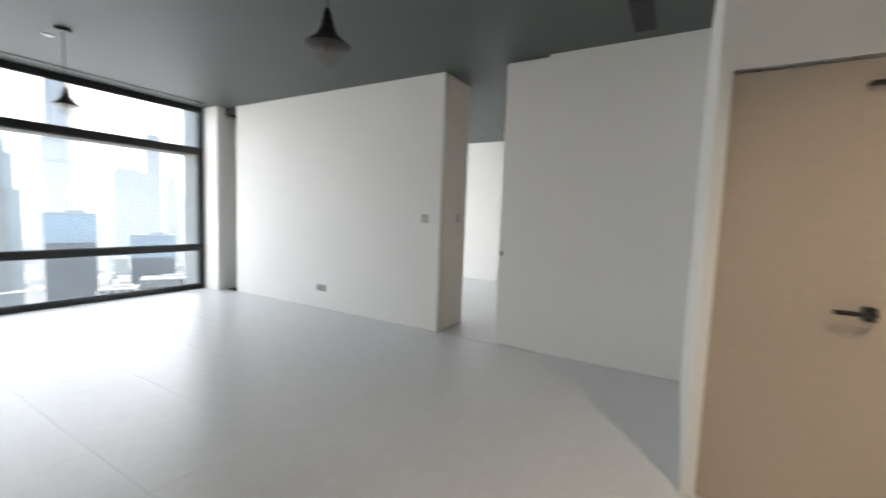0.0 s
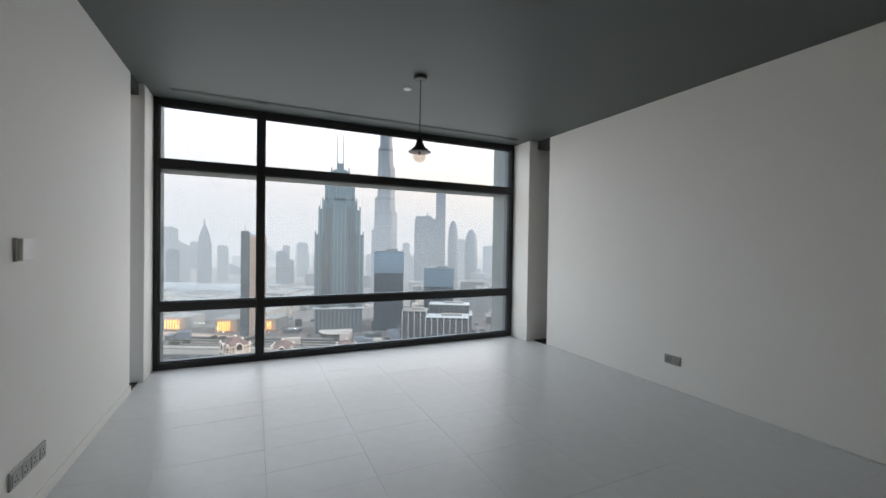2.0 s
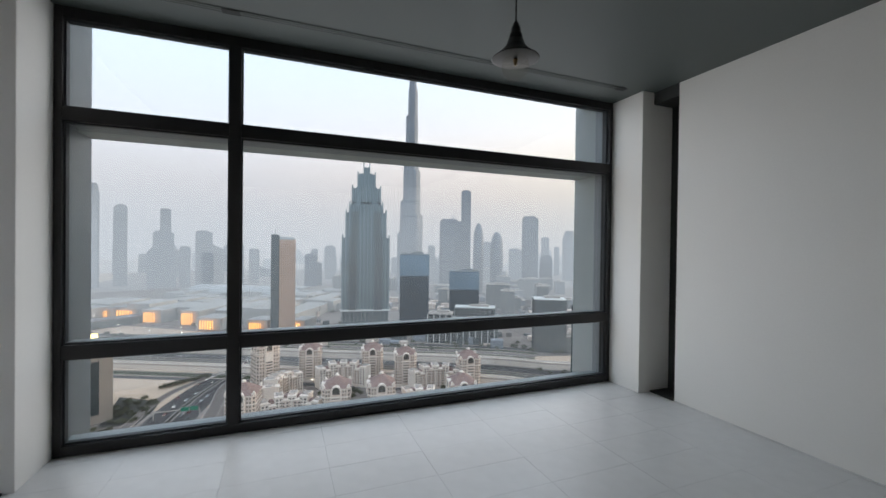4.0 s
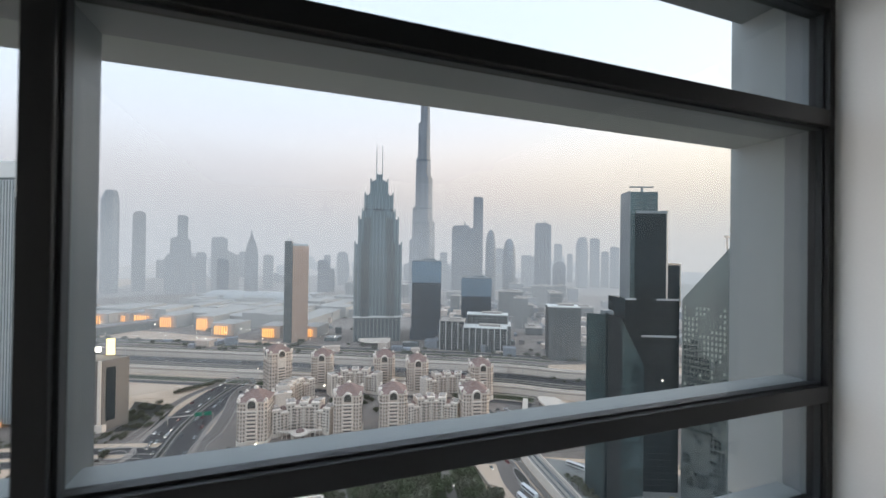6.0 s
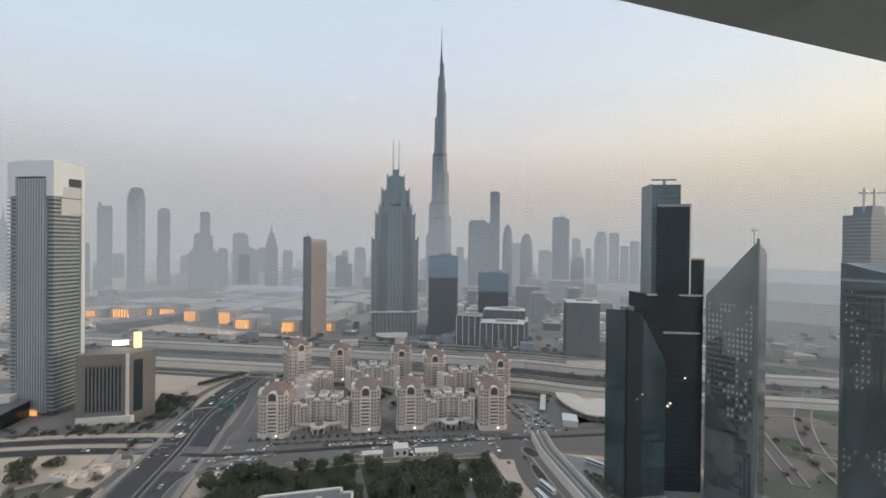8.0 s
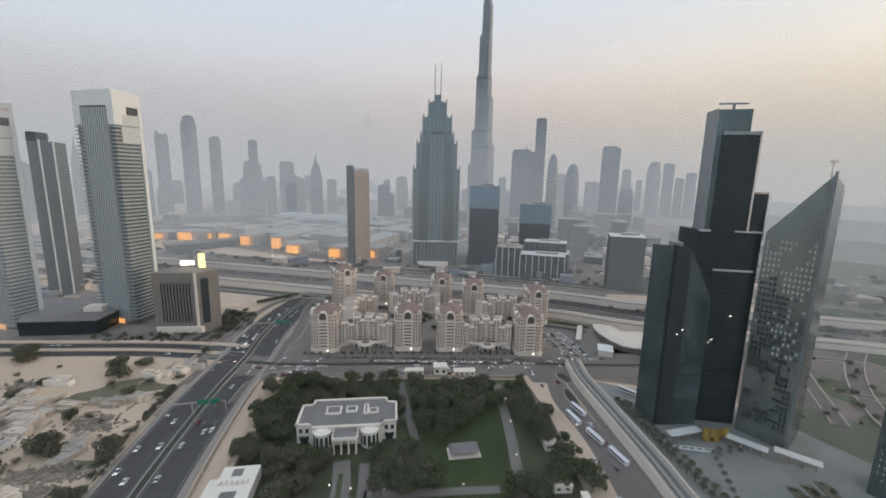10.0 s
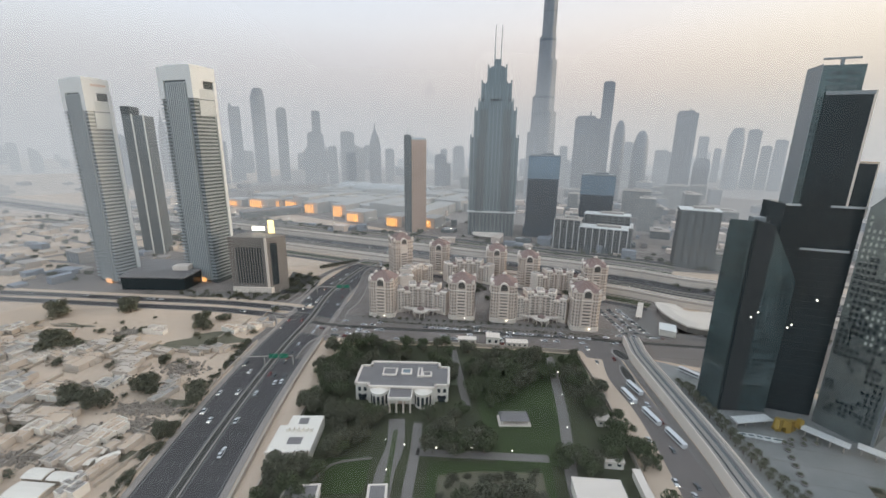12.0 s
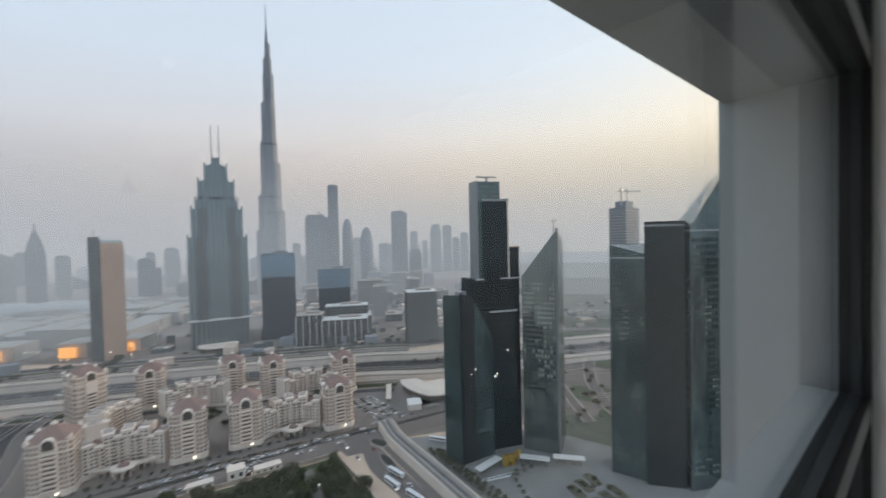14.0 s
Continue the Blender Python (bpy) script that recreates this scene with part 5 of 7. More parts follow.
def cream_block(x, y, length, turn=-11, tall=24.0, canopy=True):
    """A crescent of flats, hollow towards the street, stepping down in terraces at its ends."""
    t = thing("apartment_block", "curved cream apartment block with roof terraces", "apartment building", (x, y, GROUND), "cream apartment blocks", turn=turn)
    q, n = random.Random(int(x * 7 + y)), 9
    for i in range(n):
        u = (i - (n - 1) / 2) / ((n - 1) / 2)
        w = length / n
        hgt = tall - 2.9 * (i % 2) - 2.9 * (abs(u) > 0.6)
        cx, y0, ang = u * (length - w) / 2, 5 - 9 * u * u, 28 * -u
        b = part("wall", Geo().turned(cx, y0, w * 1.22, 13 + 1.6 * (i % 2), 0, hgt, ang), M_CREAM if i % 2 else M_CREAM2, t)
        r = rect(cx, y0, w * 1.1, 13 + 1.6 * (i % 2), ang)
        part("window", face_boxes(r[0], r[1], 3, hgt - 0.6, 2, int(hgt / 2.9), 0.52, 0.55, 0.12), M_WINSOFT, b, "shaded windows", kind="stuff")
        rails = Geo()
        for k in range(1, int(hgt / 2.9)):
            rr = rect(cx, y0, w * 0.9, 14.2 + 1.6 * (i % 2), ang)
            rails.v += face_boxes(rr[0], rr[1], 2.9 * k, 2.9 * k + 0.7, 1, 1, 0.5, 1, 0.1).v
        rails.f = [tuple(8 * k + j for j in f) for k in range(len(rails.v) // 8) for f in ((3, 2, 1, 0), (4, 5, 6, 7), (0, 1, 5, 4), (1, 2, 6, 5), (2, 3, 7, 6), (3, 0, 4, 7))]
        part("balcony_front", rails, M_CREAM2, b, "pale balcony fronts", kind="stuff")
        part("parapet", Geo().turned(cx, y0, w * 1.26, 13.6 + 1.6 * (i % 2), hgt, hgt + 0.8, ang), M_CREAM2, b, "pale parapet")
        part("roof", Geo().turned(cx, y0 + 1.5, w * 0.95, 8, hgt + 0.8, hgt + (3.0 if i % 2 else 1.5), ang, 0.4 if i % 2 else 0.95), M_TERRA if i % 2 else M_CONC, b, "terracotta and pale roof")
        clutter = Geo()
        for _ in range(3):
            clutter.turned(cx + q.uniform(-w, w) * 0.45, y0 + q.uniform(-6, 6), q.uniform(0.8, 2.2), q.uniform(0.8, 1.8), hgt + 0.8, hgt + q.uniform(1.2, 2.2), q.uniform(0, 60))
        part("roof_plant", clutter, M_CREAM, b, "small pale roof boxes", kind="stuff")
    if canopy:
        cols, slab = Geo(), Geo()
        for i in range(13):
            u = i / 6 - 1
            px, py = u * length * 0.44, -8 - 5.5 * (1 - u * u) + 2
            slab.turned(px, py, length * 0.085, 4.4, 4.0, 5.2, -20 * u)
            cols.turned(px, py - 1.9, 0.7, 0.7, 0, 4.0)
        part("arcade", slab, M_CREAM2, t, "pale curved arcade roof", kind="stuff")
        part("column", cols, M_CREAM2, t, "arcade columns", kind="stuff")
        part("porch", Geo().lathe(0, -15, [(6.6, 5.0), (7.0, 5.2), (7.0, 6.0), (5.6, 6.1), (5.6, 6.5), (2.2, 6.6)], 22), M_CREAM2, t, "round entrance canopy")
        part("porch_roof", Geo().lathe(0, -15, [(3.4, 6.6), (3.4, 7.2), (1.6, 8.6), (0.2, 9.2)], 14), M_TERRA, t, "small conical porch roof")
        for i in range(8):
            a = 2 * math.pi * i / 8
            part("post", Geo().turned(6.0 * math.cos(a), -15 + 6.0 * math.sin(a), 0.7, 0.7, 0, 5.0), M_CREAM2, t)
    return t


for x, y in ((-27, 352), (44, 344), (80, 337), (146, 318), (31, 476), (96, 452), (126, 423), (185, 388)):
    cream_tower(x, y)
cream_block(9, 358, 50)
cream_block(114, 337, 48)
cream_block(62, 440, 52, canopy=False)
cream_block(152, 398, 52, canopy=False)
cream_block(0, 420, 50, 60, 23, False)
cream_tower(-16, 470, 20, 46, 24)

# ---- the villa and its outbuildings ----
vl = thing("villa", "large cream villa with a grey flat roof and portico", "villa", (-5.5, 229, GROUND), turn=-5)
VH = 11.0
PLAN = [(-28, -12), (-20, -12), (-20, -15), (20, -15), (20, -12), (28, -12), (28, 8), (22, 8), (22, 13), (-22, 13), (-22, 8), (-28, 8)]
part("wall", Geo().prism(PLAN, 0, VH), M_WHITEWALL, vl)
edge = Geo()
for (ax, ay), (bx, by) in zip(PLAN, PLAN[1:] + PLAN[:1]):
    d = math.hypot(bx - ax, by - ay)
    edge.turned((ax + bx) / 2, (ay + by) / 2, d + 1.4, 1.4, VH, VH + 1.1, math.degrees(math.atan2(by - ay, bx - ax)))
part("parapet", edge, M_CREAM2, vl, "pale roof parapet")
part("roof", Geo().prism([(x * 0.975, y * 0.96) for x, y in PLAN], VH, VH + 0.3), M_ROOFGREY, vl, "grey roof felt")
part("portico", Geo().box(-7, -24, 8.5, 7, -15, 10.5), M_WHITEWALL, vl, "portico roof slab")
part("portico_roof", Geo().box(-6.3, -23.4, 10.5, 6.3, -15.2, 10.8), M_ROOFGREY, vl, "grey portico roof")
for k in range(4):
    part("column", Geo().lathe(-6 + 4 * k, -23, [(0.75, 0), (0.6, 0.8), (0.52, 7.8), (0.8, 8.5)], 12), M_CREAM2, vl)
part("door", Geo().box(-2.2, -15.3, 0.2, 2.2, -15.0, 5.5), M_COPPER, vl, "warm wooden entrance door")
for s in (-1, 1):
    b = part("bay", Geo().lathe(s * 13, -15, [(5, 0), (5, 9.0), (5.4, 9.3), (5.4, 10.0), (4.6, 10.1), (3.2, 10.9), (1, 11.2)], 20), M_WHITEWALL, vl, "round corner bay")
    for k in range(5):
        a = radians(-150 + 30 * k)
        part("window", Geo().turned(s * 13 + 5 * math.cos(a), -15 + 5 * math.sin(a), 0.4, 1.5, 2, 8, math.degrees(a)), M_WINDOW, b, "tall dark window")
    part("window", face_boxes((s * 24 - 3.4, -12), (s * 24 + 3.4, -12), 1, 10, 2, 2, 0.5, 0.55, 0.15), M_WINDOW, vl, "dark windows")
    part("window", Geo().box(s * 24 - 2, -12.3, 0.3, s * 24 + 2, -12, 4), M_WINDOW, vl, "dark garage opening")
for x, y, w, d in ((-9, 1, 9, 8), (1.5, 1.5, 6.5, 6), (10, 1, 3, 10), (14.5, -1, 6, 5)):
    c = part("roof_court", Geo().box(x - w / 2, y - d / 2, VH + 0.3, x + w / 2, y + d / 2, VH + 1.3), M_CREAM2, vl, "pale framed roof light")
    part("opening", Geo().box(x - w / 2 + 1, y - d / 2 + 1, VH + 1.3, x + w / 2 - 1, y + d / 2 - 1, VH + 1.4), M_ROOFGREY if w != 6.5 else M_GLASSBLUE, c, "roof opening")
ob = thing("outbuilding", "white flat-roofed outbuilding with roof wells", "house", (-59, 183, GROUND), turn=-3)
part("wall", Geo().prism([(-11, -14), (10, -14), (10, 14), (-7, 14), (-7, 6), (-11, 6)], 0, 6.5), M_WHITEWALL, ob)
part("parapet", Geo().box(-11.3, -14.3, 6.5, 10.3, -13.5, 7.1), M_CREAM2, ob)
part("roof_well", Geo().box(-3, -8, 6.5, 4, -3, 6.6), M_ROOFGREY, ob, "dark roof well")
part("roof_well", Geo().box(-2, 7, 6.5, 3, 12, 6.6), M_ROOFGREY, ob, "dark roof well")
for k in range(6):
    part("roof_box", Geo().box(-6 + k * 2.4, 1, 6.5, -4.6 + k * 2.4, 3, 8.2), M_WHITEWALL, ob, "small roof plant box")
part("garage", Geo().box(-4, -14.3, 0, 5, -14.0, 3.5), M_WINDOW, ob, "dark garage opening")
for x, y, w, d in ((-48, 146, 15, 10), (-15, 145, 8, 9)):
    gh = thing("gatehouse", "small white flat-roofed gatehouse", "house", (x, y, GROUND))
    part("wall", Geo().turned(0, 0, w, d, 0, 4.5), M_WHITEWALL, gh)
    part("parapet", Geo().turned(0, 0, w + 0.8, d + 0.8, 4.5, 5.2), M_CREAM2, gh)
    part("roof", Geo().turned(0, 0, w - 1.4, d - 1.4, 5.2, 5.25), M_ROOFGREY, gh, "grey roof felt")
for x, y, w, d, h in ((62, 288, 10, 8, 7), (42, 290, 14, 5, 4), (80, 283, 16, 6, 4), (81.5, 138, 21, 17, 6), (107, 193, 7, 10, 4), (98, 161, 9, 6, 4), (104, 143, 3, 20, 4)):
    gh = thing("outbuilding", "low pale service building in the park", "house", (x, y, GROUND), "park service buildings", turn=-8)
    part("wall", Geo().turned(0, 0, w, d, 0, h), M_WHITEWALL, gh)
    part("roof", Geo().turned(0, 0, w + 0.8, d + 0.8, h, h + 0.5), M_CREAM2, gh, "pale roof slab")
    part("window", face_boxes((-w / 2, -d / 2), (w / 2, -d / 2), 1, h, max(2, int(w / 4)), 1, 0.4, 0.4, 0.1), M_WINDOW, gh, "dark windows")
pv = thing("pavilion", "small dark-roofed pavilion on the lawn", "pavilion", (57, 195, GROUND), turn=-3)
part("base", Geo().turned(0, 0, 18, 9.5, 0, 0.9), M_CREAM2, pv, "pale plinth")
part("roof", Geo().prism(rect(0, 0, 16.5, 8.5), 3.4, 5.2, rect(0, 1.5, 14, 2)), M_ROOFGREY, pv, "dark grey roof")
for sx in (-1, 0, 1):
    for sy in (-1, 1):
        part("post", Geo().turned(sx * 7.6, sy * 3.7, 0.4, 0.4, 0.9, 3.4), M_CREAM2, pv)
for x, y in ((98, 240), (92, 215), (84, 185), (78, 168), (30, 172), (12, 173), (50, 169), (-14, 180), (-4, 176), (-12, 160)):
    lp = thing("garden_lamp", "small lit white garden lamp post", "lamp", (x, y, GROUND), "garden lamps")
    part("post", Geo().lathe(0, 0, [(0.08, 0.3), (0.06, 3.0)], 6), M_BLACK, lp)
    part("globe", Geo().lathe(0, 0, [(0.1, 3.0), (0.26, 3.2), (0.26, 3.4), (0.1, 3.6)], 8), M_LAMPWHITE, lp, "lit globe")

# ---- old settlement on the sand ----
SPOTS = [(-143, 319), (-130, 333), (-152, 287), (-158, 281), (-193, 277), (-193, 262), (-217, 294), (-190, 240), (-194, 211), (-198, 199), (-248, 251), (-256, 279), (-153, 235), (-238, 290), (-275, 278), (-233, 225)]
SPOTS += [(rng.uniform(-400, -205), rng.uniform(150, 330)) for _ in range(72)] + [(rng.uniform(-205, -145), rng.uniform(150, 200)) for _ in range(8)]
for x, y in SPOTS:
    a = -14 + rng.choice((0, 90)) + rng.uniform(-9, 9)
    hs = thing("house", "low sand-coloured house with broken flat roofs", "house", (x, y, GROUND), "old sand-coloured houses", turn=a)
    walls, roofs, yards = Geo(), Geo(), Geo()
    for k in range(rng.randint(2, 5)):
        w, d, h = rng.uniform(5, 14), rng.uniform(4, 9), rng.uniform(2.4, 4.4)
        cx, cy, t = (0, 0, 0) if k == 0 else (rng.uniform(-11, 11), rng.uniform(-8, 8), rng.uniform(-6, 6))
        walls.turned(cx, cy, w, d, 0, h, t)
        for px, py, pw, pd in ((0, -d / 2, w, 0.35), (0, d / 2, w, 0.35), (-w / 2, 0, 0.35, d), (w / 2, 0, 0.35, d)):
            if rng.random() < 0.8:
                walls.turned(cx + px, cy + py, pw, pd, h, h + rng.uniform(0.3, 0.8), t)
        roofs.turned(cx, cy, w - 0.8, d - 0.8, h, h + 0.08, t)
        for _ in range(rng.randint(0, 3)):
            roofs.turned(cx + rng.uniform(-w, w) * 0.35, cy + rng.uniform(-d, d) * 0.35, rng.uniform(0.8, 2.2), rng.uniform(0.8, 1.6), h, h + rng.uniform(0.5, 1.3), rng.uniform(0, 40))
    s = rng.uniform(9, 17)
    for k in range(rng.randint(2, 5)):
        t = rng.uniform(0, s)
        yards.turned(*rng.choice(((0, -s), (-s, 0), (s, 0), (t - s / 2, s * 0.8), (-s * 0.6, -t))), *rng.choice(((s, 0.35), (0.35, s))), 0, rng.uniform(0.8, 2.0))
    part("wall", walls, rng.choice((M_SANDHOUSE, M_SANDHOUSE, M_WALLSAND, M_WHITEWALL)), hs)
    part("roof", roofs, rng.choice((M_SANDPALE, M_SANDHOUSE, M_CONC)), hs, "dusty flat roof with clutter")
    part("yard_wall", yards, M_WALLSAND, hs, "low broken yard walls")
    part("window", face_boxes((-4, -4), (4, -4), 0.6, 2.4, 3, 1, 0.25, 0.45, 0.4), M_WINDOW, hs, "small dark openings")
for x, y, w, d, a in ((-156, 180, 11, 4, -6), (-157.5, 173, 11, 4.5, -6), (-147, 175.5, 9, 3, 38), (-171, 166, 10, 6, -8), (-158, 163.6, 12, 5, -8), (-167, 156, 16, 9, -8)):
    sh = thing("shed", "long low shed with a pale dusty roof", "shed", (x, y, GROUND), "pale sheds", turn=a)
    part("wall", Geo().turned(0, 0, w, d, 0, 2.8), M_WALLSAND, sh)
    part("roof", Geo().prism(rect(0, 0, w + 0.6, d + 0.6), 2.8, 3.6, rect(0, 0, w + 0.4, d * 0.3)), M_WHITEWALL, sh, "pale low pitched roof")
rub = Geo()
for _ in range(2400):
    cx, cy = rng.choice(((-166, 198), (-152, 201), (-178, 196), (-160, 217), (-190, 181), (-196, 178), (-155, 255), (-158, 264), (-148, 214), (-215, 240), (-230, 318)))
    x, y, s = cx + rng.gauss(0, 6.5), cy + rng.gauss(0, 3), rng.uniform(0.4, 2.0)
    rub.turned(x, y, s, s * rng.uniform(0.5, 1.4), GROUND, GROUND + s * rng.uniform(0.3, 0.8), rng.uniform(0, 90), 0.6)
tagged(part("rubble", rub, M_RUBBLE, None), "scattered grey-brown rubble on the sand", "rubble", kind="stuff")
sg = thing("road_sign", "green overhead road sign on a gantry", "road sign", (0, 0, GROUND))
part("gantry", Geo().box(-123, 262, 6.6, -84, 262.6, 7.2), M_CONC, sg, "grey gantry beam")
for x in (-123, -103.5, -84):
    part("post", Geo().box(x - 0.3, 262, 0, x + 0.3, 262.6, 7.2), M_CONC, sg)
for x in (-100, -93):
    part("panel", Geo().box(x, 261.6, 5.6, x + 6, 261.9, 9.0), M_GREEN, sg, "green sign panel")

sg = thing("road_sign", "green overhead road sign beyond the crossing", "road sign", (0, 0, GROUND))
for x in (-100, -66):
    part("post", Geo().box(x - 0.3, 404, 0, x + 0.3, 404.6, 7.2), M_CONC, sg)
part("gantry", Geo().box(-100, 404, 6.6, -66, 404.6, 7.2), M_CONC, sg, "grey gantry beam")
for x in (-80, -73):
    part("panel", Geo().box(x, 403.6, 5.6, x + 6, 403.9, 9.0), M_GREEN, sg, "green sign panel")

# ---- dark glass towers ----
def slanted(poly, tops):
    g = Geo()
    k = len(poly)
    g.v = [(x, y, 0) for x, y in poly] + [(x, y, t) for (x, y), t in zip(poly, tops)]
    g.f = [tuple(range(k - 1, -1, -1)), tuple(range(k, 2 * k))] + [(i, (i + 1) % k, k + (i + 1) % k, k + i) for i in range(k)]
    return g


q = random.Random(5)
A4 = [(181, 200.5), (192.5, 198.8), (208, 196.5), (214, 222), (196, 221), (177.5, 213.5)]
dt = thing("tower", "grey glass tower with scattered dark windows and a sloped top", "tower", (0, 0, GROUND), "dark glass towers")
part("wall", slanted([A4[0], A4[1], A4[4], A4[5]], (114.5, 111, 111, 113.5)), M_GLASSGREY2, dt, "grey panelled glass wall")
part("wall", slanted([A4[1], A4[2], A4[3], A4[4]], (110.8, 82, 84, 110.8)), M_GLASSGREY2, dt, "grey glass wall with a raking top")
part("roof_edge", slanted([(181, 200.3), (192.5, 198.6), (192.6, 199.2), (181.2, 200.9)], (115.5, 112, 112, 115.5)), M_STEELDARK, dt, "dark roof edge")
part("seam", face_boxes(lerp(A4[0], A4[2], 0.015), lerp(A4[0], A4[2], 0.06), 0, 115, 1, 1, 1, 1, 0.7), M_GLASSDARK, dt, "dark upright seam")
part("roof_plant", Geo().turned(187, 206, 6, 5, 112, 116, -8), M_GREYALU, dt, "small roof plant")
for a, b, n, z1 in ((A4[5], A4[0], 5, 110), (lerp(A4[0], A4[1], 0.2), A4[1], 4, 108), (A4[1], A4[2], 7, 84)):
    part("window", face_boxes(lerp(a, b, 0.04), lerp(a, b, 0.96), 4, z1, n, 28, 0.6, 0.55, 0.12, 0.36, q), M_GLASSDARK, dt, "dark window panels", kind="stuff")
    joints = Geo()
    for k in range(14):
        zz = 6 + k * (z1 - 6) / 14
        joints.v += face_boxes(a, b, zz, zz + 0.3, 1, 1, 1, 1, 0.08).v
    joints.f = [tuple(8 * k + i for i in f) for k in range(14) for f in ((3, 2, 1, 0), (4, 5, 6, 7), (0, 1, 5, 4), (1, 2, 6, 5), (2, 3, 7, 6), (3, 0, 4, 7))]
    part("floor_line", joints, M_STEELDARK, dt, "thin dark floor joints", kind="stuff")
for t, z in ((0.3, 60), (0.42, 63)):
    c = lerp(A4[0], A4[2], t)
    part("lit_window", Geo().turned(c[0], c[1] - 0.3, 0.5, 0.4, z, z + 0.4, -9), M_LAMPWHITE, dt, "single lit window")
D4 = [(200.5, 205), (232, 192), (240, 213), (206, 226)]
dk = thing("tower", "black glass tower stepping in towards its top", "tower", (0, 0, GROUND), "dark glass towers")
part("wall", Geo().prism(D4, 0, 123), M_GLASSDARK, dk, "black glazed shaft")
part("upper_wall", Geo().prism([(218, 198.2), (232, 192), (239, 209), (225, 215)], 123, 145), M_GLASSDARK, dk, "black glazed side block")
part("upper_wall", Geo().prism([(206.1, 202.5), (223.6, 194.8), (230, 209.6), (212.5, 217.3)], 123, 179), M_GLASSDARK, dk, "black glazed front block")
CR = [(203.5, 204.5), (219.2, 197.6), (225.6, 212.3), (209.9, 219.2)]
part("crown", Geo().prism(CR, 123, 192), M_GLASSGREY2, dk, "grey glazed crown")
# sky reflected in this side is put into the slab's paler colour
part("side_wall", Geo().prism([(203.2, 204.6), (203.5, 204.4), (209.9, 219.2), (209.5, 219.4)], 123, 192.6), M_GREYALU, dk, "glazed side coloured pale for reflected sky")
part("window", face_boxes(lerp(CR[0], CR[1], 0.12), lerp(CR[0], CR[1], 0.92), 180, 190, 2, 3, 0.78, 0.5, 0.2), M_TOWERGLASS, dk, "grey crown louvres", kind="stuff")
part("window", face_boxes(CR[0], lerp(CR[0], CR[1], 0.16), 128, 178, 2, 16, 0.5, 0.5, 0.15), M_GLASSDARK, dk, "dark window panels", kind="stuff")
part("edge_fin", Geo().prism([(223.6, 194.7), (224.5, 194.3), (230.9, 209.2), (230, 209.6)], 123, 180), M_CREAM2, dk, "pale edge fin")
part("edge_fin", Geo().prism([(232, 191.9), (232.6, 191.6), (239.6, 208.7), (239, 209)], 118, 146), M_CREAM2, dk, "pale edge fin")
part("parapet", Geo().prism([(205.9, 202.2), (223.7, 194.4), (224, 195), (206.2, 202.8)], 178, 179.8), M_GREYALU, dk, "grey parapet")
for a, b, z in (((200.4, 204.8), (206.4, 202.3), 122.4), ((218.5, 197.6), (231.8, 191.6), 122.4), ((210, 200.6), (229.5, 192.4), 99)):
    part("ledge", face_boxes(a, b, z, z + 1.1, 1, 1, 1, 1, 0.8), M_CLAD, dk, "pale ledge")
part("maintenance_crane", Geo().turned(213, 205, 15, 1, 195.2, 196.1, -24).turned(213.5, 205, 1.2, 1.2, 192, 195.2, -24), M_GREYALU, dk, "roof maintenance gantry")
lines = Geo()
for k in range(29):
    z = 4 + 4.1 * k
    lines.prism([(200.4, 204.85), (232.05, 191.8), (232.3, 192.4), (200.6, 205.4)], z, z + 0.3)
part("floor_line", lines, M_STEELDARK, dk, "thin floor lines", kind="stuff")
for t, z in ((0.32, 62), (0.4, 53), (0.45, 55), (0.7, 71)):
    c = lerp(D4[0], D4[1], t)
    part("lit_window", Geo().turned(c[0] - 0.2, c[1] - 0.3, 0.5, 0.5, z, z + 0.5, -22), M_LAMPWHITE, dk, "single lit window")
S4 = [(229, 187.5), (238.5, 164), (263, 176), (252, 200)]
sl = thing("tower", "grey glass tower with a steep sail-shaped top", "tower", (0, 0, GROUND), "dark glass towers")
part("wall", slanted(S4, (124, 157, 150, 120)), M_SAILGLASS, sl)
part("window", face_boxes(lerp(S4[0], S4[1], 0.03), lerp(S4[0], S4[1], 0.93), 50, 121, 11, 21, 0.42, 0.5, 0.15, 0.06, q), M_WINPALE, sl, "pale lit and dark window panels", kind="stuff")
part("window", face_boxes(lerp(S4[0], S4[1], 0.03), lerp(S4[0], S4[1], 0.93), 10, 100, 11, 27, 0.66, 0.66, 0.22, 0.27, q), M_GLASSDARK, sl, "dark window panels", kind="stuff")
part("side_wall", Geo().prism([(238.9, 164.0), (262.8, 175.7), (263, 175.9), (239.2, 164.3)], 0, 149), M_GLASSGREY2, sl, "smoky glazed side")
part("edge_fin", Geo().prism([(238.1, 163.5), (238.8, 163.4), (239.0, 164.4), (238.2, 164.6)], 0, 158), M_GREYALU, sl, "pale edge fin")
part("mast", Geo().lathe(238, 166, [(0.5, 155), (0.4, 162)], 6).box(237, 165, 162, 239.5, 167, 163.4), M_CREAM2, sl, "small roof post")
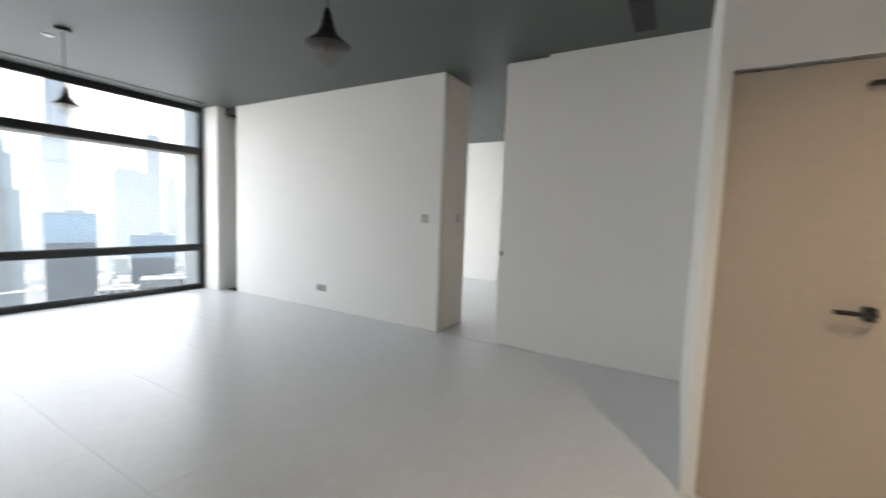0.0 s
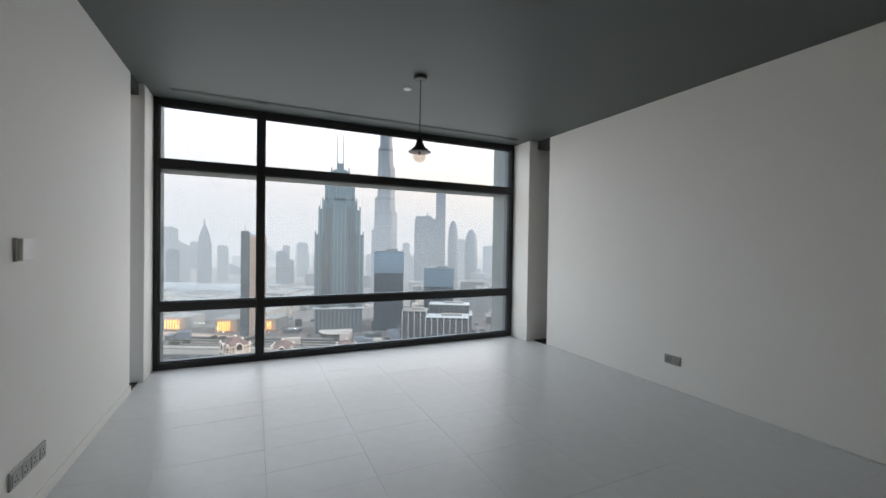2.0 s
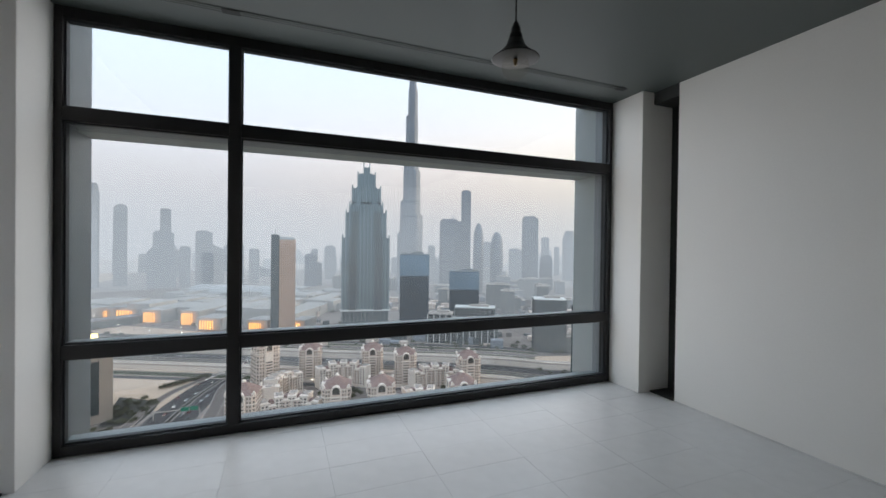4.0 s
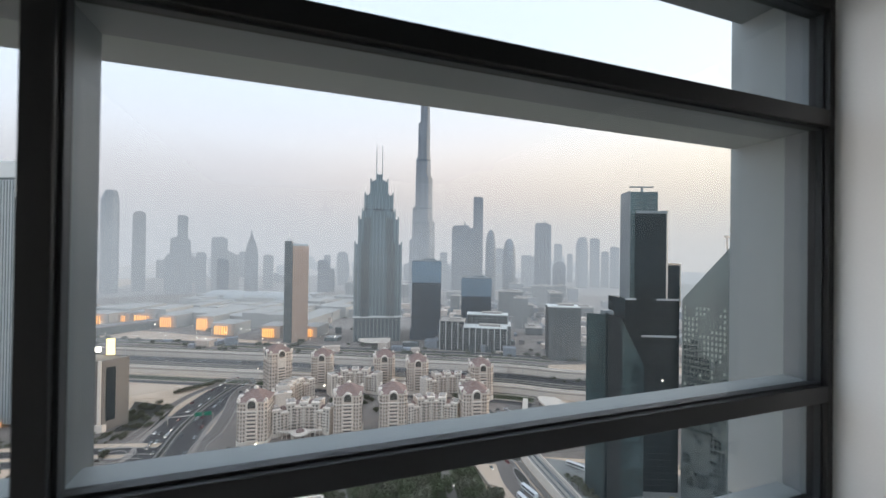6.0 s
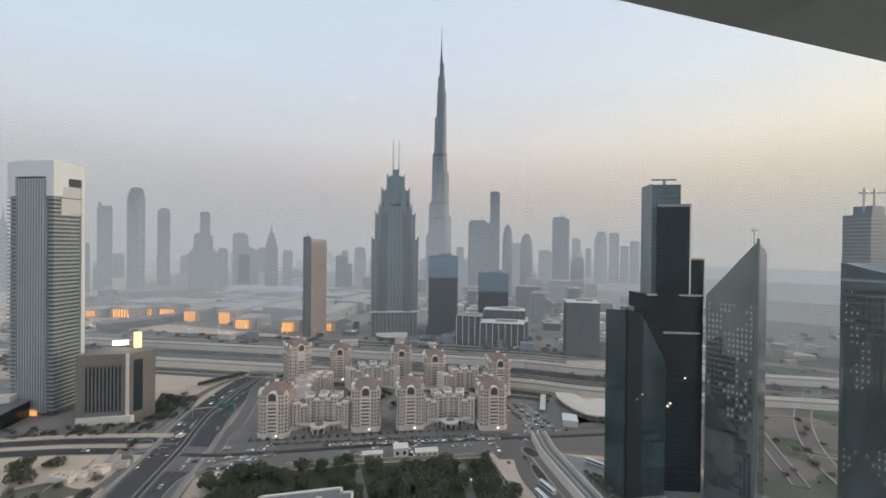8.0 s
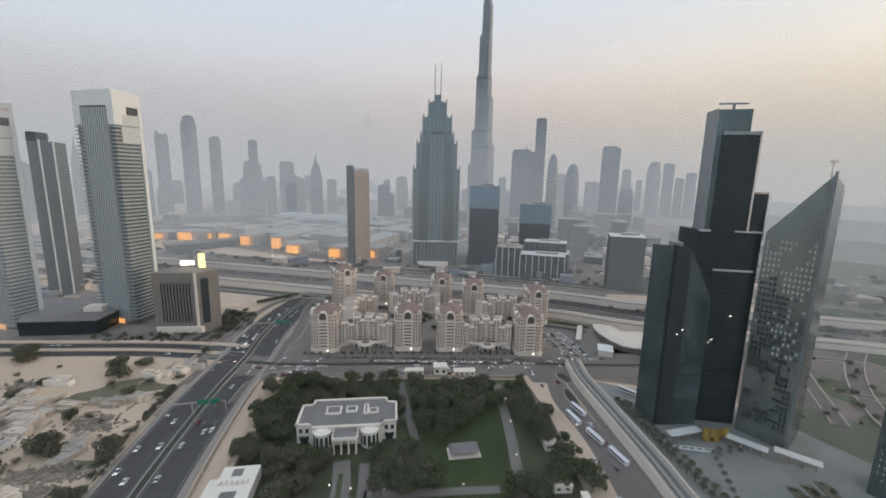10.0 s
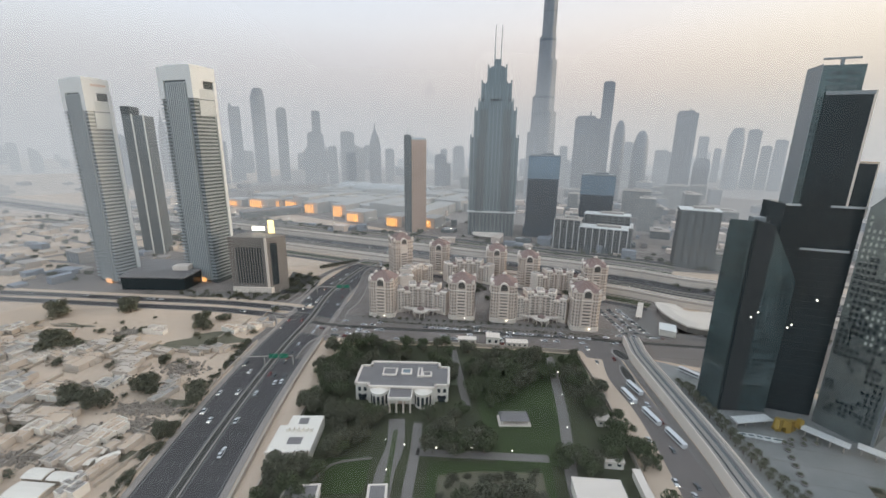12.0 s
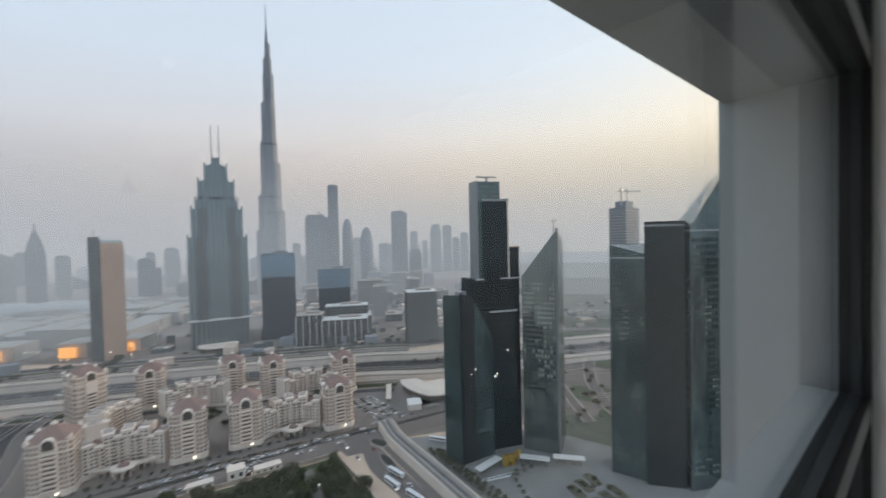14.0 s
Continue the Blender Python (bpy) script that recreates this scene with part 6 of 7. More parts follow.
for poly, tops, nm, lab in (([(248, 131.5), (253.5, 112), (276, 119), (268, 139)], (146, 140, 146, 146), M_GLASSGREY2, "grey glass tower with rows of dark windows"),
                            ([(250, 110.5), (263, 93), (286, 101), (276, 119)], (159.5, 159.5, 160, 160), M_GLASSDARK, "broad black glass tower with a flat top"),
                            ([(262.5, 90), (285, 78), (304, 92), (281, 106)], (156, 190, 186, 156), M_GLASSGREY2, "grey glass tower with a raking sail top")):
    tw = thing("tower", lab, "tower", (0, 0, GROUND), "dark glass towers")
    part("wall", slanted(poly, tops), nm, tw)
    if nm is M_GLASSGREY2:
        for a, b in ((poly[3], poly[0]), (poly[0], poly[1])):
            part("window", face_boxes(lerp(a, b, 0.06), lerp(a, b, 0.94), 8, min(tops) - 6, 9, 36, 0.55, 0.6, 0.15, 0.25, q), M_GLASSDARK, tw, "dark window panels", kind="stuff")
            part("window", face_boxes(lerp(a, b, 0.06), lerp(a, b, 0.94), 8, min(tops) - 6, 9, 36, 0.3, 0.35, 0.22, 0.5, q), M_WINPALE, tw, "pale window panels", kind="stuff")
    else:
        part("floor_line", storeys(poly, 4, 158, 4.1, 0.35, 0.12), M_STEELDARK, tw, "thin floor lines", kind="stuff")
    part("roof_edge", storeys(poly, min(tops) - 3, min(tops), 3, 1.2, 0.3), M_GREYALU, tw, "grey roof edge")
ct = thing("tower", "unfinished concrete tower with cranes on its top", "tower", (0, 0, GROUND), "city towers")
part("wall", Geo().turned(714, 352, 50, 30, 0, 200), M_FAR, ct)
part("core", Geo().turned(714, 352, 26, 20, 200, 212), M_FAR, ct, "bare concrete core")
part("floor_line", storeys(rect(714, 352, 50, 30), 4, 199, 5, 1.0, 1.0), M_CONC, ct, "bare floor slabs", kind="stuff")
for x, a in ((700, 20), (722, -30)):
    part("crane", Geo().turned(x, 350, 2.2, 2.2, 205, 236).turned(x + 6, 350, 44, 1.6, 230, 232, a), M_STEEL, ct, "tower crane")
for x0, y0, x1, y1, h in ((178.5, 184, 200, 185.2, 5), (211.6, 177, 222.5, 161, 5), (227.6, 162, 240, 146, 5)):
    cn = thing("canopy", "long pale flat canopy at the tower foot", "canopy", (0, 0, GROUND), "plaza canopies")
    d = math.hypot(x1 - x0, y1 - y0)
    a = math.degrees(math.atan2(y1 - y0, x1 - x0))
    part("roof", Geo().turned((x0 + x1) / 2, (y0 + y1) / 2, d, 5.5, h, h + 0.6, a), M_CLADWHITE, cn)
    for t in (0.1, 0.37, 0.63, 0.9):
        part("post", Geo().turned(x0 + (x1 - x0) * t, y0 + (y1 - y0) * t, 0.5, 0.5, 0, h), M_CONC, cn)
gs = thing("sculpture", "gold-coloured abstract sculpture on the plaza", "sculpture", (206, 180, GROUND))
for k in range(7):
    part("block", Geo().turned(-6 + 2 * k, q.uniform(-1.5, 1.5), 3.4, 3.0, 0.3 if k % 2 else 3.5, 5.5 + q.uniform(0, 3.5), q.uniform(0, 90), 0.7), M_YELLOW, gs)
for k in range(14):
    px, py = lerp((197, 171), (174, 129), k / 8) if k < 9 else (199 + (k - 9) * 3.6, 172.5 - (k % 2) * 3.4)
    pl = thing("planter", "dark round planter on the pale plaza", "planter", (px, py, GROUND), "plaza planters")
    part("rim", Geo().lathe(0, 0, [(1.6, 0.2), (1.8, 0.9), (1.4, 1.0)], 14), M_ROOFGREY, pl)
    part("plant", Geo().lathe(0, 0, [(1.2, 0.9), (1.0, 1.5), (0.4, 1.9)], 9), M_LEAF2, pl, "low clipped shrub")
strips = Geo()
for k in range(9):
    strips.turned(196 + 0.9 * k, 196 - k * 14, 48, 0.35, GROUND + 0.25, GROUND + 0.29, -20)
for k in range(5):
    tr = thing("water_terrace", "low pale stone terrace with a shallow basin", "terrace", (182 + k * 3.2, 178 - k * 1.4, GROUND), "plaza terraces", turn=-14)
    part("step", Geo().turned(0, 0, 8.5 - k * 0.6, 2.4, 0.25, 0.7 + 0.12 * k), M_CLADWHITE, tr)
    part("basin", Geo().turned(0, 0, 6.5 - k * 0.6, 1.3, 0.7 + 0.12 * k, 0.74 + 0.12 * k), M_GLASSBLUE, tr, "shallow water basin")
part("paving_band", strips, M_PAVEDARK, plaza, "darker paving bands", kind="stuff")
for k in range(6):
    bed = structure("lawn", Geo().turned(212 + (k % 3) * 9, 135 - (k // 3) * 16, 6, 13, GROUND + 0.2, GROUND + 0.5, -20), M_SCRUB, "planted bed on the plaza", "ground")
    for _ in range(4):
        plant_far(BUSHES[0], 212 + (k % 3) * 9 + rng.uniform(-2, 2), 135 - (k // 3) * 16 + rng.uniform(-5, 5), rng.uniform(0.3, 0.55))
wr = thing("pavilion", "low crescent building with a cream sweeping roof", "pavilion", (0, 0, GROUND))
RIM = [(234, 356), (229, 346), (226, 331), (226.5, 315), (230, 301), (238, 295), (250, 292), (266, 300), (274, 318), (268, 330), (252, 330), (246, 338), (250, 349)]
part("wall", Geo().prism([lerp(p, (246, 318), 0.07) for p in RIM], 0, 5.2), M_BROWN, wr, "dark glazed drum")
part("roof", Geo().prism(RIM, 5.2, 6.4, [lerp(p, (246, 318), 0.02) for p in RIM]), M_CREAMROOF, wr, "cream sweeping roof")
part("roof_crown", Geo().prism([lerp(p, (246, 318), 0.12) for p in RIM], 6.4, 7.6, [lerp(p, (246, 318), 0.4) for p in RIM]), M_CREAMROOF, wr, "raised middle of the roof")
shed = thing("canopy", "long white canopy over the car park", "canopy", (212, 343, GROUND), "car park canopies", turn=58)
part("roof", Geo().turned(0, 0, 40, 5, 3.2, 3.7), M_CREAMROOF, shed)
for k in range(6):
    part("post", Geo().turned(-18 + 7.2 * k, 0, 0.4, 0.4, 0, 3.2), M_CONC, shed)
for x, y, w, d, h, a in ((213, 301, 12, 15, 5, -30), (262, 285, 22, 14, 5, -30), (275, 260, 18, 24, 6, -30)):
    sh = thing("low_building", "low pale flat-roofed commercial building", "building", (x, y, GROUND), "low commercial buildings", turn=a)
    part("wall", Geo().turned(0, 0, w, d, 0, h), M_WHITEWALL, sh)
    part("roof", Geo().turned(0, 0, w + 0.6, d + 0.6, h, h + 0.5), M_CLADWHITE, sh, "white roof")
for lx, m, nm in (([(240, 262), (300, 250), (420, 330), (520, 420)], M_ROADPALE, "sweeping grey slip road"), ([(300, 330), (360, 250), (420, 130), (460, 0)], M_ROADPALE, "pale straight road beyond the towers"), ([(330, 330), (390, 300), (440, 320), (420, 370), (360, 380), (330, 350)], M_ROADPALE, "curving interchange ramp"),
                  ([(420, 420), (520, 330), (640, 330), (900, 430)], M_ROADPALE, "wide grey road beyond the towers")):
    road("road", nm, smooth_line(lx), 12, m, 0.22 + 0.03 * len(nm) % 0.1, (), (-5.5, 5.5))
for cx, cy, r in ((392, 335, 26), (470, 260, 30), (360, 210, 24), (520, 350, 40), (312, 232, 17), (330, 170, 15), (300, 268, 12)):
    structure("lawn", Geo().lathe(cx, cy, [(r, GROUND), (r, GROUND + 0.12)], 24), M_GRASSDRY, "dull green verge inside the interchange", "ground")

for lx, w in (([(300, 178), (352, 240), (400, 290), (440, 330)], 9), ([(302, 120), (346, 190), (420, 250), (520, 300)], 12), ([(350, 240), (390, 262), (430, 235), (420, 200), (380, 190), (346, 214)], 7), ([(420, 180), (520, 240), (700, 300), (950, 330)], 14), ([(470, 120), (640, 200), (900, 260), (1300, 300)], 11), ([(560, 400), (660, 300), (720, 180), (760, 0)], 12)):
    rd = structure("road", band(smooth_line(lx), w, 0.2 + w * 0.004), M_ROADPALE, "pale grey road curving through the interchange", "road")
    for e in (-1, 1):
        part("kerb", band(smooth_line(lx), 0.9, 0.8, e * w / 2), M_VIADUCT, rd, "pale kerb")
traffic(smooth_line([(420, 180), (520, 240), (700, 300), (950, 330)]), (-4, 4), 10, 500, 14)
outskirts = {M_SANDHOUSE: Geo(), M_FARPALE: Geo(), M_CONC: Geo(), M_WALLSAND: Geo()}
for _ in range(650):
    x, y = (rng.uniform(-1000, -330), rng.uniform(430, 1000)) if rng.random() < 0.6 else (rng.uniform(430, 1500), rng.uniform(60, 700))
    if abs(y - (548 - 0.47 * x)) < 90 or (x > 0 and y > 300 + 0.25 * x):
        continue
    s = rng.uniform(6, 24)
    rng.choice(list(outskirts.values())).turned(x, y, s, s * rng.uniform(0.3, 1.0), GROUND, GROUND + rng.uniform(1.5, 8), rng.choice((-26, 64, -10)))
for m, g in outskirts.items():
    tagged(part("low_buildings", g, m, None), "scattered low sheds and walls on the dusty outskirts", "buildings", kind="stuff")
for _ in range(170):
    plant_far(BUSHES[1], rng.uniform(-900, -330), rng.uniform(420, 900), rng.uniform(0.4, 1.1))
for _ in range(120):
    plant_far(BUSHES[1], rng.uniform(430, 1300), rng.uniform(40, 500), rng.uniform(0.5, 1.3))
for pts, w in (([(-1200, 640), (-700, 560), (-420, 520), (-330, 470)], 9), ([(-900, 800), (-560, 660), (-380, 560)], 7), ([(-560, 420), (-500, 520), (-430, 640), (-400, 760)], 8)):
    structure("road", band(smooth_line(pts), w, 0.14), M_ROADPALE, "dusty grey track across the sandy lots", "road")

# ---- mid city ----
def office(x, y, w, d, h, m, label, turn=-28, fins=M_GREYALU, name="office_building", n=6, lines=None):
    t = thing(name, label, "office", (x, y, GROUND), "mid-distance buildings", turn=turn)
    part("wall", Geo().turned(0, 0, w, d, 0, h), m, t)
    part("roof", Geo().turned(0, 0, w + 1, d + 1, h, h + 1.2), M_CLADWHITE if n > 4 else M_CONC, t, "pale roof edge")
    part("roof_plant", Geo().turned(w * 0.1, d * 0.1, w * 0.5, d * 0.4, h + 1.2, h + 4), M_CONC, t, "grey roof plant")
    g = Geo()
    for i in range(n + 1):
        xx = -w / 2 + w * i / n
        g.box(xx - 0.5, -d / 2 - 0.7, 0, xx + 0.5, -d / 2 + 0.1, h)
    for i in range(4):
        yy = -d / 2 + d * i / 3
        g.box(-w / 2 - 0.7, yy - 0.5, 0, -w / 2 + 0.1, yy + 0.5, h)
    part("fin", g, fins, t, "pale upright fins", kind="stuff")
    part("floor_line", storeys(rect(0, 0, w, d), 3.5, h, 4, 0.5, 0.2), lines or M_CONC, t, "thin floor lines", kind="stuff")
    return t


office(279, 572, 66, 30, 36, M_GLASSDARK, "dark glass office block framed in white fins", n=7, fins=M_CLADWHITE)
office(236, 600, 38, 30, 44, M_GLASSDARK, "dark glass office block framed in white fins", n=4, fins=M_CLADWHITE)
office(302, 612, 66, 26, 49, M_GLASSDARK, "dark glass office block framed in white fins", n=8)
office(366, 496, 44, 32, 75, M_GLASSGREY, "dark glazed office tower with a pale roof edge", n=5, fins=M_STEELDARK, lines=M_STEELDARK)
office(386, 482, 60, 24, 22, M_GLASSGREY, "low grey glazed office wing", n=3)
office(310, 600, 50, 40, 34, M_GLASSGREY, "grey glazed office block", n=5)
def blue_tower(x, y, w, d, h, split, turn):
    """Dark blue curtain-walled tower; sky reflected in its upper floors is put into paler blue."""
    t = thing("office_building", "dark blue glass tower, upper floors coloured as reflected sky", "office", (x, y, GROUND), "mid-distance buildings", turn=turn)
    part("wall", Geo().turned(0, 0, w, d, 0, h), M_NAVY, t, "dark blue glass wall")
    part("upper_glass", Geo().turned(0, 0, w + 1, d + 1, split, h - 0.5), M_SKYREFLECT, t, "upper glass in the pale blue of reflected sky")
    part("roof", Geo().turned(0, 0, w * 0.96, d * 0.96, h, h + 1.5), M_GREYALU, t, "grey roof edge")
    part("roof_plant", Geo().turned(w * 0.1, 0, w * 0.4, d * 0.4, h + 1.5, h + 5), M_GREYALU, t, "grey roof plant")
    g = Geo()
    for i in range(11):
        xx = -w / 2 + w * i / 10
        g.box(xx - 0.15, -d / 2 - 0.7, 0, xx + 0.15, -d / 2 + 0.1, h)
    part("mullion", g, M_STEELDARK, t, "thin dark mullions", kind="stuff")
    part("floor_line", storeys(rect(0, 0, w, d), 4, h, 8, 0.4, 0.4), M_STEELDARK, t, "thin dark floor lines", kind="stuff")
    part("base", Geo().turned(0, -d * 0.2, w * 1.12, d * 0.9, 0, 16), M_NAVY, t, "broader dark glazed base")
    return t


blue_tower(219, 690, 50, 40, 135, 98, -17)
blue_tower(331, 722, 56, 40, 102, 68, -24)
district = random.Random(11)
for k in range(95):
    x, y = district.uniform(-300, 900), district.uniform(640, 1700)
    h, w, d = district.choice((12, 16, 22, 28, 40, 60)), district.uniform(22, 60), district.uniform(20, 45)
    if x < 60 + (y - 640) * -0.45 or abs(x - 0.31 * y) < 30 and y < 900 or 40 < x < 360 and y < 790 or x < 0.12 * y:
        continue
    office(x, y, w, d, h, district.choice((M_GLASSGREY, M_FAR, M_FARPALE, M_GLASSGREY)), "grey mid-rise block in the hazy district", turn=district.choice((-28, 62)), n=4)

# shopping mall: long pale roofs with lit orange fronts
ml = thing("shopping_mall", "sprawling pale shopping mall with glowing orange fronts", "mall", (0, 0, GROUND))
u = Vector((0.869, -0.495))
v = Vector((0.495, 0.869))
o = Vector((-400, 1000))
mall_rng = random.Random(3)
for k in range(11):
    deep = mall_rng.uniform(70, 130)
    c = o + u * (k * 44) + v * (38 + deep / 2)
    part("wall", Geo().turned(c.x, c.y, 50, deep, 0, mall_rng.uniform(20, 30), -29.7), M_MALL, ml, "pale mall wall")
for k in range(60):
    c = o + u * rng.uniform(-60, 480) + v * rng.uniform(120, 520)
    h = rng.uniform(16, 27)
    part("roof", Geo().turned(c.x, c.y, rng.uniform(30, 80), rng.uniform(30, 70), 0, h, -35 + rng.choice((0, 12))), M_MALL, ml, "pale grey mall roof")
for k in range(5):
    c = o + u * (40 + k * 60) + v * 330
    part("dome", Geo().lathe(c.x, c.y, [(38, 0), (36, 24), (28, 32), (14, 37), (2, 38)], 18), M_CLAD, ml, "pale domed roof", smooth=True)
for x, y, w, h in ((-372, 972, 34, 15), (-292, 973, 31, 12), (-231, 898, 21, 17), (-161, 849, 20, 20), (-122, 794, 24, 14), (-43, 748, 20, 14), (21, 736, 15, 12), (-440, 1005, 30, 9), (-330, 985, 16, 12)):
    part("wall", Geo().turned(x + 14, y + 24, w * 1.9, 44, 0, h + 7, -29.7), M_MALL, ml, "pale mall wing")
    lit = part("lit_front", Geo().turned(x, y, w, 3, 3, 3 + h, -29.7), M_LAMPWARM, ml, "glowing orange shop front")
    bars = Geo()
    for k in range(6):
        s = (k / 5 - 0.5) * w
        bars.turned(x + s * 0.869 - 0.8, y - s * 0.495 - 1.6, w * 0.045, 1.0, 2, 4 + h, -29.7)
    part("mullion", bars, M_BROWN, lit, "dark upright mullions", kind="stuff")
dl = thing("low_building", "long dark flat-roofed building beside the mall", "building", (-300, 880, GROUND), turn=38)
part("wall", Geo().turned(0, 0, 130, 30, 0, 13), M_GLASSGREY, dl)
part("roof", Geo().turned(0, 0, 132, 32, 13, 14.5), M_ROOFGREY, dl, "dark flat roof")
for k in range(60):
    c = o + u * rng.uniform(-120, 560) - v * rng.uniform(5, 120)
    lp = thing("street_lamp", "lit street lamp near the mall", "street lamp", (c.x, c.y, GROUND), "street lamps")
    part("post", Geo().lathe(0, 0, [(0.3, 0), (0.2, 11)], 6), M_STEEL, lp)
    part("lamp", Geo().turned(0, 0, 1.3, 0.6, 11, 11.4), M_LAMPWHITE, lp, "lit lamp head")

low = {M_FARPALE: Geo(), M_CREAM: Geo(), M_ROOFGREY: Geo(), M_GLASSGREY: Geo()}
for _ in range(520):
    x, y = rng.uniform(-250, 700), rng.uniform(430, 1100)
    off = y - (548 - 0.47 * x)
    if off < 95 or abs(x - 136) < 60 and y > 640 or (x < 60 and off > 130):
        continue
    s = rng.uniform(7, 26)
    rng.choice(list(low.values())).turned(x, y, s, s * rng.uniform(0.4, 1.0), GROUND, GROUND + rng.uniform(3, 13), -26 + rng.choice((0, 0, 90, 20)))
for m, g in low.items():
    tagged(part("low_buildings", g, m, None), "clutter of small low flat roofs in the hazy district", "buildings", kind="stuff")
poles = Geo()
for k in range(70):
    p = along(ARTERY, 640 + k * 16, rng.choice((-30, 0, 30)))
    if p:
        poles.turned(p[0], p[1], 0.5, 0.5, GROUND, GROUND + 13).turned(p[0], p[1], 5, 0.4, GROUND + 13, GROUND + 13.4, 30)
tagged(part("street_lamps", poles, M_STEEL, None), "slim grey lamp posts along the artery", "street lamps", kind="stuff")

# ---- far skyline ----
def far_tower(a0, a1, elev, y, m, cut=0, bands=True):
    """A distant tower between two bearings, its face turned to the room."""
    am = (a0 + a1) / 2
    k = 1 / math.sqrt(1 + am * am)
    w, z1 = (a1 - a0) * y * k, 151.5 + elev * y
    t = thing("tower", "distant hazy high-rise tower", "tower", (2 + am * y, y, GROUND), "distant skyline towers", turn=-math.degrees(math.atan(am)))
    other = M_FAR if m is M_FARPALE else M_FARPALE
    if cut == 1:      # sloping top
        part("wall", slanted(rect(0, 0, w, w * 0.7), (z1, z1 - w * 0.5, z1 - w * 0.5, z1)), m, t)
    elif cut == 2:    # rounded blade
        part("wall", Geo().lathe(0, 0, [(w * 0.44, 0), (w * 0.5, z1 * 0.55), (w * 0.46, z1 * 0.82), (w * 0.34, z1 * 0.93), (w * 0.18, z1 * 0.985), (w * 0.06, z1)], 14), m, t, smooth=True)
    elif cut == 3:    # stepped with a spire
        for f, g, h in ((1, 0, 0.70), (0.82, 0.70, 0.80), (0.62, 0.80, 0.88), (0.36, 0.88, 0.94)):
            part("tier", Geo().turned(0, 0, w * f, w * f, z1 * g, z1 * h), m, t)
        part("spire", Geo().turned(0, 0, w * 0.2, w * 0.2, z1 * 0.94, z1 * 1.10, 0, 0.08), m, t)
    elif cut == 4:    # two horns over a set-in top
        part("wall", Geo().turned(0, 0, w, w * 0.8, 0, z1 - w * 0.5), m, t)
        for f, h in ((-0.32, 0), (0.34, -w * 0.22)):
            part("horn", Geo().turned(w * f, 0, w * 0.3, w * 0.6, z1 - w * 0.5, z1 + h, 0, 0.55), m, t)
        part("top", Geo().turned(0, 0, w * 0.5, w * 0.5, z1 - w * 0.5, z1 - w * 0.28), other, t, "set-in top floors")
    elif cut == 5:    # rounded crown with a darker spine
        part("wall", Geo().prism(lobed(0, 0, w, w * 0.8, 18, 0.03), 0, z1 - w * 0.6), m, t)
        part("crown", Geo().prism(lobed(0, 0, w * 0.92, w * 0.7, 18, 0.03), z1 - w * 0.6, z1 - w * 0.1, lobed(w * 0.05, 0, w * 0.72, w * 0.6, 18, 0.03)), m, t)
        part("crown", Geo().prism(lobed(w * 0.05, 0, w * 0.6, w * 0.5, 18, 0.03), z1 - w * 0.1, z1), m, t)
        part("spine", Geo().box(w * 0.12, -w * 0.43, 0, w * 0.40, -w * 0.3, z1 - w * 0.5), other, t, "pale upright spine")
    elif cut == 6:    # arched top
        top = [(w / 2 * math.cos(math.pi * i / 10), z1 - w * 0.55 + w * 0.55 * math.sin(math.pi * i / 10) * (1 - 0.25 * i / 10)) for i in range(11)]
        pts = [(w / 2, 0)] + top + [(-w / 2, 0)]
        g, n = Geo(), len(pts)
        g.v = [(x, -w * 0.35, z) for x, z in pts] + [(x, w * 0.35, z) for x, z in pts]
        g.f = [tuple(range(n - 1, -1, -1)), tuple(range(n, 2 * n))] + [(i, (i + 1) % n, n + (i + 1) % n, n + i) for i in range(n)]
        part("wall", g, m, t)
    else:
        part("wall", Geo().turned(0, 0, w, w * 0.8, 0, z1 - w * 0.12), m, t)
        part("crown", Geo().turned(-w * 0.06, 0, w * 0.72, w * 0.6, z1 - w * 0.12, z1), m, t)
        part("roof_mast", Geo().turned(w * 0.1, 0, w * 0.05, w * 0.05, z1, z1 + w * 0.2), m, t)
    if bands and cut in (0, 1, 6):
        g = Geo()
        for i in range(4):
            x = w * (-0.36 + 0.22 * i)
            g.box(x, -w * 0.43, 4, x + w * 0.05, -w * 0.3, z1 - w * 0.75)
        part("pier", g, other, t, "upright piers", kind="stuff")
    part("floor_line", storeys(rect(0, 0, w * 0.96, w * 0.76), 6, z1 * 0.7, 11, 1.6, w * 0.04), other, t, "floor bands", kind="stuff")
    return t


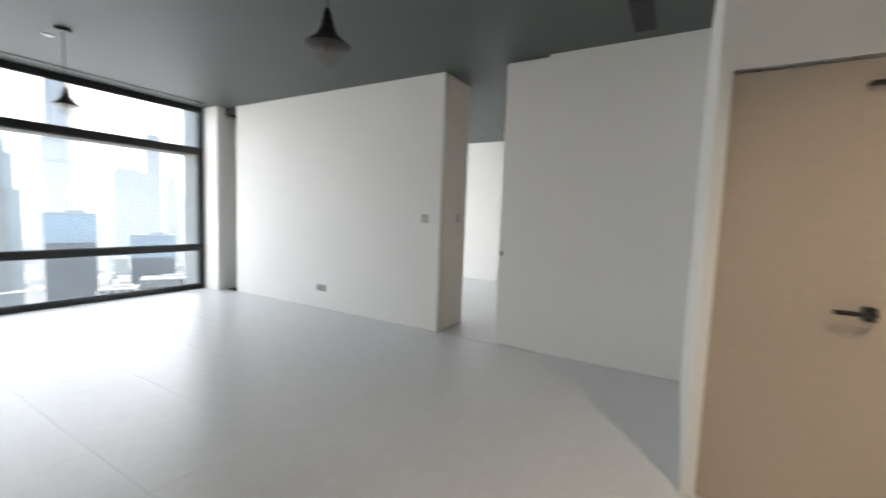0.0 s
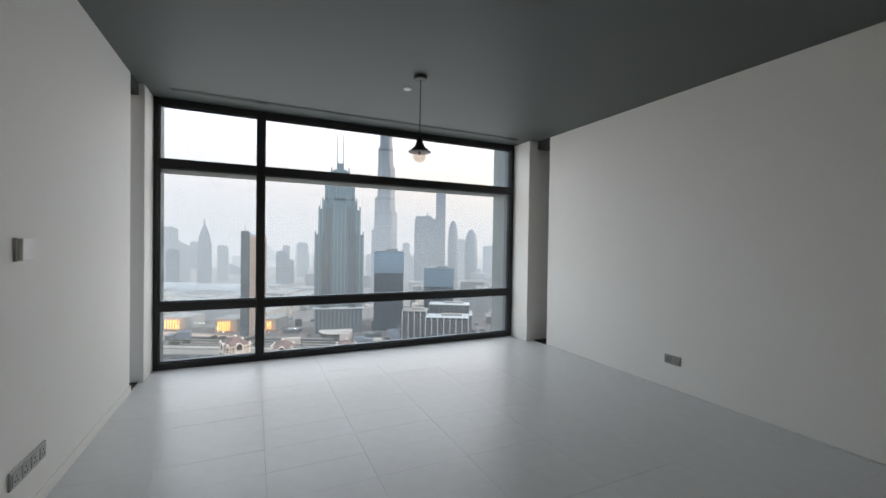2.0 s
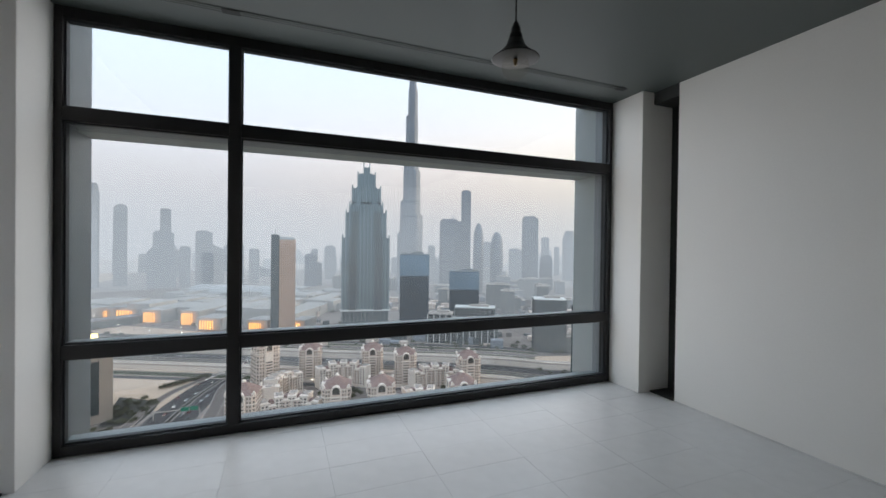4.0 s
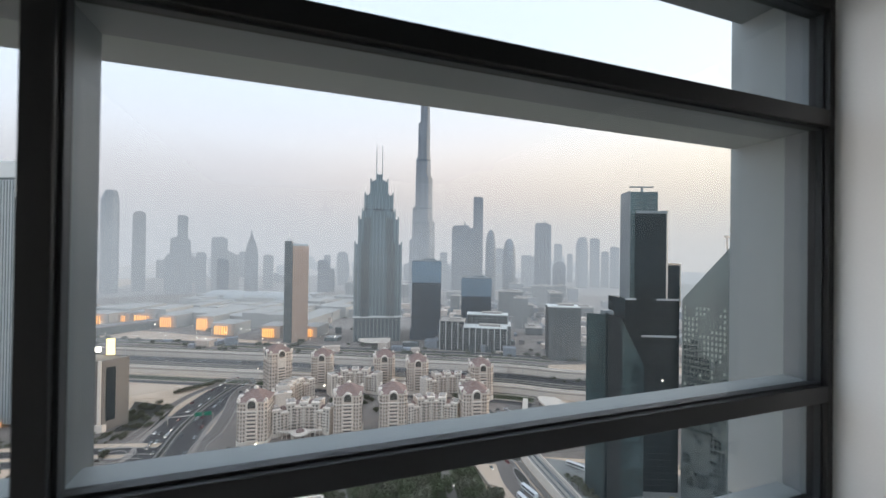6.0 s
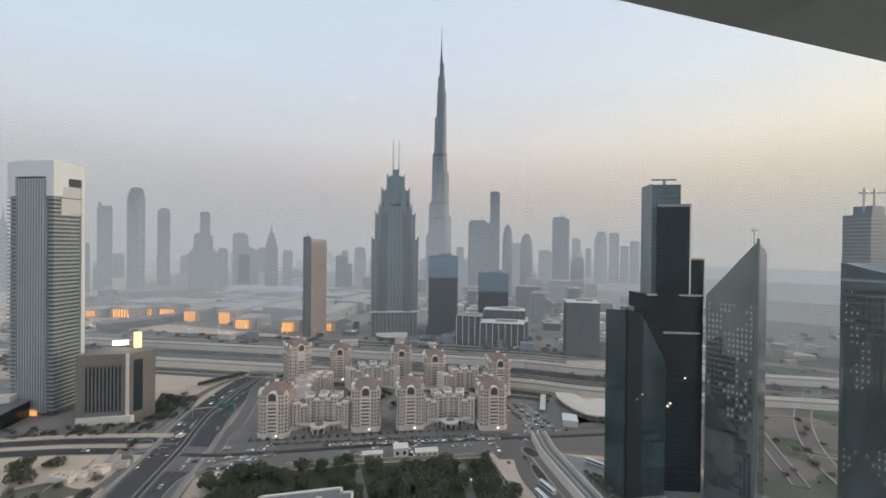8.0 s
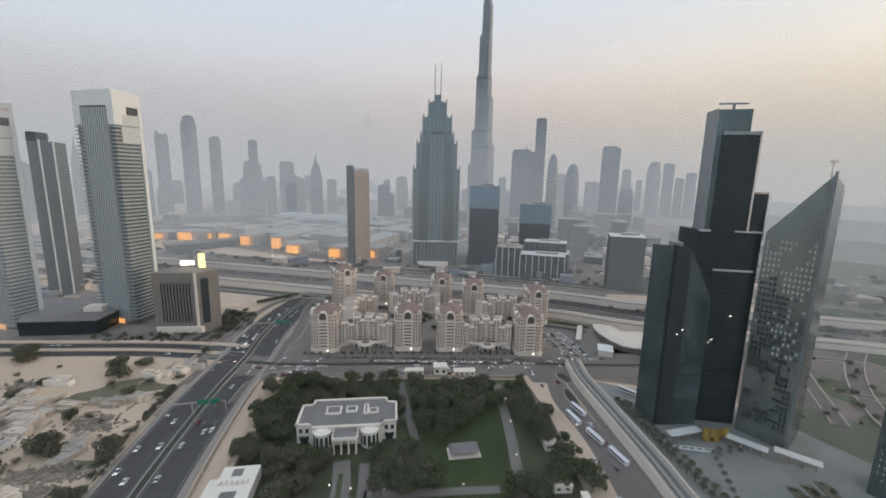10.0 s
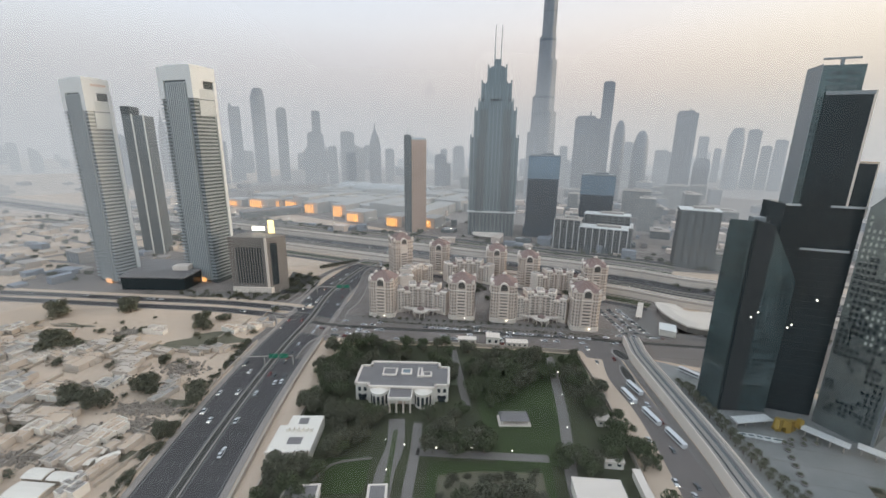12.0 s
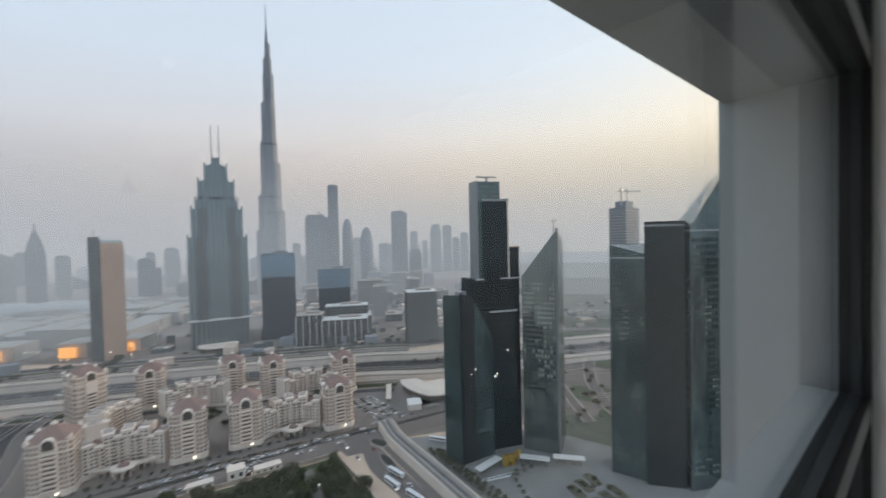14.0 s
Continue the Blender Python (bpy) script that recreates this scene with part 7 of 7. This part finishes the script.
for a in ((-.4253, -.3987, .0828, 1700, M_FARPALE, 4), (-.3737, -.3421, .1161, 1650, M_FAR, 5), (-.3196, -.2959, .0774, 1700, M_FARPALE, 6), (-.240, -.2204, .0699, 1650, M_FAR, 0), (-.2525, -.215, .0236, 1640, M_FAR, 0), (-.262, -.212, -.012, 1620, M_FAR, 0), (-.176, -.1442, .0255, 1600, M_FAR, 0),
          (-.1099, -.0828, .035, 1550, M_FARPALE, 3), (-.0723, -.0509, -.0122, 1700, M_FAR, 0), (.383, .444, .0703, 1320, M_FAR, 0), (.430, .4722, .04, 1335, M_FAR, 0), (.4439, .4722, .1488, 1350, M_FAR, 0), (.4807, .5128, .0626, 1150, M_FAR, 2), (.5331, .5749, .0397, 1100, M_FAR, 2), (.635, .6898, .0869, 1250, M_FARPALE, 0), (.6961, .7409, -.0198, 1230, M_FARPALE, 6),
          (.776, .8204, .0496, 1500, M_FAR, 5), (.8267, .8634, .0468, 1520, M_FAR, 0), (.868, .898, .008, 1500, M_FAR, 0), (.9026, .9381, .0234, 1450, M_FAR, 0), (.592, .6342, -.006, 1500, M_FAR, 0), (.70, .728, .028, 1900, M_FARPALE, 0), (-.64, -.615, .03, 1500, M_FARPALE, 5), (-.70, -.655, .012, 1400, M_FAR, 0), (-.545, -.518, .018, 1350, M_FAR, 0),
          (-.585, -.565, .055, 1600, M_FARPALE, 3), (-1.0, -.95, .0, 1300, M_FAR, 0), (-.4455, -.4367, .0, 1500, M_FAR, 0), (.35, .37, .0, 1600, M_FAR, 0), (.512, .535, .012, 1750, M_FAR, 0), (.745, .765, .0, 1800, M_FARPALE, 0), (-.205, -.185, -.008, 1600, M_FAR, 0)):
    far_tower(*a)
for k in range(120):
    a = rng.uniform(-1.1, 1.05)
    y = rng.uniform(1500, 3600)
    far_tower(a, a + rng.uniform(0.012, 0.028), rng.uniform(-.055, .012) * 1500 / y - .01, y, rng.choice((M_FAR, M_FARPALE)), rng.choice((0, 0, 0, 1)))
for k in range(60):
    x, y = rng.uniform(-1300, -330), rng.uniform(520, 1500)
    if abs(y - 880 - (x + 700) * -0.48) < 90:
        continue
    office(x, y, rng.uniform(16, 50), rng.uniform(14, 40), rng.choice((5, 7, 9, 14)), rng.choice((M_FARPALE, M_SANDHOUSE)), "low pale building on the sandy outskirts", n=4)

# ---- glowing sheets that stand in for dust haze over the distance ----
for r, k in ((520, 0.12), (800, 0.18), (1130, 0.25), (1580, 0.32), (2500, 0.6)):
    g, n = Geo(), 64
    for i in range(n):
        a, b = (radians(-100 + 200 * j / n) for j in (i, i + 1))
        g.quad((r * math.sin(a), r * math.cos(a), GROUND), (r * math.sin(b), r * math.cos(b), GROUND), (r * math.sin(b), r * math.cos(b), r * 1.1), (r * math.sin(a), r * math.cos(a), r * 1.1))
    structure("backdrop", g, haze("haze_glow_sheet", k, r), "glowing see-through sheet standing in for distant haze", "haze").visible_shadow = False

tagged(part("shrubs", far_green, M_LEAF2, None), "dusty grey-green shrubs scattered over the city lots", "shrubs", kind="stuff")

g, n, r = Geo(), 64, 4300
for i in range(n):
    a, b = (radians(-110 + 220 * j / n) for j in (i, i + 1))
    g.quad((r * math.sin(a), r * math.cos(a), GROUND), (r * math.sin(b), r * math.cos(b), GROUND), (r * math.sin(b), r * math.cos(b), 4200), (r * math.sin(a), r * math.cos(a), 4200))
structure("backdrop", g, dusk_glow("afterglow"), "pale rosy and peach afterglow low in the dusk sky", "sky").visible_shadow = False

# ---- floor tiles ----
TW, TL, GAP = 0.630, 0.315, 0.0008
floor = structure("floor", Geo().box(-0.6, YB - 0.2, -0.25, XF + 0.2, 0.02, -0.0035), M_GROUT, "pale grey porcelain tiled floor with thin joints", "floor")
MESHES = {}
x = -0.13
while x < W:
    x0, x1 = max(x, 0.0), min(x + TW, W)
    y = -0.125 - TL * 28
    while y < 0.0:
        y0, y1 = y, min(y + TL, -0.02)
        key = (round(x1 - x0, 3), round(y1 - y0, 3))
        if key not in MESHES:
            w, d = x1 - x0 - GAP, y1 - y0 - GAP
            MESHES[key] = mesh_of("tile", Geo().prism([(0, 0), (w, 0), (w, d), (0, d)], -0.0035, 0, [(0.0004, 0.0004), (w - 0.0004, 0.0004), (w - 0.0004, d - 0.0004), (0.0004, d - 0.0004)]), M_TILE)
        if x1 - x0 > 0.02 and y1 - y0 > 0.02:
            t = new("tile", MESHES[key])
            t.location = (x0 + GAP / 2, y0 + GAP / 2, rng.uniform(-0.0004, 0.0003))
            t.parent = floor
        y += TL
    x += TW
rest = Geo()
x = W
while x < XF:
    y = YB
    while y < -0.02:
        rest.box(x + 0.001, y + 0.001, -0.0035, min(x + TW, XF) - 0.001, min(y + TL, -0.02) - 0.001, 0)
        y += TL
    x += TW
part("tile", rest, M_TILE, floor, "pale porcelain tiles of the next room", kind="stuff")
